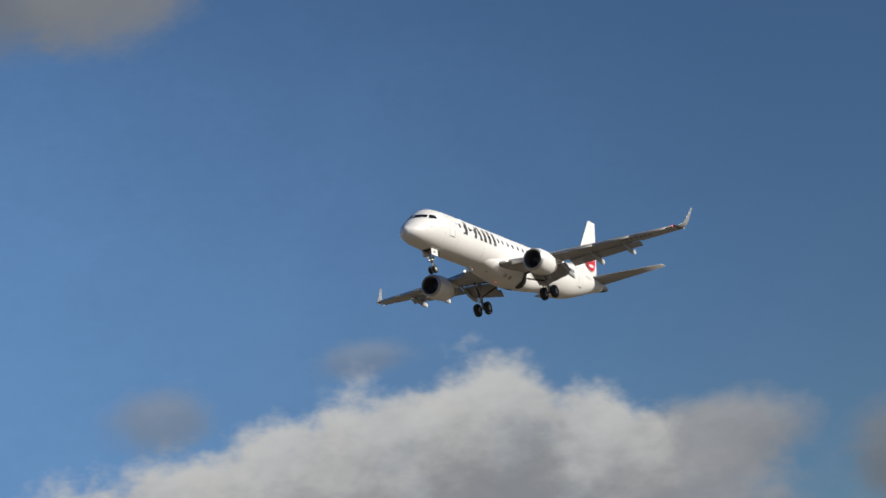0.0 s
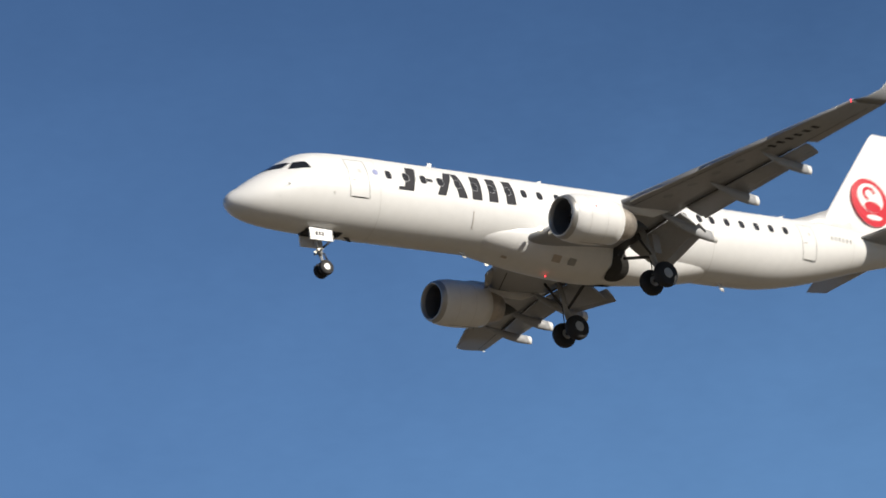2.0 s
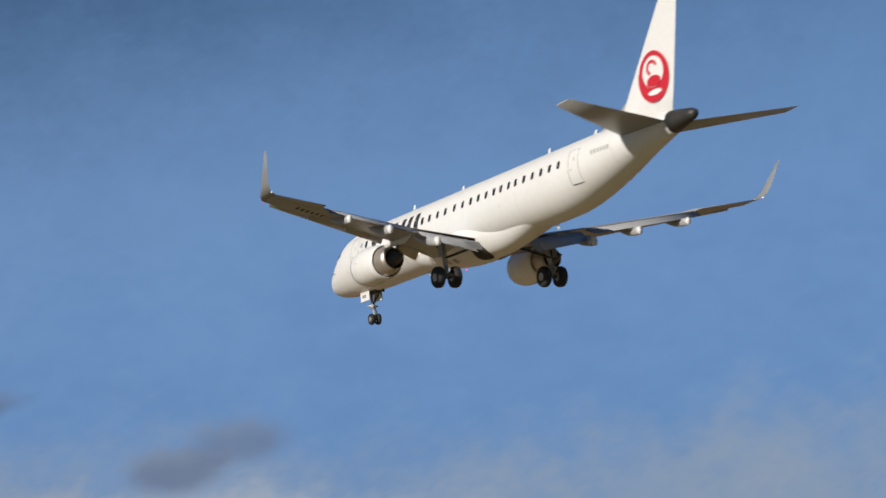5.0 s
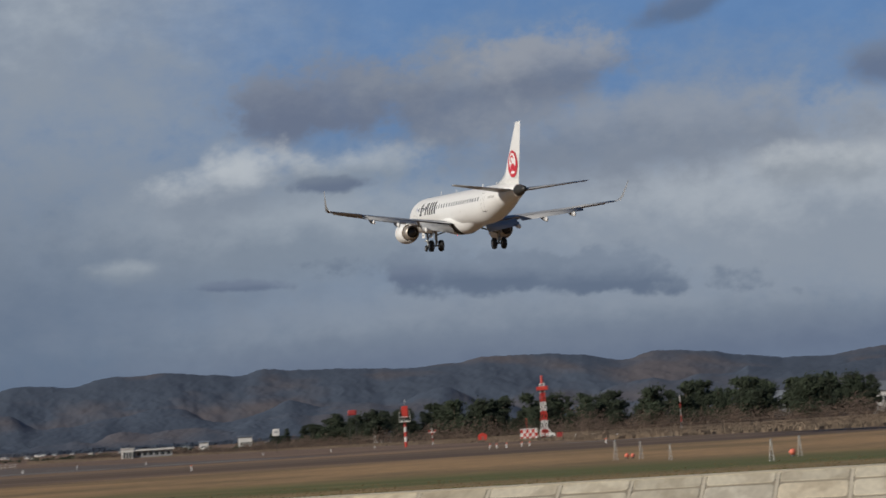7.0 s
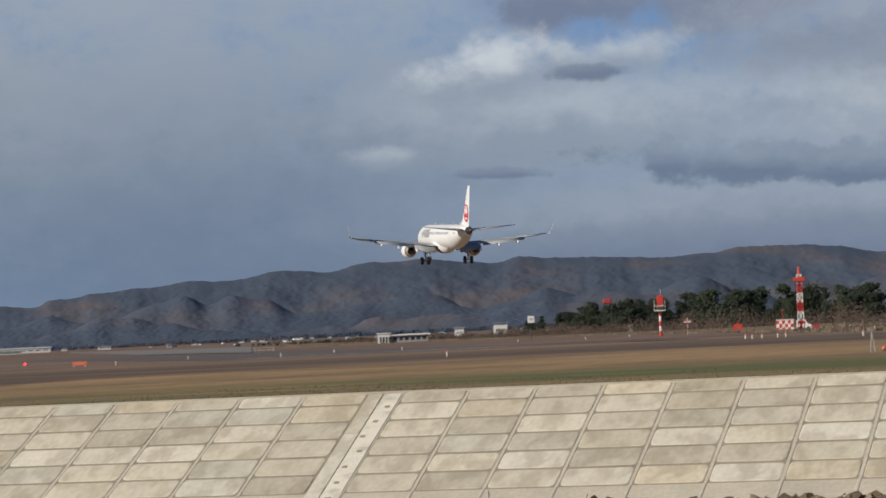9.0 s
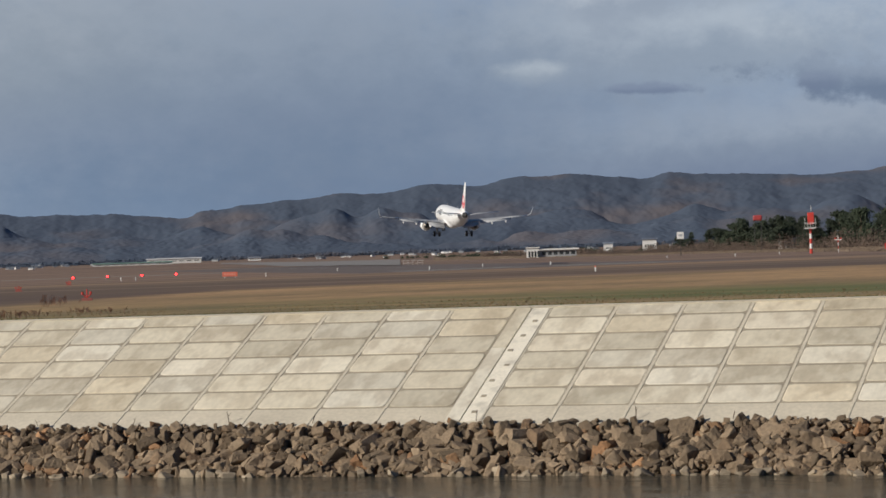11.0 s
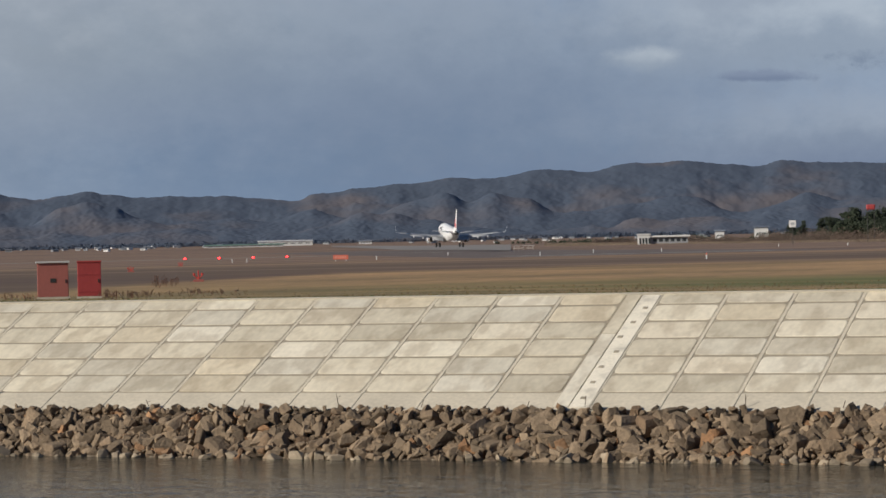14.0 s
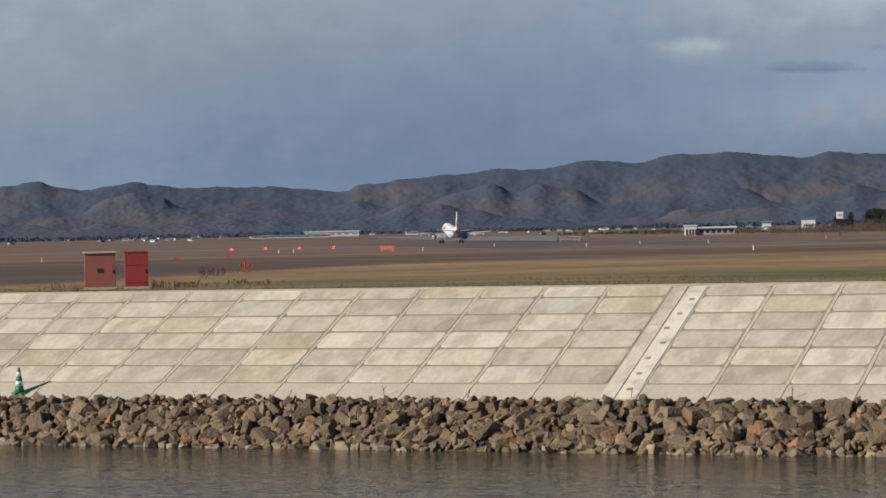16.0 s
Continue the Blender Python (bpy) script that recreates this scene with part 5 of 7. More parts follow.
        add("exhaust_plug", DARK_METAL, lambda bm: turned(bm, [(-15.1, 0.44), (-15.5, 0.38), (-16.0, 0.22), (-16.45, 0.02)], (ex, ez), 24), eng)
        add("pylon", WHITE_PAINT, lambda bm: lifting(bm, [((ex, -12.95, ez + 0.86), (ex, -16.8, ez + 0.50), (1, 0, 0), 0.09), ((ex, -14.2, ez + 1.12), (ex, -17.9, ez + 0.95), (1, 0, 0), 0.08)]), eng)

        # main gear
        gx, gy, gz = side * 2.99, -17.88, -3.25
        gear = thing("main_gear", "", "")
        gear.parent = plane
        add("strut", HUB, lambda bm: [rod(bm, (side * 2.85, -17.55, -1.15), (gx, gy, gz + 0.55), 0.13, 0.12, 14), rod(bm, (gx, gy, gz + 0.6), (gx, gy, gz), 0.085, 0.085, 12)], gear)
        add("side_brace", DARK_METAL, lambda bm: [rod(bm, (side * 1.35, -17.7, -1.75), (gx, gy, gz + 0.95), 0.07, 0.06, 10), rod(bm, (gx, -16.9, -1.2), (gx, gy, gz + 0.8), 0.055, 0.05, 10)], gear)
        add("axle", DARK_METAL, lambda bm: rod(bm, (gx - 0.62, gy, gz), (gx + 0.62, gy, gz), 0.07, 0.07, 12), gear)
        add("leg_door", WING_GREY, lambda bm: box(bm, gx + side * 0.24 - 0.02, gx + side * 0.24 + 0.02, gy - 0.17, gy + 0.17, gz + 1.0, gz + 1.8, 0.01), gear, smooth=False)
        add("torque_link", HUB, lambda bm: [rod(bm, (gx, gy - 0.12, gz + 0.62), (gx, gy - 0.42, gz + 0.34), 0.045, 0.04, 8), rod(bm, (gx, gy - 0.42, gz + 0.34), (gx, gy - 0.10, gz + 0.05), 0.04, 0.04, 8)], gear)
        add("brake_line", DARK_METAL, lambda bm: [rod(bm, (gx + 0.14, gy + 0.1, gz + 1.4), (gx + 0.16, gy + 0.12, gz + 0.5), 0.022, 0.022, 6), rod(bm, (gx + 0.16, gy + 0.12, gz + 0.5), (gx + 0.3, gy + 0.05, gz + 0.1), 0.022, 0.022, 6)], gear)
        for s in (-0.46, 0.46):
            tyre = add("tyre", RUBBER, lambda bm: tyre_body(bm, gx + s, gy, gz, 0.53, 0.19, 0.27), gear)
            add("hub", HUB, lambda bm: tyre_body(bm, gx + s, gy, gz, 0.25, 0.205, 0.02), tyre, "pale wheel hub")

        # painted shade of the wells where the wheels fold into the belly
        add("wheel_well", SHADE_AND_JOINT, lambda bm: belly_patch(bm, side * 0.72, -17.72, 0.50, 0.56), smooth=False)

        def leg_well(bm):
            """Leg bay's painted shade, on the wing's lower skin and round the fairing's flank."""
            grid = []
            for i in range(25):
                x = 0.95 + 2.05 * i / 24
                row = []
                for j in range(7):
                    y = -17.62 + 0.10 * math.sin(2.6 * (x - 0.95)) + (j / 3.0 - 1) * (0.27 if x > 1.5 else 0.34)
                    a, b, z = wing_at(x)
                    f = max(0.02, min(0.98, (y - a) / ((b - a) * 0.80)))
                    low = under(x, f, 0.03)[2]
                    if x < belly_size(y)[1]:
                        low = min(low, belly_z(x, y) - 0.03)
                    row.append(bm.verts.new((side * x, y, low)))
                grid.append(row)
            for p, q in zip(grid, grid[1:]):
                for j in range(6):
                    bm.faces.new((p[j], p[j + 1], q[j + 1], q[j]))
        add("leg_well", SHADE_AND_JOINT, leg_well, smooth=False)

        # tailplane
        add("tailplane", WING_GREY, lambda bm: lifting(bm, [((side * 0.35, -31.15, 0.82), (side * 0.35, -34.65, 0.82), (0, 0, 1), 0.10), ((side * 6.0, -34.55, 1.38), (side * 6.0, -35.74, 1.42), (0, 0, 1), 0.09)]))

    # fin, its dorsal fillet, the red disc on both faces
    def fin(bm):
        secs = []
        for z, le in ((1.2, -29.7), (2.3, -30.68), (4.5, -32.55), (6.5, -34.28), (6.68, -34.5)):
            te = -34.55 - (z - 1.2) * 0.232
            secs.append(((0, le, z), (0, te, z), (1, 0, 0), 0.095))
        lifting(bm, secs, 14)
    f = add("fin", WHITE_PAINT, fin)
    add("dorsal_fillet", WHITE_PAINT, lambda bm: rings(bm, [[(-0.02, -28.1, 1.60), (0, -28.1, 1.66), (0.02, -28.1, 1.60)], [(-0.15, -29.5, 1.5), (0, -29.5, 2.06), (0.15, -29.5, 1.5)], [(-0.2, -30.75, 1.5), (0, -30.75, 2.50), (0.2, -30.75, 1.5)], [(-0.2, -31.4, 1.5), (0, -31.4, 2.72), (0.2, -31.4, 1.5)], [(-0.2, -32, 1.5), (0, -32, 2.6), (0.2, -32, 1.5)]]))
    cy, cz, r = -33.47, 3.14, 1.17
    for side in (-1, 1):
        def on_fin(y, z, out):
            le = -29.7 - (z - 1.2) * 0.87
            te = -34.55 - (z - 1.2) * 0.232
            u = max(0.001, min(1, (y - le) / (te - le)))
            t = 5 * 0.095 * (te - le) * (0.2969 * math.sqrt(u) - 0.126 * u - 0.3516 * u * u + 0.2843 * u ** 3 - 0.1036 * u ** 4)
            return side * (abs(t) * (1 if side > 0 else 0.9) + out + 0.03)

        def disc(bm, y0=cy, z0=cz, ry=r, rz=r, out=0.0, a0=0.0, a1=math.tau, inner=0.0):
            grid = []
            for i in range(7):
                k = inner + (1 - inner) * i / 6
                grid.append([bm.verts.new((on_fin(y0 + ry * k * math.cos(q), z0 + rz * k * math.sin(q), out), y0 + ry * k * math.cos(q), z0 + rz * k * math.sin(q))) for q in (a0 + (a1 - a0) * j / 28 for j in range(29))])
            for a, b in zip(grid, grid[1:]):
                for j in range(28):
                    bm.faces.new((a[j], a[j + 1], b[j + 1], b[j]) if side < 0 else (a[j], b[j], b[j + 1], a[j + 1]))
        add("tail_disc", RED_PAINT, disc, f, "red disc")
        add("tail_figure", WHITE_PAINT, lambda bm: disc(bm, cy - 0.02, cz + 0.22, 0.80, 0.72, 0.012), f, "plain white shape on the red disc")
        add("tail_figure", RED_PAINT, lambda bm: disc(bm, cy + 0.02, cz + 0.40, 0.42, 0.36, 0.024, radians(-70), radians(170), 0.6), f)
        add("tail_figure", RED_PAINT, lambda bm: disc(bm, cy - 0.05, cz - 0.22, 0.52, 0.26, 0.024), f)
        add("tail_figure", WHITE_PAINT, lambda bm: disc(bm, cy - 0.05, cz - 0.72, 0.5, 0.13, 0.012), f)

    # nose gear
    ng = thing("nose_gear", "", "")
    ng.parent = plane
    add("strut", HUB, lambda bm: [rod(bm, (0, -3.75, -1.5), (0, -4.0, -2.6), 0.085, 0.08, 12), rod(bm, (0, -4.0, -2.6), (0, -4.04, -3.13), 0.055, 0.055, 12)], ng)
    add("drag_brace", DARK_METAL, lambda bm: [rod(bm, (-0.12, -4.9, -1.6), (0, -4.0, -2.35), 0.04, 0.04, 8), rod(bm, (0.12, -4.9, -1.6), (0, -4.0, -2.35), 0.04, 0.04, 8), rod(bm, (0, -4.15, -2.45), (0, -4.3, -2.8), 0.035, 0.03, 8), rod(bm, (0, -4.3, -2.8), (0, -4.08, -3.05), 0.03, 0.03, 8)], ng)
    add("axle", DARK_METAL, lambda bm: rod(bm, (-0.26, -4.04, -3.13), (0.26, -4.04, -3.13), 0.05, 0.05, 10), ng)
    for s in (-0.19, 0.19):
        tyre = add("tyre", RUBBER, lambda bm: tyre_body(bm, s, -4.04, -3.13, 0.305, 0.10, 0.16), ng)
        add("hub", BARE_METAL, lambda bm: tyre_body(bm, s, -4.04, -3.13, 0.17, 0.108, 0.02), tyre)
        d = add("gear_door", WHITE_PAINT, lambda bm: box(bm, s * 2.0 - 0.018, s * 2.0 + 0.018, -4.38, -3.36, -2.12, -1.60, 0.012), ng, "white gear door", False)
        for k in range(3):
            add("number_bar", BLACK_PAINT, lambda bm: box(bm, s * 2.0 + (0.021 if s > 0 else -0.025), s * 2.0 + (0.025 if s > 0 else -0.021), -3.98 + 0.14 * k, -3.90 + 0.14 * k, -1.93, -1.78), d, smooth=False)
    for q in (-0.13, 0.13):
        add("taxi_lamp", LANDING_LAMP, lambda bm: bmesh.ops.create_uvsphere(bm, u_segments=12, v_segments=8, radius=0.045, matrix=pose(q, -3.86, -2.38)), ng, "lit taxi lamp on the nose gear")
    add("steering_collar", HUB, lambda bm: [rod(bm, (-0.30, -3.92, -2.42), (0.30, -3.92, -2.42), 0.045, 0.045, 8), rod(bm, (0, -3.94, -2.34), (0, -3.97, -2.52), 0.12, 0.12, 12)], ng)
    # dark slab that paints the shade of the open nose wheel bay
    add("wheel_well", SHADE_AND_JOINT, lambda bm: box(bm, -0.3, 0.3, -4.9, -3.3, -1.70, -1.60), ng, smooth=False)

    # aerials, drains, beacon, probes
    for y, z, h, up in ((-9.53, 1.70, 0.30, 1), (-23.6, 1.70, 0.26, 1), (-27.9, 1.69, 0.22, 1), (-14.9, 1.70, 0.2, 1), (-23.75, -1.66, 0.36, -1), (-5.2, -1.62, 0.24, -1), (-10.6, -1.64, 0.3, -1)):
        add("aerial", DARK_METAL if y == -5.2 else WHITE_PAINT, lambda bm: lifting(bm, [((0, y + 0.14, z), (0, y - 0.16, z), (1, 0, 0), 0.12), ((0, y - 0.06, z + up * h), (0, y - 0.24, z + up * h), (1, 0, 0), 0.12)], 6), label="blade aerial")
    add("beacon", RED_LAMP, lambda bm: bmesh.ops.create_uvsphere(bm, u_segments=10, v_segments=6, radius=0.035, matrix=pose(0, -14.6, -2.31)), label="red beacon under the belly")
    for d in (2.2,):
        add("probe", DARK_METAL, lambda bm: rod(bm, (-hull_x(d, -0.35, 0.0), -d, -0.35), (-hull_x(d, -0.35, 0.12), -d + 0.14, -0.38), 0.02, 0.014, 6))
    for x0, y0, rx, ry, mat in ((-0.95, -14.55, 0.13, 0.20, HOT_METAL), (-0.95, -15.30, 0.13, 0.18, SEAM), (-0.4, -12.35, 0.07, 0.13, HOT_METAL)):
        add("belly_vent", mat, lambda bm: belly_patch(bm, x0, y0, rx, ry, 0.06), smooth=False)
    return plane


def belly_size(y):
    """Swell, half width and depth of the belly fairing, which narrows towards its end."""
    u = max(0.0001, min(0.9999, (-10.6 - y) / 12.6))
    s = math.sin(math.pi * u) ** 0.85
    k = max(0.0, min(1.0, (u - 0.44) / 0.33))
    return s, 0.95 + 0.52 * s * (1 - k * k * (3 - 2 * k)), 0.50 + 0.80 * s


def belly_z(x, y):
    """Height of the belly fairing's underside."""
    s, w, b = belly_size(y)
    c = min(0.999, abs(x) / w) ** (1 / 0.85)
    return -1.0 - b * math.sqrt(1 - c * c)


def belly_patch(bm, x0, y0, rx, ry, soft=0.5):
    """A rounded patch that stands for an opening and lies on the belly fairing."""
    n = 8
    grid = []
    for i in range(n + 1):
        row = []
        for j in range(n + 1):
            u, v = 2 * i / n - 1, 2 * j / n - 1
            du, dv = u * math.sqrt(1 - v * v * soft), v * math.sqrt(1 - u * u * soft)
            x, y = x0 + rx * du, y0 + ry * dv
            row.append(bm.verts.new((x, y, belly_z(x, y) - 0.03)))
        grid.append(row)
    for a, b in zip(grid, grid[1:]):
        for j in range(n):
            bm.faces.new((a[j], a[j + 1], b[j + 1], b[j]))
    bmesh.ops.recalc_face_normals(bm, faces=bm.faces)
    return bm


def tyre_body(bm, x, y, z, r, half, bulge):
    """A wheel's round body about an axis along x."""
    prof = [(-half, r * 0.50), (-half, r * 0.80), (-half * 0.82, r * 0.94), (-half * 0.4, r), (half * 0.4, r), (half * 0.82, r * 0.94), (half, r * 0.80), (half, r * 0.50)]
    return rings(bm, [[(x + a, y + q * math.cos(k * math.tau / 24), z + q * math.sin(k * math.tau / 24)) for k in range(24)] for a, q in prof])


airliner = build_airliner()


# ---- things on the airfield ----
FIELD = 3.5


def at(bearing_deg, distance, z=None):
    x, y = spot(bearing_deg, distance)
    return pose(x, y, ground_z(x, y) if z is None else z, 0, 0, -bearing_deg)


def build_cabinets():
    """Two painted steel equipment cabinets behind the crest."""
    for b, w, mat, label, lid in ((-2.12, 1.17, ORANGE_BOX, "faded orange-red steel equipment cabinet with an overhanging lid on the grass", 0.06), (-1.38, 0.89, RED_BOX, "deep red steel equipment cabinet standing on the grass", 0.02)):
        t = thing("equipment_cabinet", label, "cabinet", at(b, 106), "cabinets behind the embankment")
        bm = bmesh.new()
        box(bm, -w / 2, w / 2, 0, 0.9, 0.08, 1.36, 0.02)
        part("body", bm, mat, t)
        bm = bmesh.new()
        box(bm, -w / 2 - lid, w / 2 + lid, -lid, 0.9 + lid, 1.36, 1.43, 0.015)
        part("lid", bm, LID_GREY if lid > 0.03 else mat, t, "pale lid" if lid > 0.03 else "")
        bm = bmesh.new()
        box(bm, -w / 2 - 0.05, w / 2 + 0.05, -0.05, 0.95, -0.15, 0.08)
        part("plinth", bm, CONCRETE_RIB, t)
        if lid > 0.03:
            bm = bmesh.new()
            box(bm, -0.10, 0.12, -0.012, 0.0, 0.62, 0.78, 0.004)
            part("vent", bm, DARK_METAL, t)
        else:
            for z in (0.25, 0.9):
                bm = bmesh.new()
                box(bm, -w / 2 + 0.02, w / 2 - 0.02, -0.012, 0.0, z, z + 0.02)
                part("door_rib", bm, mat, t)
        bm = bmesh.new()
        box(bm, w / 2 - 0.12, w / 2 - 0.08, -0.04, -0.0, 0.6, 0.74, 0.006)
        part("handle", bm, DARK_METAL, t)


def build_papi():
    """The approach slope indicator: four low boxes with red lamps beside the runway."""
    for k in range(4):
        t = thing("slope_indicator", "low orange approach slope indicator box with a lit red lamp", "airfield light", at(0.58 + 0.70 * k, 560, FIELD), "approach slope indicators beside the runway")
        t.scale = (0.7, 0.7, 0.7)
        bm = bmesh.new()
        box(bm, -0.7, 0.7, 0, 1.3, 0.25, 0.75, 0.04)
        part("housing", bm, ORANGE_BOX, t)
        for x in (-0.55, 0.55):
            bm = bmesh.new()
            rod(bm, (x, 0.3, -0.05), (x, 0.3, 0.3), 0.05)
            part("leg", bm, MAST_WHITE, t)
        bm = bmesh.new()
        bmesh.ops.create_uvsphere(bm, u_segments=14, v_segments=8, radius=0.30, matrix=pose(0, 0.02, 0.55) @ Matrix.Diagonal((1.2, 0.25, 0.85, 1)))
        part("lamp", bm, PAPI_LAMP, t, "glowing red lamp", True)


def build_sign():
    t = thing("airfield_sign", "orange rectangular airfield sign on short legs", "sign", at(3.785, 410, FIELD))
    t.scale = (0.87, 0.87, 0.60)
    bm = bmesh.new()
    box(bm, -1.28, 1.28, 0, 0.25, 0.35, 1.45, 0.03)
    part("panel", bm, SIGN_FACE, t)
    for x in (-0.9, 0.9):
        bm = bmesh.new()
        box(bm, x - 0.06, x + 0.06, 0.08, 0.18, -0.05, 0.36)
        part("leg", bm, MAST_WHITE, t)
    for k in range(5):
        bm = bmesh.new()
        box(bm, -0.95 + 0.4 * k, -0.7 + 0.4 * k, -0.008, 0.0, 0.65, 1.15)
        part("lettering_bar", bm, SIGN_PALE, t)


def build_masts():
    # lattice mast with a platform and a red antenna box
    t = thing("antenna_mast", "red and white pole with railed platform and antenna box", "mast", at(15.75, 579, FIELD))
    t.scale = (0.74, 0.74, 0.925)
    for k in range(5):
        bm = bmesh.new()
        rod(bm, (0, 0, 1.12 * k - (0.1 if k == 0 else 0)), (0, 0, 1.12 * (k + 1)), 0.42 - 0.02 * k, 0.42 - 0.02 * k, 12)
        part("pole_section", bm, MAST_WHITE if k % 2 else MAST_RED, t)
    bm = bmesh.new()
    box(bm, -1.6, 1.6, -1.6, 1.6, 5.6, 5.8, 0.04)
    part("platform", bm, MAST_WHITE, t)
    for x in (-1.5, -0.75, 0.0, 0.75, 1.5):
        bm = bmesh.new()
        box(bm, x - 0.05, x + 0.05, -1.55, -1.45, 5.8, 7.0 + (1.1 if abs(x) > 1 else 0))
        part("rail_post", bm, MAST_WHITE, t)
    bm = bmesh.new()
    box(bm, -1.5, 1.5, -1.54, -1.48, 6.75, 6.83)
    part("rail", bm, MAST_WHITE, t)
    bm = bmesh.new()
    box(bm, -0.75, 1.05, -0.9, 0.9, 6.6, 9.2, 0.12)
    part("antenna", bm, MAST_RED, t, "red antenna box")
    bm = bmesh.new()
    rod(bm, (0.3, 0, 9.4), (0.3, 0, 10.6), 0.06)
    part("spike", bm, MAST_WHITE, t)

    # tall lattice tower in red and white bands
    t = thing("lattice_tower", "tall lattice tower in red and white bands", "tower", at(18.62, 531, FIELD))
    t.scale = (0.95, 0.95, 0.925)
    for k in range(6):
        z0, z1 = 1.9 * k, 1.9 * (k + 1)
        bm = bmesh.new()
        w0, w1 = 0.62 - 0.03 * k, 0.62 - 0.03 * (k + 1)
        for sx in (-1, 1):
            for sy in (-1, 1):
                rod(bm, (sx * w0, sy * w0, z0 - (0.1 if k == 0 else 0)), (sx * w1, sy * w1, z1), 0.10, 0.10, 6)
        for sx, sy in ((1, 0), (-1, 0), (0, 1), (0, -1)):
            for q0, q1 in ((-1, 1), (1, -1)):
                p = (sx * w0 + (q0 * w0 if sx == 0 else 0), sy * w0 + (q0 * w0 if sy == 0 else 0), z0)
                q = (sx * w1 + (q1 * w1 if sx == 0 else 0), sy * w1 + (q1 * w1 if sy == 0 else 0), z1)
                rod(bm, p, q, 0.07, 0.07, 6)
            rod(bm, (sx * w1 - (w1 if sx == 0 else 0), sy * w1 - (w1 if sy == 0 else 0), z1), (sx * w1 + (w1 if sx == 0 else 0), sy * w1 + (w1 if sy == 0 else 0), z1), 0.09, 0.09, 6)
        rod(bm, (0, 0, z0), (0, 0, z1), 0.22, 0.22, 8)
        part("lattice_section", bm, MAST_WHITE if k % 2 else MAST_RED, t)
    bm = bmesh.new()
    box(bm, -1.15, 1.15, -1.1, 1.1, 10.1, 10.9, 0.05)
    part("platform", bm, MAST_RED, t)
    bm = bmesh.new()
    rod(bm, (0, 0, 11.4), (0, 0, 13.1), 0.34, 0.2, 8)
    part("spike", bm, MAST_RED, t)

    # chequered hut beside the tower
    t = thing("chequered_hut", "small hut chequered in red and white squares beside the tower", "hut", at(18.29, 526, FIELD))
    t.scale = (0.86, 0.9, 0.92)
    bm = bmesh.new()
    box(bm, -1.9, 1.9, 0, 3, -0.1, 2.3, 0.03)
    part("body", bm, MAST_WHITE, t)
    for i in range(6):
        for j in range(3):
            if (i + j) % 2 == 0:
                bm = bmesh.new()
                box(bm, -1.86 + 0.62 * i, -1.24 + 0.62 * i, -0.02, 0.0, 0.05 + 0.72 * j, 0.76 + 0.72 * j)
                part("chequer", bm, MAST_RED, t)
    bm = bmesh.new()
    box(bm, -2.0, 2.0, -0.15, 3.15, 2.3, 2.42)
    part("roof", bm, MAST_WHITE, t)
    bm = bmesh.new()
    rod(bm, (-0.4, 0.6, 2.4), (-0.4, 0.6, 4.6), 0.05)
    part("aerial", bm, MAST_RED, t)
    # white van behind the hut
    t = thing("parked_van", "white van parked beside the chequered hut", "vehicle", at(18.66, 538, FIELD))
    bm = bmesh.new()
    rings(bm, [[(x, y, z) for y, z in ((0, 0.35), (1.7, 0.35), (1.7, h), (0, h))] for x, h in ((-1.3, 1.9), (0.5, 1.9), (0.9, 1.2), (1.5, 1.1), (1.55, 0.7))])
    part("body", bm, MAST_WHITE, t)
    for x in (-0.8, 1.0):
        bm = bmesh.new()
        rod(bm, (x, -0.05, 0.32), (x, 0.2, 0.32), 0.34, 0.34, 14)
        part("wheel", bm, RUBBER, t)
    bm = bmesh.new()
    box(bm, -1.0, 0.45, -0.02, 0.0, 1.25, 1.7)
    part("window", bm, PANE, t)
    # red hut
    t = thing("red_hut", "small red equipment hut with a pitched roof", "hut", at(17.33, 590, FIELD))
    bm = bmesh.new()
    rings(bm, [[(-0.95, y, -0.1), (0.95, y, -0.1), (0.95, y, 1.5), (0, y, 1.95), (-0.95, y, 1.5)] for y in (0, 1.8)])
    part("body", bm, MAST_RED, t)
    bm = bmesh.new()
    box(bm, -0.3, 0.35, -0.02, 0, 0, 1.2)
    part("door", bm, ORANGE_BOX, t)
    # far red tank on legs above the trees
    t = thing("red_tank", "red water tank on legs above the trees", "tank", at(14.68, 840, FIELD))
    bm = bmesh.new()
    box(bm, -1.35, 1.35, -0.8, 0.8, 9.6, 11.2, 0.35)
    part("tank", bm, RED_BOX, t)
    for x in (-1.0, 1.0):
        bm = bmesh.new()
        rod(bm, (x, 0, -0.1), (x, 0, 9.7), 0.09)
        part("leg", bm, DARK_METAL, t)
    # a small red equipment box in the grass
    t = thing("equipment_box", "small red equipment box on short legs in the grass", "equipment box", at(18.92, 488))
    bm = bmesh.new()
    box(bm, -0.5, 0.5, -0.35, 0.35, 0.2, 1.1, 0.05)
    part("body", bm, RED_BOX, t)
    bm = bmesh.new()
    box(bm, -0.58, 0.58, -0.43, 0.43, 1.1, 1.2, 0.03)
    part("lid", bm, MAST_RED, t)
    for x in (-0.4, 0.4):
        bm = bmesh.new()
        rod(bm, (x, 0, -0.1), (x, 0, 0.25), 0.05)
        part("leg", bm, DARK_METAL, t)
    # a white aerial array across the end of the runway
    t = thing("aerial_array", "low white aerial array on posts beside the apron", "aerial array", at(7.56, 765))
    for k in range(5):
        bm = bmesh.new()
        rod(bm, (-2.6 + 1.3 * k, 0, -0.1), (-2.6 + 1.3 * k, 0, 1.3), 0.05)
        part("post", bm, STAND_GREY, t)
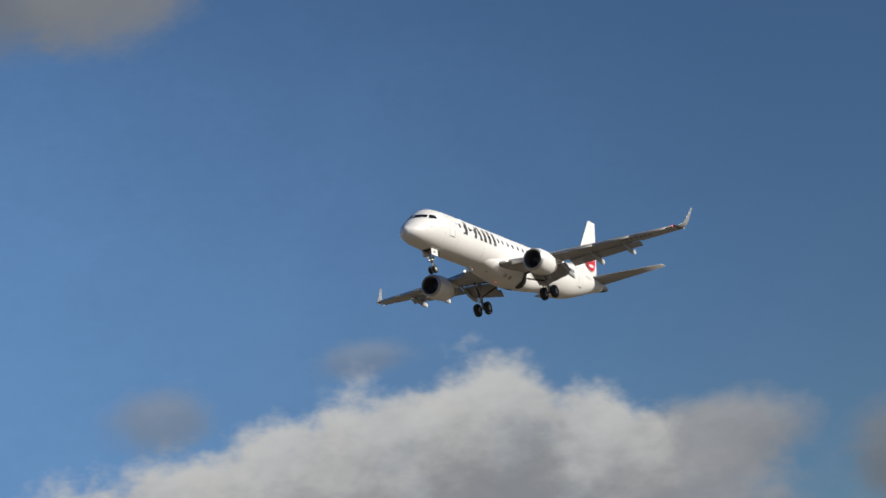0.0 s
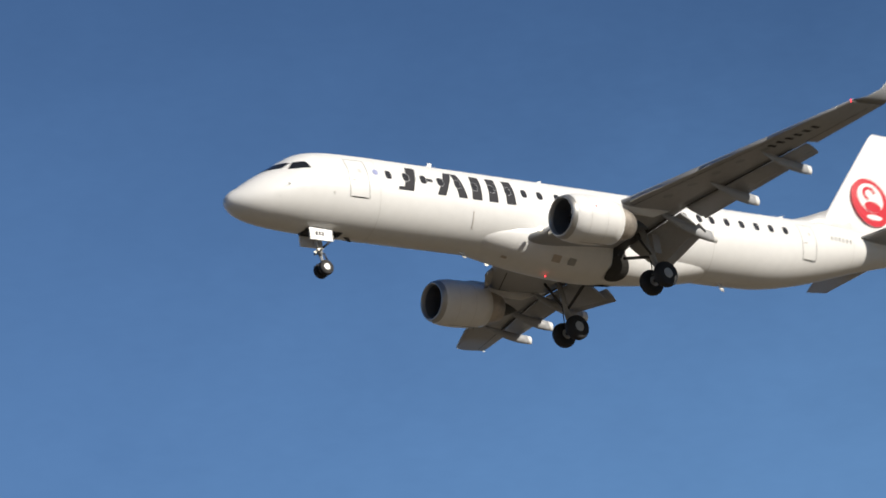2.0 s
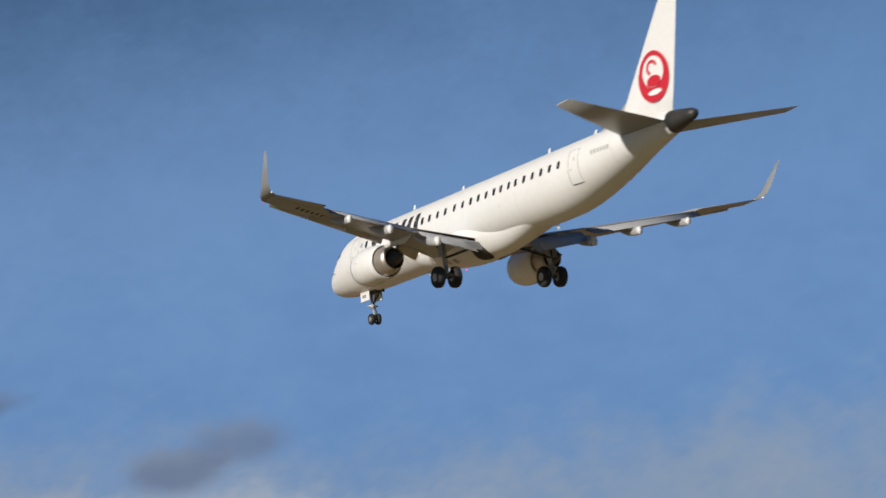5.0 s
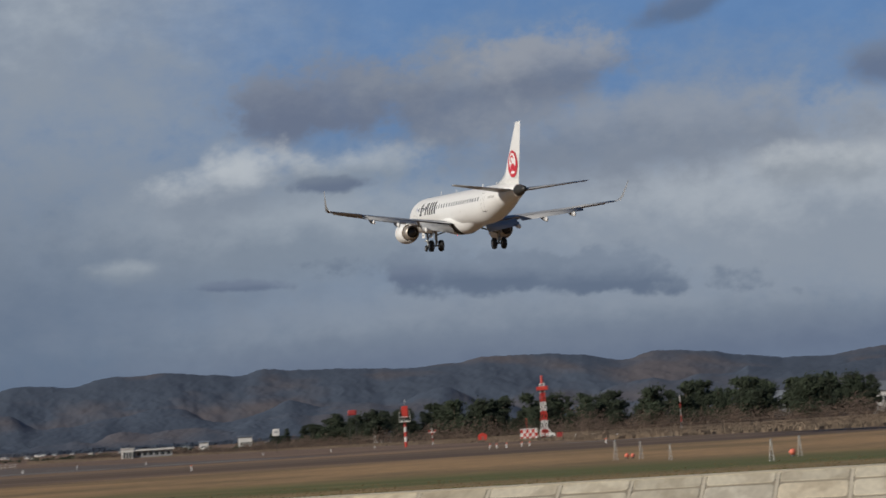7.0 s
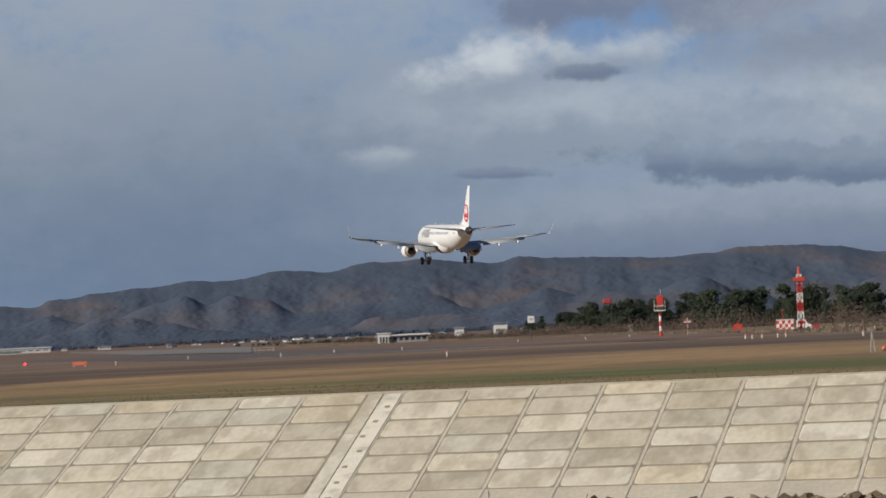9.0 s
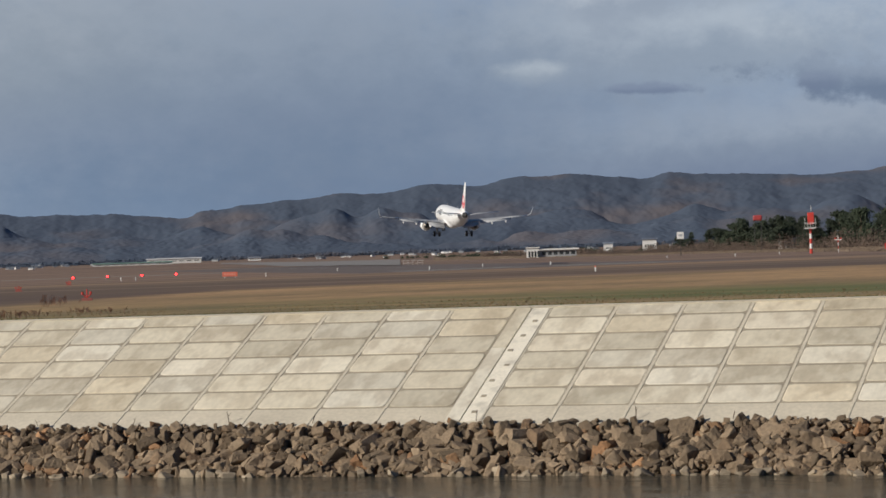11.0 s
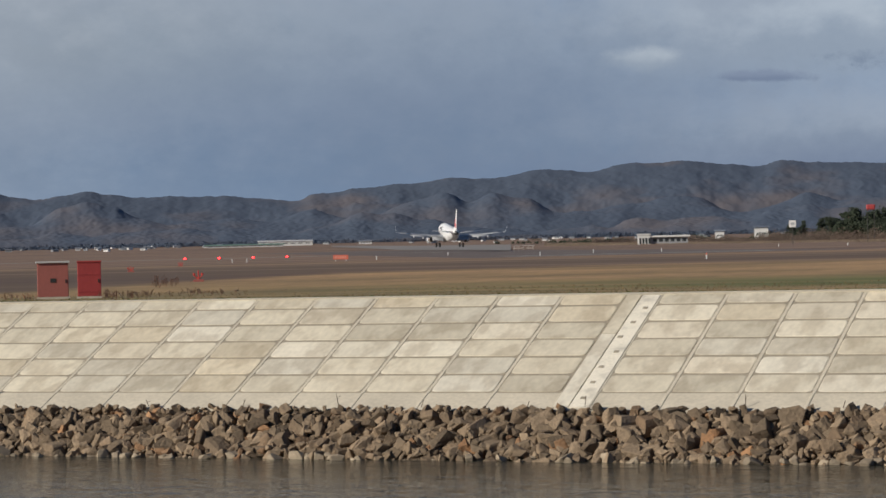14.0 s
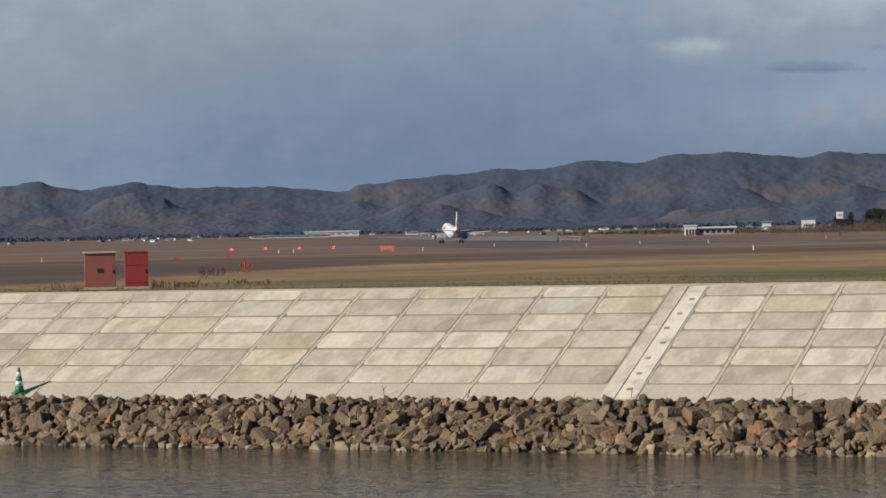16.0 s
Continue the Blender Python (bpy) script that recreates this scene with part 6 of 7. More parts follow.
    for x0, x1, z in ((-3.0, -0.9, 1.2), (-0.5, 1.1, 1.25), (1.4, 3.1, 1.2), (-2.9, 0.2, 0.55), (0.6, 2.9, 0.5)):
        bm = bmesh.new()
        box(bm, x0, x1, -0.12, 0.12, z, z + 0.14, 0.03)
        part("aerial", bm, STAND_GREY, t)
    # slender striped poles
    for b, d, h in ((16.3, 600, 3.5), (21.43, 640, 7.6)):
        t = thing("striped_pole", "slender red and white striped pole in the grass", "pole", at(b, d), "striped poles on the airfield")
        n = 5
        for k in range(n):
            bm = bmesh.new()
            rod(bm, (0, 0, h * k / n - (0.1 if k == 0 else 0)), (0, 0, h * (k + 1) / n), 0.08, 0.08, 8)
            part("band", bm, MAST_RED if k % 2 else MAST_WHITE, t)
        if h < 4:
            bm = bmesh.new()
            box(bm, -0.75, 0.75, -0.06, 0.06, h - 0.9, h - 0.7)
            part("crossbar", bm, MAST_WHITE, t)
            for x in (-0.6, 0.6):
                bm = bmesh.new()
                box(bm, x - 0.16, x + 0.16, -0.15, 0.15, h - 0.7, h - 0.35)
                part("lamp", bm, MAST_RED, t)


def build_light_stands():
    """Frangible approach lights: white splayed stands with a lamp head."""
    first = None
    for b, d, h in ((20.04, 155, 1.2), (20.56, 153, 1.2), (23.22, 120, 1.15), (23.80, 129, 1.15), (21.16, 142, 1.0), (26.8, 104, 1.05), (27.4, 110, 1.05)):
        if first is None:
            first = thing("light_stand", "white splayed approach light stand on the dry grass", "airfield light", at(b, d), "approach light stands on the grass")
            for x in (-0.12, 0.12):
                bm = bmesh.new()
                rod(bm, (x, 0, -0.1), (x * 0.4, 0, 0.85), 0.022, 0.018, 8)
                part("leg", bm, STAND_GREY, first)
            bm = bmesh.new()
            rod(bm, (0, 0.12, -0.1), (0, 0.03, 0.85), 0.022, 0.018, 8)
            part("leg", bm, STAND_GREY, first)
            for z in (0.32, 0.6):
                bm = bmesh.new()
                w = 0.12 - 0.08 * z
                rod(bm, (-w, 0, z), (w, 0, z), 0.014, 0.014, 6)
                part("brace", bm, STAND_GREY, first)
            bm = bmesh.new()
            rod(bm, (0, 0, 0.82), (0, 0, 1.02), 0.045, 0.05, 10)
            part("stem", bm, STAND_GREY, first)
            bm = bmesh.new()
            bmesh.ops.create_uvsphere(bm, u_segments=12, v_segments=8, radius=0.06, matrix=pose(0, 0, 1.07))
            part("lamp_head", bm, WINGLET_GREY, first, "", True)
        else:
            copy_thing(first, at(b, d)).scale = (h / 1.35,) * 3
    for b, d, r in ((23.65, 130, 0.16), (20.27, 159, 0.13), (20.39, 158.5, 0.12)):
        t = thing("orange_marker", "round orange marker lamp beside the light stands", "marker", at(b, d), "orange markers on the grass")
        bm = bmesh.new()
        bmesh.ops.create_uvsphere(bm, u_segments=14, v_segments=8, radius=r, matrix=pose(0, 0, r + 0.06))
        part("dome", bm, SIGN_FACE, t, "", True)
        bm = bmesh.new()
        rod(bm, (0, 0, -0.05), (0, 0, 0.08), r * 0.7, r * 0.6, 10)
        part("base", bm, DARK_METAL, t)
    # red obstruction lights on forked stands
    for b, d, h in ((0.85, 179, 0.72), (-0.53, 279, 0.6), (0.49, 361, 0.6)):
        t = thing("red_obstruction_light", "red obstruction light on a low forked stand in the grass", "airfield light", at(b, d), "red lights in the grass")
        bm = bmesh.new()
        rod(bm, (0, 0, -0.1), (0, 0, h), 0.05, 0.04, 8)
        part("stem", bm, MAST_RED, t)
        for x in (-0.28, 0.24):
            bm = bmesh.new()
            rod(bm, (0, 0, h * 0.25), (x, 0, h * 0.55), 0.035, 0.035, 6)
            rod(bm, (x, 0, h * 0.55), (x, 0, h * 0.78), 0.07, 0.08, 8)
            part("lamp", bm, MAST_RED, t)
        bm = bmesh.new()
        box(bm, -0.34, 0.34, -0.12, 0.12, -0.05, 0.16, 0.02)
        part("foot", bm, ORANGE_BOX, t)
    # small white marker posts along the runway and the shoulder
    for b, d in ((-4.2, 330), (-3.3, 340), (1.55, 420), (1.85, 428), (4.52, 415), (6.0, 520), (7.9, 430), (9.0, 500), (10.4, 470), (11.32, 280), (12.8, 600), (14.2, 560), (15.1, 590), (17.47, 340), (17.61, 336), (17.81, 335), (18.13, 341), (18.29, 337), (19.86, 300), (19.25, 520), (19.6, 530), (20.1, 420)):
        t = thing("marker_post", "short white marker post in the grass", "post", at(b, d), "white marker posts on the airfield")
        bm = bmesh.new()
        box(bm, -0.07, 0.07, -0.04, 0.04, -0.1, 0.42, 0.02)
        part("post", bm, MAST_WHITE, t)
        bm = bmesh.new()
        box(bm, -0.08, 0.08, -0.05, 0.05, 0.42, 0.58, 0.02)
        part("reflector", bm, MAST_WHITE if d > 400 else SIGN_FACE, t)


def build_cone():
    x, y = on_bank(-44.20, 66.30)
    t = thing("traffic_cone", "green and white banded traffic cone below the concrete slope", "traffic cone", pose(x, y, 1.31, 0, 0, 20))
    bm = bmesh.new()
    box(bm, -0.19, 0.19, -0.19, 0.19, -0.02, 0.045, 0.015)
    part("base", bm, CONE_GREEN, t)
    zs = [0.045, 0.22, 0.36, 0.50, 0.62, 0.74]
    for k in range(5):
        bm = bmesh.new()
        r0, r1 = 0.15 - 0.115 * zs[k] / 0.74, 0.15 - 0.115 * zs[k + 1] / 0.74
        rod(bm, (0, 0, zs[k]), (0, 0, zs[k + 1]), r0, r1, 20)
        part("band", bm, CONE_WHITE if k % 2 else CONE_GREEN, t, "", True)


def facade_windows(parent, x0, x1, n, y, z0, z1):
    step = (x1 - x0) / n
    for k in range(n):
        bm = bmesh.new()
        box(bm, x0 + step * (k + 0.18), x0 + step * (k + 0.82), y - 0.05, y, z0, z1)
        part("window", bm, PANE, parent)


def build_buildings():
    # low field building with a white portal and a grey flat roof
    t = thing("field_building", "low airfield building with a white portal and a grey flat roof", "building", at(10.41, 1280, FIELD))
    t.scale = (1.46, 1.5, 1.32)
    bm = bmesh.new()
    box(bm, -7.6, -3.6, -1, 8, 0, 3.4, 0.05)
    part("portal", bm, WALL_WHITE, t)
    for k in range(4):
        bm = bmesh.new()
        box(bm, -7.0 + 0.95 * k, -6.4 + 0.95 * k, -1.06, -1.0, 0.3, 2.3)
        part("window", bm, PANE, t)
    bm = bmesh.new()
    box(bm, -3.6, 8.2, 0, 8, -0.2, 2.5)
    part("wall", bm, WALL_GREY, t)
    bm = bmesh.new()
    box(bm, -3.7, 9.0, -0.8, 8.6, 2.5, 3.1, 0.06)
    part("roof", bm, WALL_WHITE, t)
    bm = bmesh.new()
    box(bm, -7.9, -3.4, -1.3, 8.3, 3.4, 3.75, 0.05)
    part("portal_roof", bm, WALL_WHITE, t)
    facade_windows(t, -3.0, 8.0, 6, 0, 0.9, 2.0)
    # long hangars and terminal beyond the runway
    for b, d, w, h, roof, label in ((1.8, 2060, 58, 1.5, ROOF_GREEN, "long low airport building with a green roof"), (2.65, 2150, 42, 3.6, MAST_WHITE, "long white airport building beyond the runway"), (4.3, 2150, 10, 2.2, WALL_WHITE, "white airport shed beyond the runway"),
                                   (15.28, 1085, 7.6, 4.3, MAST_WHITE, "long white shed before the pines"), (12.45, 1400, 7.0, 6.6, WALL_WHITE, "white shed before the trees"), (11.6, 1500, 5, 5.0, WALL_WHITE, "small white shed before the pines")):
        t = thing("airport_building", label, "building", at(b, d), "airport buildings")
        bm = bmesh.new()
        box(bm, -w / 2, w / 2, 0, 12, -0.2, h)
        part("wall", bm, WALL_WHITE, t)
        bm = bmesh.new()
        rings(bm, [[(x, -0.6, h), (x, 12.6, h), (x, 6, h + 0.8)] for x in (-w / 2 - 0.6, w / 2 + 0.6)])
        part("roof", bm, roof if roof != WALL_WHITE else ROOF_GREY, t)
        facade_windows(t, -w / 2 + 1, w / 2 - 1, max(4, int(w / 6)), 0, h * 0.45, h * 0.62)
    # white box sign on a post above the trees
    t = thing("box_sign", "white square box sign on a post", "sign", at(13.09, 760, FIELD))
    bm = bmesh.new()
    box(bm, -0.95, 0.95, -0.3, 0.3, 4.6, 6.5, 0.06)
    part("box", bm, WALL_WHITE, t)
    bm = bmesh.new()
    box(bm, -0.5, 0.5, -0.33, -0.3, 5.3, 5.9)
    part("panel", bm, WALL_GREY, t)
    bm = bmesh.new()
    rod(bm, (0, 0, -0.1), (0, 0, 4.7), 0.10)
    part("post", bm, DARK_METAL, t)
    # scattered town houses
    rng = random.Random(21)
    shapes = []
    for k in range(4):
        w, l, h = rng.uniform(6, 8), rng.uniform(7, 11), rng.uniform(3.2, 4.5)
        t = thing("town_house", "small pale house with a grey pitched roof in the distant town", "house", at(-3 + 1.4 * k, 2150), "houses of the distant town")
        bm = bmesh.new()
        box(bm, -l / 2, l / 2, -w / 2, w / 2, -0.2, h)
        part("wall", bm, MAST_WHITE if k in (1, 3) else WALL_GREY, t)
        bm = bmesh.new()
        rings(bm, [[(x, -w / 2 - 0.5, h - 0.1), (x, w / 2 + 0.5, h - 0.1), (x, 0, h + 1.7)] for x in (-l / 2 - 0.5, l / 2 + 0.5)])
        part("roof", bm, ROOF_GREY, t)
        facade_windows(t, -l / 2 + 0.6, l / 2 - 0.6, 4, -w / 2, h * 0.5, h * 0.75)
        t.scale = (0.5, 0.5, 0.42)
        shapes.append(t)
    for k in range(80):
        b = rng.choice((rng.gauss(-0.5, 1.2), rng.gauss(7, 1.5), rng.uniform(-6, 27)))
        d = rng.uniform(1850, 2500)
        s = rng.uniform(0.25, 0.45)
        copy_thing(rng.choice(shapes), at(b, d) @ pose(0, 0, 0, 0, 0, rng.uniform(-40, 40))).scale = (s * 1.2, s, s * 0.75)
    # houses stretched upward so that, from the camera, they show over the pines
    for b, dist, s in ((24.3, 980, 1.9), (24.8, 985, 2.1), (25.6, 980, 1.9), (23.4, 980, 1.8)):
        copy_thing(rng.choice(shapes), at(b, dist, FIELD) @ pose(0, 0, 0, 0, 0, rng.uniform(-30, 30))).scale = (0.9, 0.9, s)


def pine(rng, height, spread):
    """A coastal pine: bent tapered trunk, limbs, ragged plates of needle clumps with gaps."""
    t = new("pine_tree")
    bm = bmesh.new()
    lean = Vector((rng.uniform(-0.10, 0.10), rng.uniform(-0.05, 0.05), 1))
    pts = [Vector((0, 0, -0.2))]
    for k in range(1, 6):
        pts.append(Vector((lean.x * height * k / 5 + rng.uniform(-0.12, 0.12), lean.y * height * k / 5, height * k / 5 * 0.95)))
    for k in range(5):
        rod(bm, pts[k], pts[k + 1], 0.22 * (1 - k / 6), 0.22 * (1 - (k + 1) / 6), 7)
    crowns = []
    for k in range(rng.randint(15, 20)):
        z = height * rng.uniform(0.20, 0.95)
        a = rng.uniform(0, math.tau)
        reach = spread * (1.08 - 0.65 * (z / height)) * rng.uniform(0.5, 1.0)
        base = Vector((lean.x * z, lean.y * z, z))
        tip = base + Vector((math.cos(a) * reach, math.sin(a) * reach, rng.uniform(0.0, 0.6)))
        rod(bm, base, tip, 0.07, 0.03, 5)
        crowns.append((tip, reach * 0.5 + 0.35))
        crowns.append((base.lerp(tip, 0.55), reach * 0.45 + 0.3))
    crowns.append((pts[-1], spread * 0.3))
    part("trunk", bm, BARK, t)
    verts, faces = [], []
    for c, r in crowns:
        for _ in range(int(22 + 18 * r)):
            v = Vector((rng.gauss(0, 0.5), rng.gauss(0, 0.5), rng.gauss(0, 0.27))) * r * 1.1 + c
            clump(rng, verts, faces, v, rng.uniform(0.12, 0.32))
    me = bpy.data.meshes.new("crown")
    me.from_pydata(verts, [], faces)
    me.materials.append(NEEDLES)
    ob = new("crown", me)
    ob.parent = t
    return tagged(t, "dark green wind-shaped pine with a ragged crown", "tree", "pines beyond the airfield")


def clump(rng, verts, faces, v, s):
    """A small four-sided tuft of needles or twigs."""
    q = Euler((rng.uniform(0, 6.3), rng.uniform(0, 6.3), rng.uniform(0, 6.3))).to_matrix()
    k0 = len(verts)
    for p in ((1, 0, -0.3), (-0.5, 0.86, -0.3), (-0.5, -0.86, -0.3), (0, 0, 0.7)):
        verts.append(tuple(v + q @ (Vector(p) * s * rng.uniform(0.7, 1.3))))
    faces += [(k0, k0 + 1, k0 + 2), (k0, k0 + 1, k0 + 3), (k0 + 1, k0 + 2, k0 + 3), (k0 + 2, k0, k0 + 3)]


# front edge of the reeds and of the woods: bearing, distance
REED_EDGE = [(5.0, 1450), (10.5, 1250), (12.7, 1050), (15.5, 740), (17.5, 530), (19.6, 385), (24.0, 310), (36.0, 270)]
WOOD_EDGE = [(5.0, 1600), (10.5, 1480), (12.7, 1260), (15.5, 1040), (19.6, 880), (24.0, 800), (36.0, 740)]
# how high the woods stand against the sky, in degrees
WOOD_TOP = [(5.0, 0.06), (9.0, 0.10), (12.0, 0.20), (13.3, 0.36), (14.7, 0.50), (15.5, 0.54), (17.0, 0.68), (22.0, 0.74), (36.0, 0.80)]


def shrubs(name, mat, label, rng, n, b0, b1, shy, deep, low, high, tufts):
    """Rounded thickets of many small tufts along the edge of the woods."""
    verts, faces = [], []
    for _ in range(n):
        b = rng.uniform(b0, b1)
        d = lerp_table(WOOD_EDGE, b)[0] + rng.uniform(shy, deep)
        x, y = spot(b, d)
        h = (2.0 + d * math.tan(radians(lerp_table(WOOD_TOP, b)[0]))) * rng.uniform(low, high) * (0.75 + 0.6 * noise.noise((b * 1.6, d * 0.008, 4)))
        h = max(0.8, h)
        r = h * rng.uniform(0.55, 1.0)
        for _ in range(tufts):
            a, u, w = rng.uniform(0, math.tau), rng.random() ** 0.5, rng.random() ** 0.7
            v = Vector((x + r * u * math.cos(a), y + r * u * math.sin(a), ground_z(x, y) + h * w * math.sqrt(max(0.05, 1 - u * u))))
            clump(rng, verts, faces, v, rng.uniform(0.10, 0.20) * (0.6 + 0.14 * h) * (d / 900))
    me = bpy.data.meshes.new(name)
    me.from_pydata(verts, [], faces)
    me.materials.append(mat)
    tagged(new(name, me), label, "vegetation", kind="stuff")


def build_woods():
    rng = random.Random(33)
    kinds = [pine(rng, h, s) for h, s in ((8.5, 3.2), (7.0, 3.4), (9.6, 2.6), (6.0, 3.0), (8.0, 4.0))]
    tall = (8.5, 7.0, 9.6, 6.0, 8.0)

    def stand(b):
        d = lerp_table(WOOD_EDGE, b)[0] + rng.uniform(10, 130)
        h = 2.0 + d * math.tan(radians(lerp_table(WOOD_TOP, b)[0])) * rng.choice((0.45, 0.55, 0.65, 0.8, 0.9, 1.0))
        return d, h
    for k, t in enumerate(kinds):
        b = 15 + 2.3 * k
        d, h = stand(b)
        t.matrix_basis = at(b, d)
        t.scale = (h / tall[k],) * 3
    for _ in range(300):
        b = rng.uniform(13.0, 34)
        if noise.noise((b * 1.3, 7.0, 1.0)) < -0.28:
            continue
        d, h = stand(b)
        k = rng.randrange(5)
        size = h / tall[k]
        copy_thing(kinds[k], at(b, d) @ pose(0, 0, 0, 0, 0, rng.uniform(0, 360))).scale = (size * 0.8, size * 0.8, size)
    for b in (14.2, 14.45, 14.75, 15.0, 15.2):
        d = lerp_table(WOOD_EDGE, b)[0] + 20
        size = (2.0 + d * math.tan(radians(rng.uniform(0.46, 0.57)))) / 7.0
        copy_thing(kinds[1], at(b, d) @ pose(0, 0, 0, 0, 0, rng.uniform(0, 360))).scale = (size, size, size)
    shrubs("scrub", SCRUB, "mauve-brown leafless thickets before the pines", rng, 1100, 9.0, 34, -10, 50, 0.34, 0.72, 75)
    shrubs("evergreen_shrubs", EVERGREEN, "dark evergreen shrubs among the thickets", rng, 420, 7.0, 34, 40, 140, 0.35, 0.8, 75)
    # pale dry reeds before the woods: thin upright blades
    verts, faces = [], []
    for _ in range(85000):
        b = rng.uniform(8.0, 34)
        d0, d1 = lerp_table(REED_EDGE, b)[0], lerp_table(WOOD_EDGE, b)[0] + 30
        d = d0 + (d1 - d0) * rng.random() ** 1.3
        x, y = spot(b, d)
        z, h, w, a = ground_z(x, y), rng.uniform(0.12, 0.65), rng.uniform(0.10, 0.25), rng.uniform(-0.6, 0.6)
        k0 = len(verts)
        verts += [(x - w * math.cos(a), y + w * math.sin(a), z - 0.1), (x + w * math.cos(a), y - w * math.sin(a), z - 0.1), (x + rng.uniform(-0.25, 0.25), y, z + h)]
        faces.append((k0, k0 + 1, k0 + 2))
    me = bpy.data.meshes.new("dry_reeds")
    me.from_pydata(verts, [], faces)
    me.materials.append(REED)
    tagged(new("dry_reeds", me), "pale dry reeds at the edge of the airfield", "vegetation", kind="stuff")
    # the dark belt at the foot of the hills
    verts, faces = [], []
    for _ in range(5200):
        b, d = rng.uniform(-13, 34), rng.uniform(2450, 2700)
        x, y = spot(b, d)
        h = rng.uniform(1.5, 4.5) * (0.7 + 0.8 * abs(noise.noise((b * 1.1, d * 0.01, 4))))
        for _ in range(8):
            clump(rng, verts, faces, Vector((x + rng.uniform(-3, 3), y, ground_z(x, y) + h * rng.uniform(0, 0.9))), rng.uniform(0.7, 1.5))
    me = bpy.data.meshes.new("far_woods")
    me.from_pydata(verts, [], faces)
    # haze-tinted colour, as on the hills
    me.materials.append(HILL_WOOD_HAZE)
    tagged(new("far_woods", me), "dark belt of distant woods", "vegetation", kind="stuff")


def build_grasses():
    """Tufts along the crest: green turf edge, and taller brown weeds by the cabinets."""
    rng = random.Random(44)
    for name, mat, label, n, x0, x1, y0, y1, h0, h1 in (("crest_grass", GRASS_BLADE, "short green grass along the concrete crest", 5200, -62, 20, 72.7, 79, 0.02, 0.06), ("turf_tufts", WEED, "short dry grass tufts on the field", 7000, -80, 30, 74, 120, 0.02, 0.06),
                                                        ("weeds_low", GRASS_BLADE, "green weeds at the foot of the cabinets", 200, -72, -50, 73.0, 88, 0.03, 0.10)):
        verts, faces = [], []
        for _ in range(n):
            u, v = rng.uniform(x0, x1), rng.uniform(y0, y1)
            x, y = on_bank(u, v)
            z = 3.5 + 0.5 * max(0.0, min(1.0, (112 - v) / 38.0))
            h = rng.uniform(h0, h1)
            for _ in range(5):
                a = rng.uniform(0, math.tau)
                r = h * rng.uniform(0.15, 0.7)
                w = (0.012 + 0.05 * h) * (1 if v < 110 else 2.0)
                p, q = Vector((x, y, z - 0.06)), Vector((x + r * math.cos(a), y + r * math.sin(a), z + h * rng.uniform(0.6, 1.1)))
                side = Vector((math.sin(a), -math.cos(a), 0)) * w
                k0 = len(verts)
                verts += [tuple(p - side), tuple(p + side), tuple(p.lerp(q, 0.6) + side * 0.8), tuple(q), tuple(p.lerp(q, 0.6) - side * 0.8)]
                faces.append((k0, k0 + 1, k0 + 2, k0 + 3, k0 + 4))
        me = bpy.data.meshes.new(name)
        me.from_pydata(verts, [], faces)
        me.materials.append(mat)
        tagged(new(name, me), label, "grass", kind="stuff")


def build_weeds():
    """Russet weeds in loose stands beside the cabinets and out on the field: thin leaning stalks with side twigs."""
    rng = random.Random(57)
    verts, faces = [], []
    for b, d, high, n, wide in ((-0.98, 100, 0.34, 16, 0.16), (-0.62, 104, 0.26, 12, 0.25), (-0.15, 112, 0.22, 12, 0.35), (0.08, 158, 0.62, 20, 0.22), (0.34, 166, 0.42, 16, 0.3), (0.75, 125, 0.26, 14, 0.35), (1.15, 118, 0.20, 10, 0.3), (-2.75, 104, 0.22, 10, 0.3)):
        for _ in range(n):
            x, y = spot(b + rng.gauss(0, wide * 0.6), d + rng.uniform(-5, 5))
            foot = Vector((x, y, ground_z(x, y) - 0.05))
            top = foot + Vector((rng.gauss(0, 0.12), rng.gauss(0, 0.08), 0.05 + high * rng.uniform(0.35, 1.1)))
            stalks = [(foot, top, 0.010)] + [(foot.lerp(top, k), foot.lerp(top, k) + Vector((rng.uniform(-0.12, 0.12), rng.uniform(-0.05, 0.05), rng.uniform(0.04, 0.16))), 0.008) for k in (0.45, 0.6, 0.72, 0.85)]
            for p, q, w in stalks:
                k0 = len(verts)
                verts += [(p.x - w, p.y, p.z), (p.x + w, p.y, p.z), (q.x + w, q.y + 0.01, q.z), (q.x - w, q.y - 0.01, q.z)]
                faces.append((k0, k0 + 1, k0 + 2, k0 + 3))
    me = bpy.data.meshes.new("weeds")
    me.from_pydata(verts, [], faces)
    me.materials.append(RUSSET_WEED)
    tagged(new("weeds", me), "russet dry weeds in loose stands on the grass", "weeds", kind="stuff")


def build_fence():
    """A pale rail fence beyond the runway's end."""
    t = thing("field_fence", "pale post and rail fence beyond the grass", "fence")
    p0, p1 = Vector((*spot(19.5, 470), FIELD)), Vector((*spot(30, 560), FIELD))
    n = 34
    post = bpy.data.meshes.new("post")
    bm = bmesh.new()
    box(bm, -0.09, 0.09, -0.09, 0.09, -0.1, 1.5, 0.015)
    bm.to_mesh(post)
    bm.free()
    post.materials.append(REED)
    for k in range(n + 1):
        share("post", post, t, Matrix.Translation(p0.lerp(p1, k / n)))
    for z in (0.5, 0.95, 1.38):
        bm = bmesh.new()
        rod(bm, p0 + Vector((0, 0, z)), p1 + Vector((0, 0, z)), 0.05, 0.05, 6)
        part("rail", bm, REED, t)


build_cabinets()
build_papi()
build_sign()
build_masts()
build_light_stands()
build_cone()
build_buildings()
build_woods()
build_grasses()
build_weeds()
build_fence()


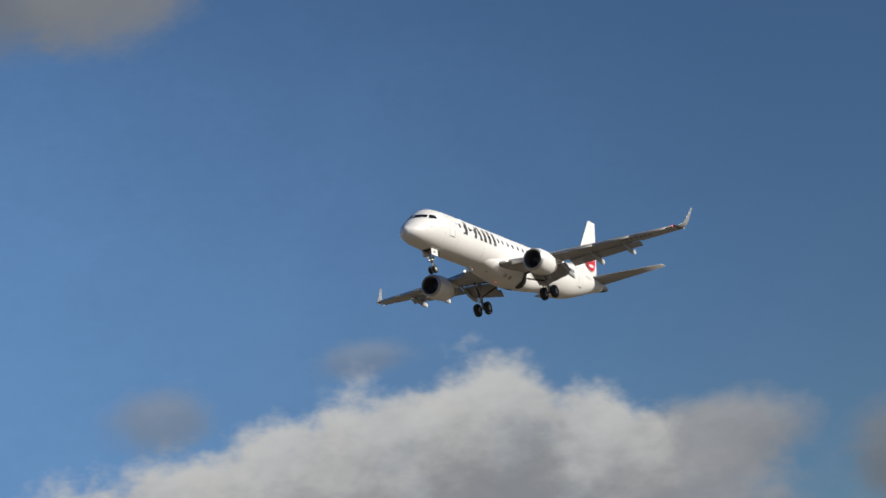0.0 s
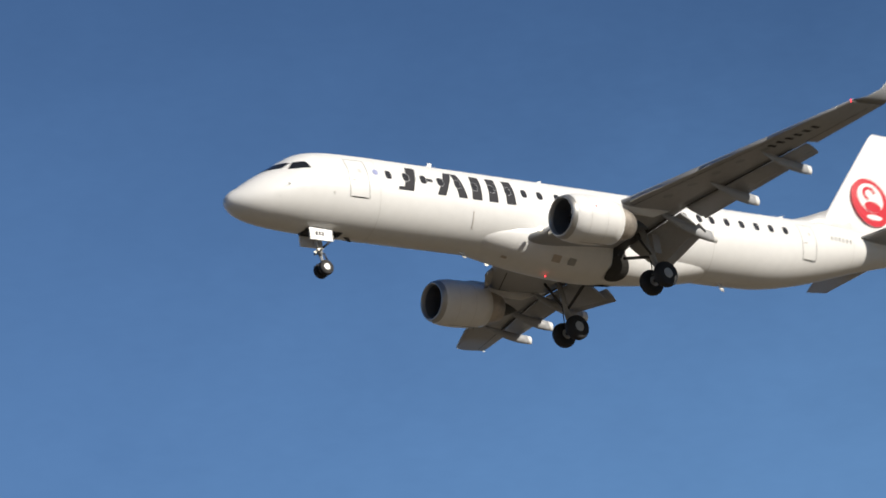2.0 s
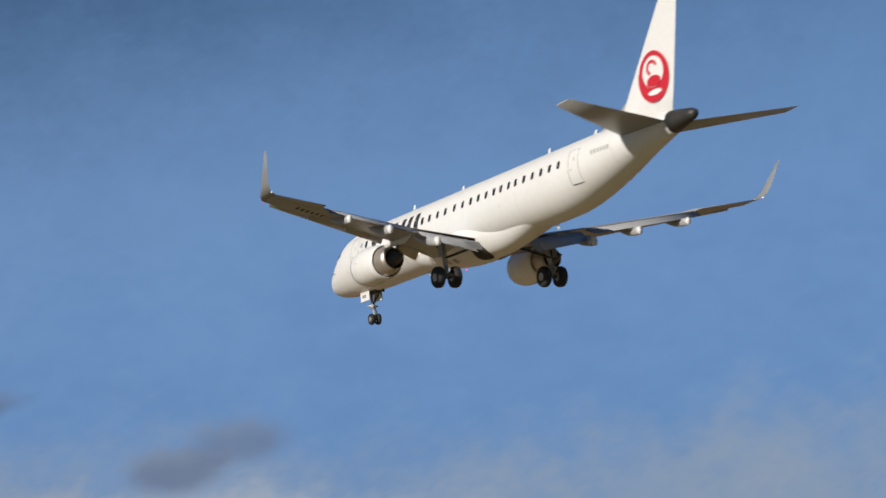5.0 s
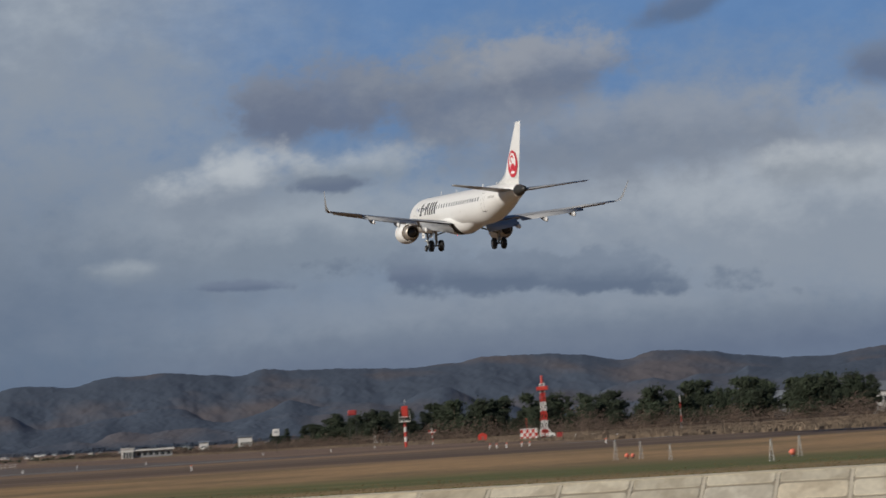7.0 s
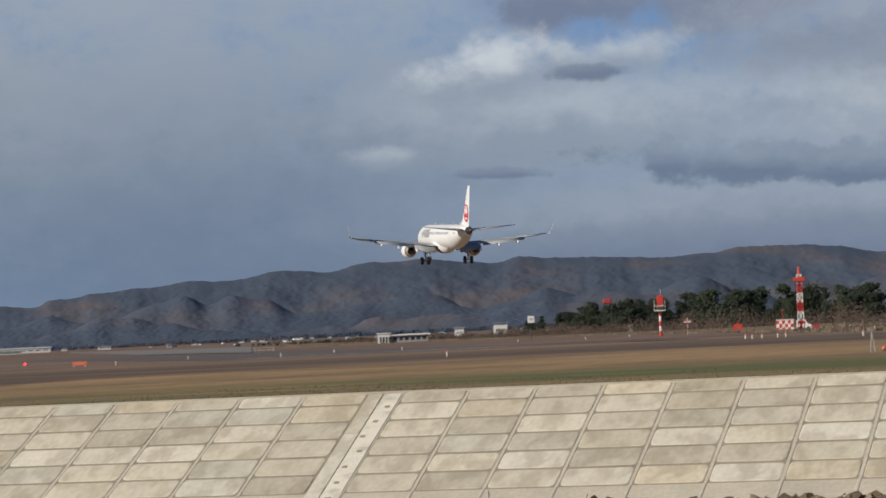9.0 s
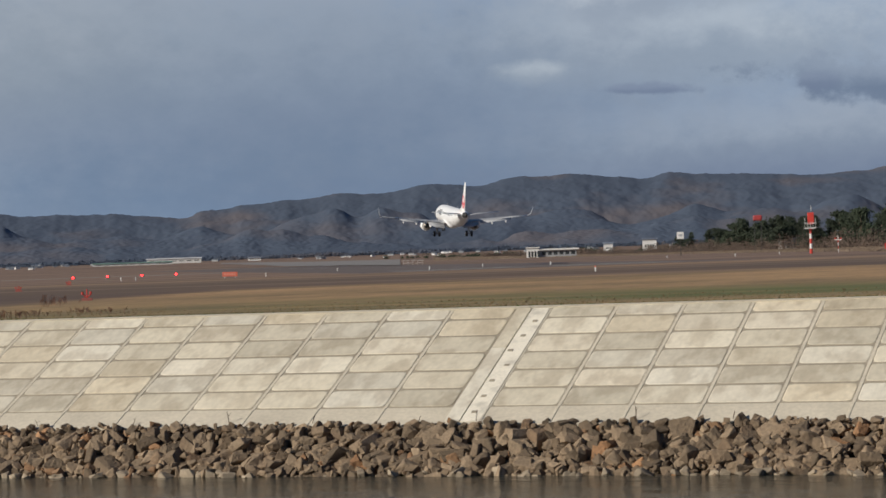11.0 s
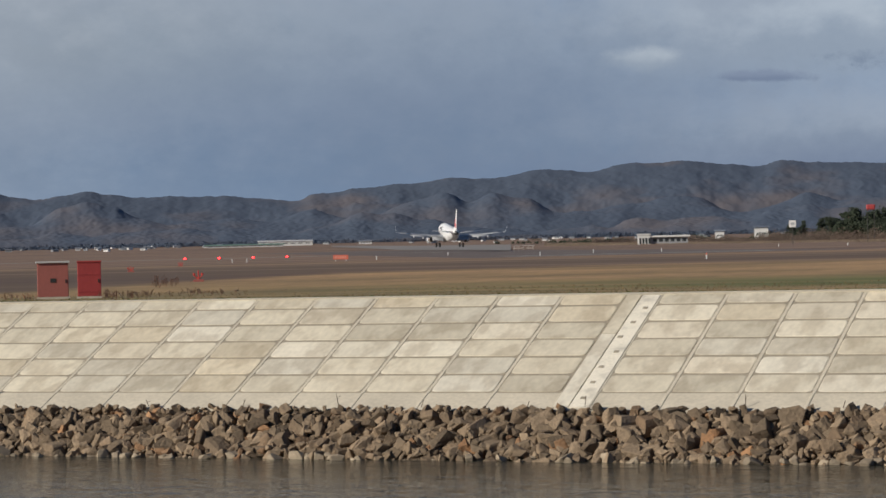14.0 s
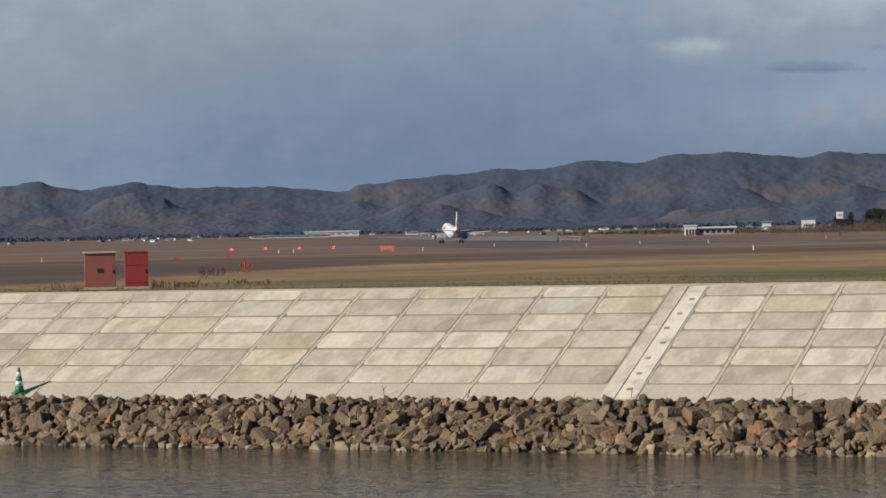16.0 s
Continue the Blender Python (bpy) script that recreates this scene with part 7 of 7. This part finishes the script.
# ---- what moves ----
def motions():
    rows = [
        (0, 75.01, -186.69, 50.61, -4.952, 3.646, 0.239),
        (0.5, 75.14, -155.05, 49.10, -5.106, 3.677, -0.067),
        (1, 75.27, -123.42, 47.52, -5.223, 3.676, -0.323),
        (1.5, 75.35, -91.84, 45.88, -5.277, 3.636, -0.487),
        (2, 75.37, -60.26, 44.19, -5.252, 3.566, -0.512),
        (2.5, 75.36, -28.66, 42.43, -5.227, 3.422, -0.657),
        (3, 75.33, 2.90, 40.65, -5.121, 3.170, -0.812),
        (3.5, 75.25, 34.46, 38.93, -4.917, 2.835, -0.560),
        (4, 75.16, 66.10, 37.28, -4.622, 2.481, 0.036),
        (4.5, 75.13, 97.96, 35.59, -4.071, 2.307, 0.391),
        (5, 75.18, 130.04, 33.85, -3.332, 2.305, 0.457),
        (5.5, 75.28, 162.28, 32.09, -2.550, 2.401, 0.357),
        (6, 75.39, 194.63, 30.32, -1.873, 2.519, 0.213),
        (6.5, 75.50, 227.07, 28.55, -1.438, 2.590, 0.139),
        (7, 75.62, 259.59, 26.79, -1.201, 2.644, 0.082),
        (7.5, 75.71, 292.22, 25.08, -1.063, 2.602, 0.231),
        (8, 75.77, 324.96, 23.39, -1.013, 2.540, 0.462),
        (8.5, 75.76, 357.81, 21.68, -1.048, 2.530, 0.655),
        (9, 75.70, 390.75, 19.98, -1.121, 2.582, 0.812),
        (9.5, 75.58, 423.78, 18.32, -1.190, 2.709, 0.935),
        (10, 75.43, 456.87, 16.75, -1.231, 2.880, 1.042),
        (10.5, 75.30, 489.99, 15.31, -1.213, 3.081, 1.166),
        (11, 75.17, 523.16, 13.98, -1.132, 3.324, 1.322),
        (11.5, 75.05, 556.37, 12.80, -1.012, 3.563, 1.456),
        (12, 74.95, 589.59, 11.82, -0.881, 3.752, 1.516),
        (12.5, 74.87, 622.83, 11.08, -0.764, 3.845, 1.448),
        (13, 74.82, 656.08, 10.56, -0.654, 3.851, 1.261),
        (13.5, 74.78, 689.35, 10.18, -0.539, 3.817, 1.035),
        (14, 74.78, 722.62, 9.87, -0.414, 3.775, 0.834),
        (14.5, 74.80, 755.90, 9.53, -0.272, 3.758, 0.721),
        (15, 74.86, 789.18, 9.18, -0.119, 3.758, 0.671),
        (15.5, 74.93, 822.47, 8.83, 0.041, 3.769, 0.662),
        (16, 75.01, 855.75, 8.47, 0.204, 3.785, 0.674),
    ]
    walk(airliner, [(t, pose(x, y, z, 0, 0, yaw) @ pose(0, 0, 0, pitch) @ pose(0, 0, 0, 0, roll)) for t, x, y, z, yaw, pitch, roll in rows])


motions()
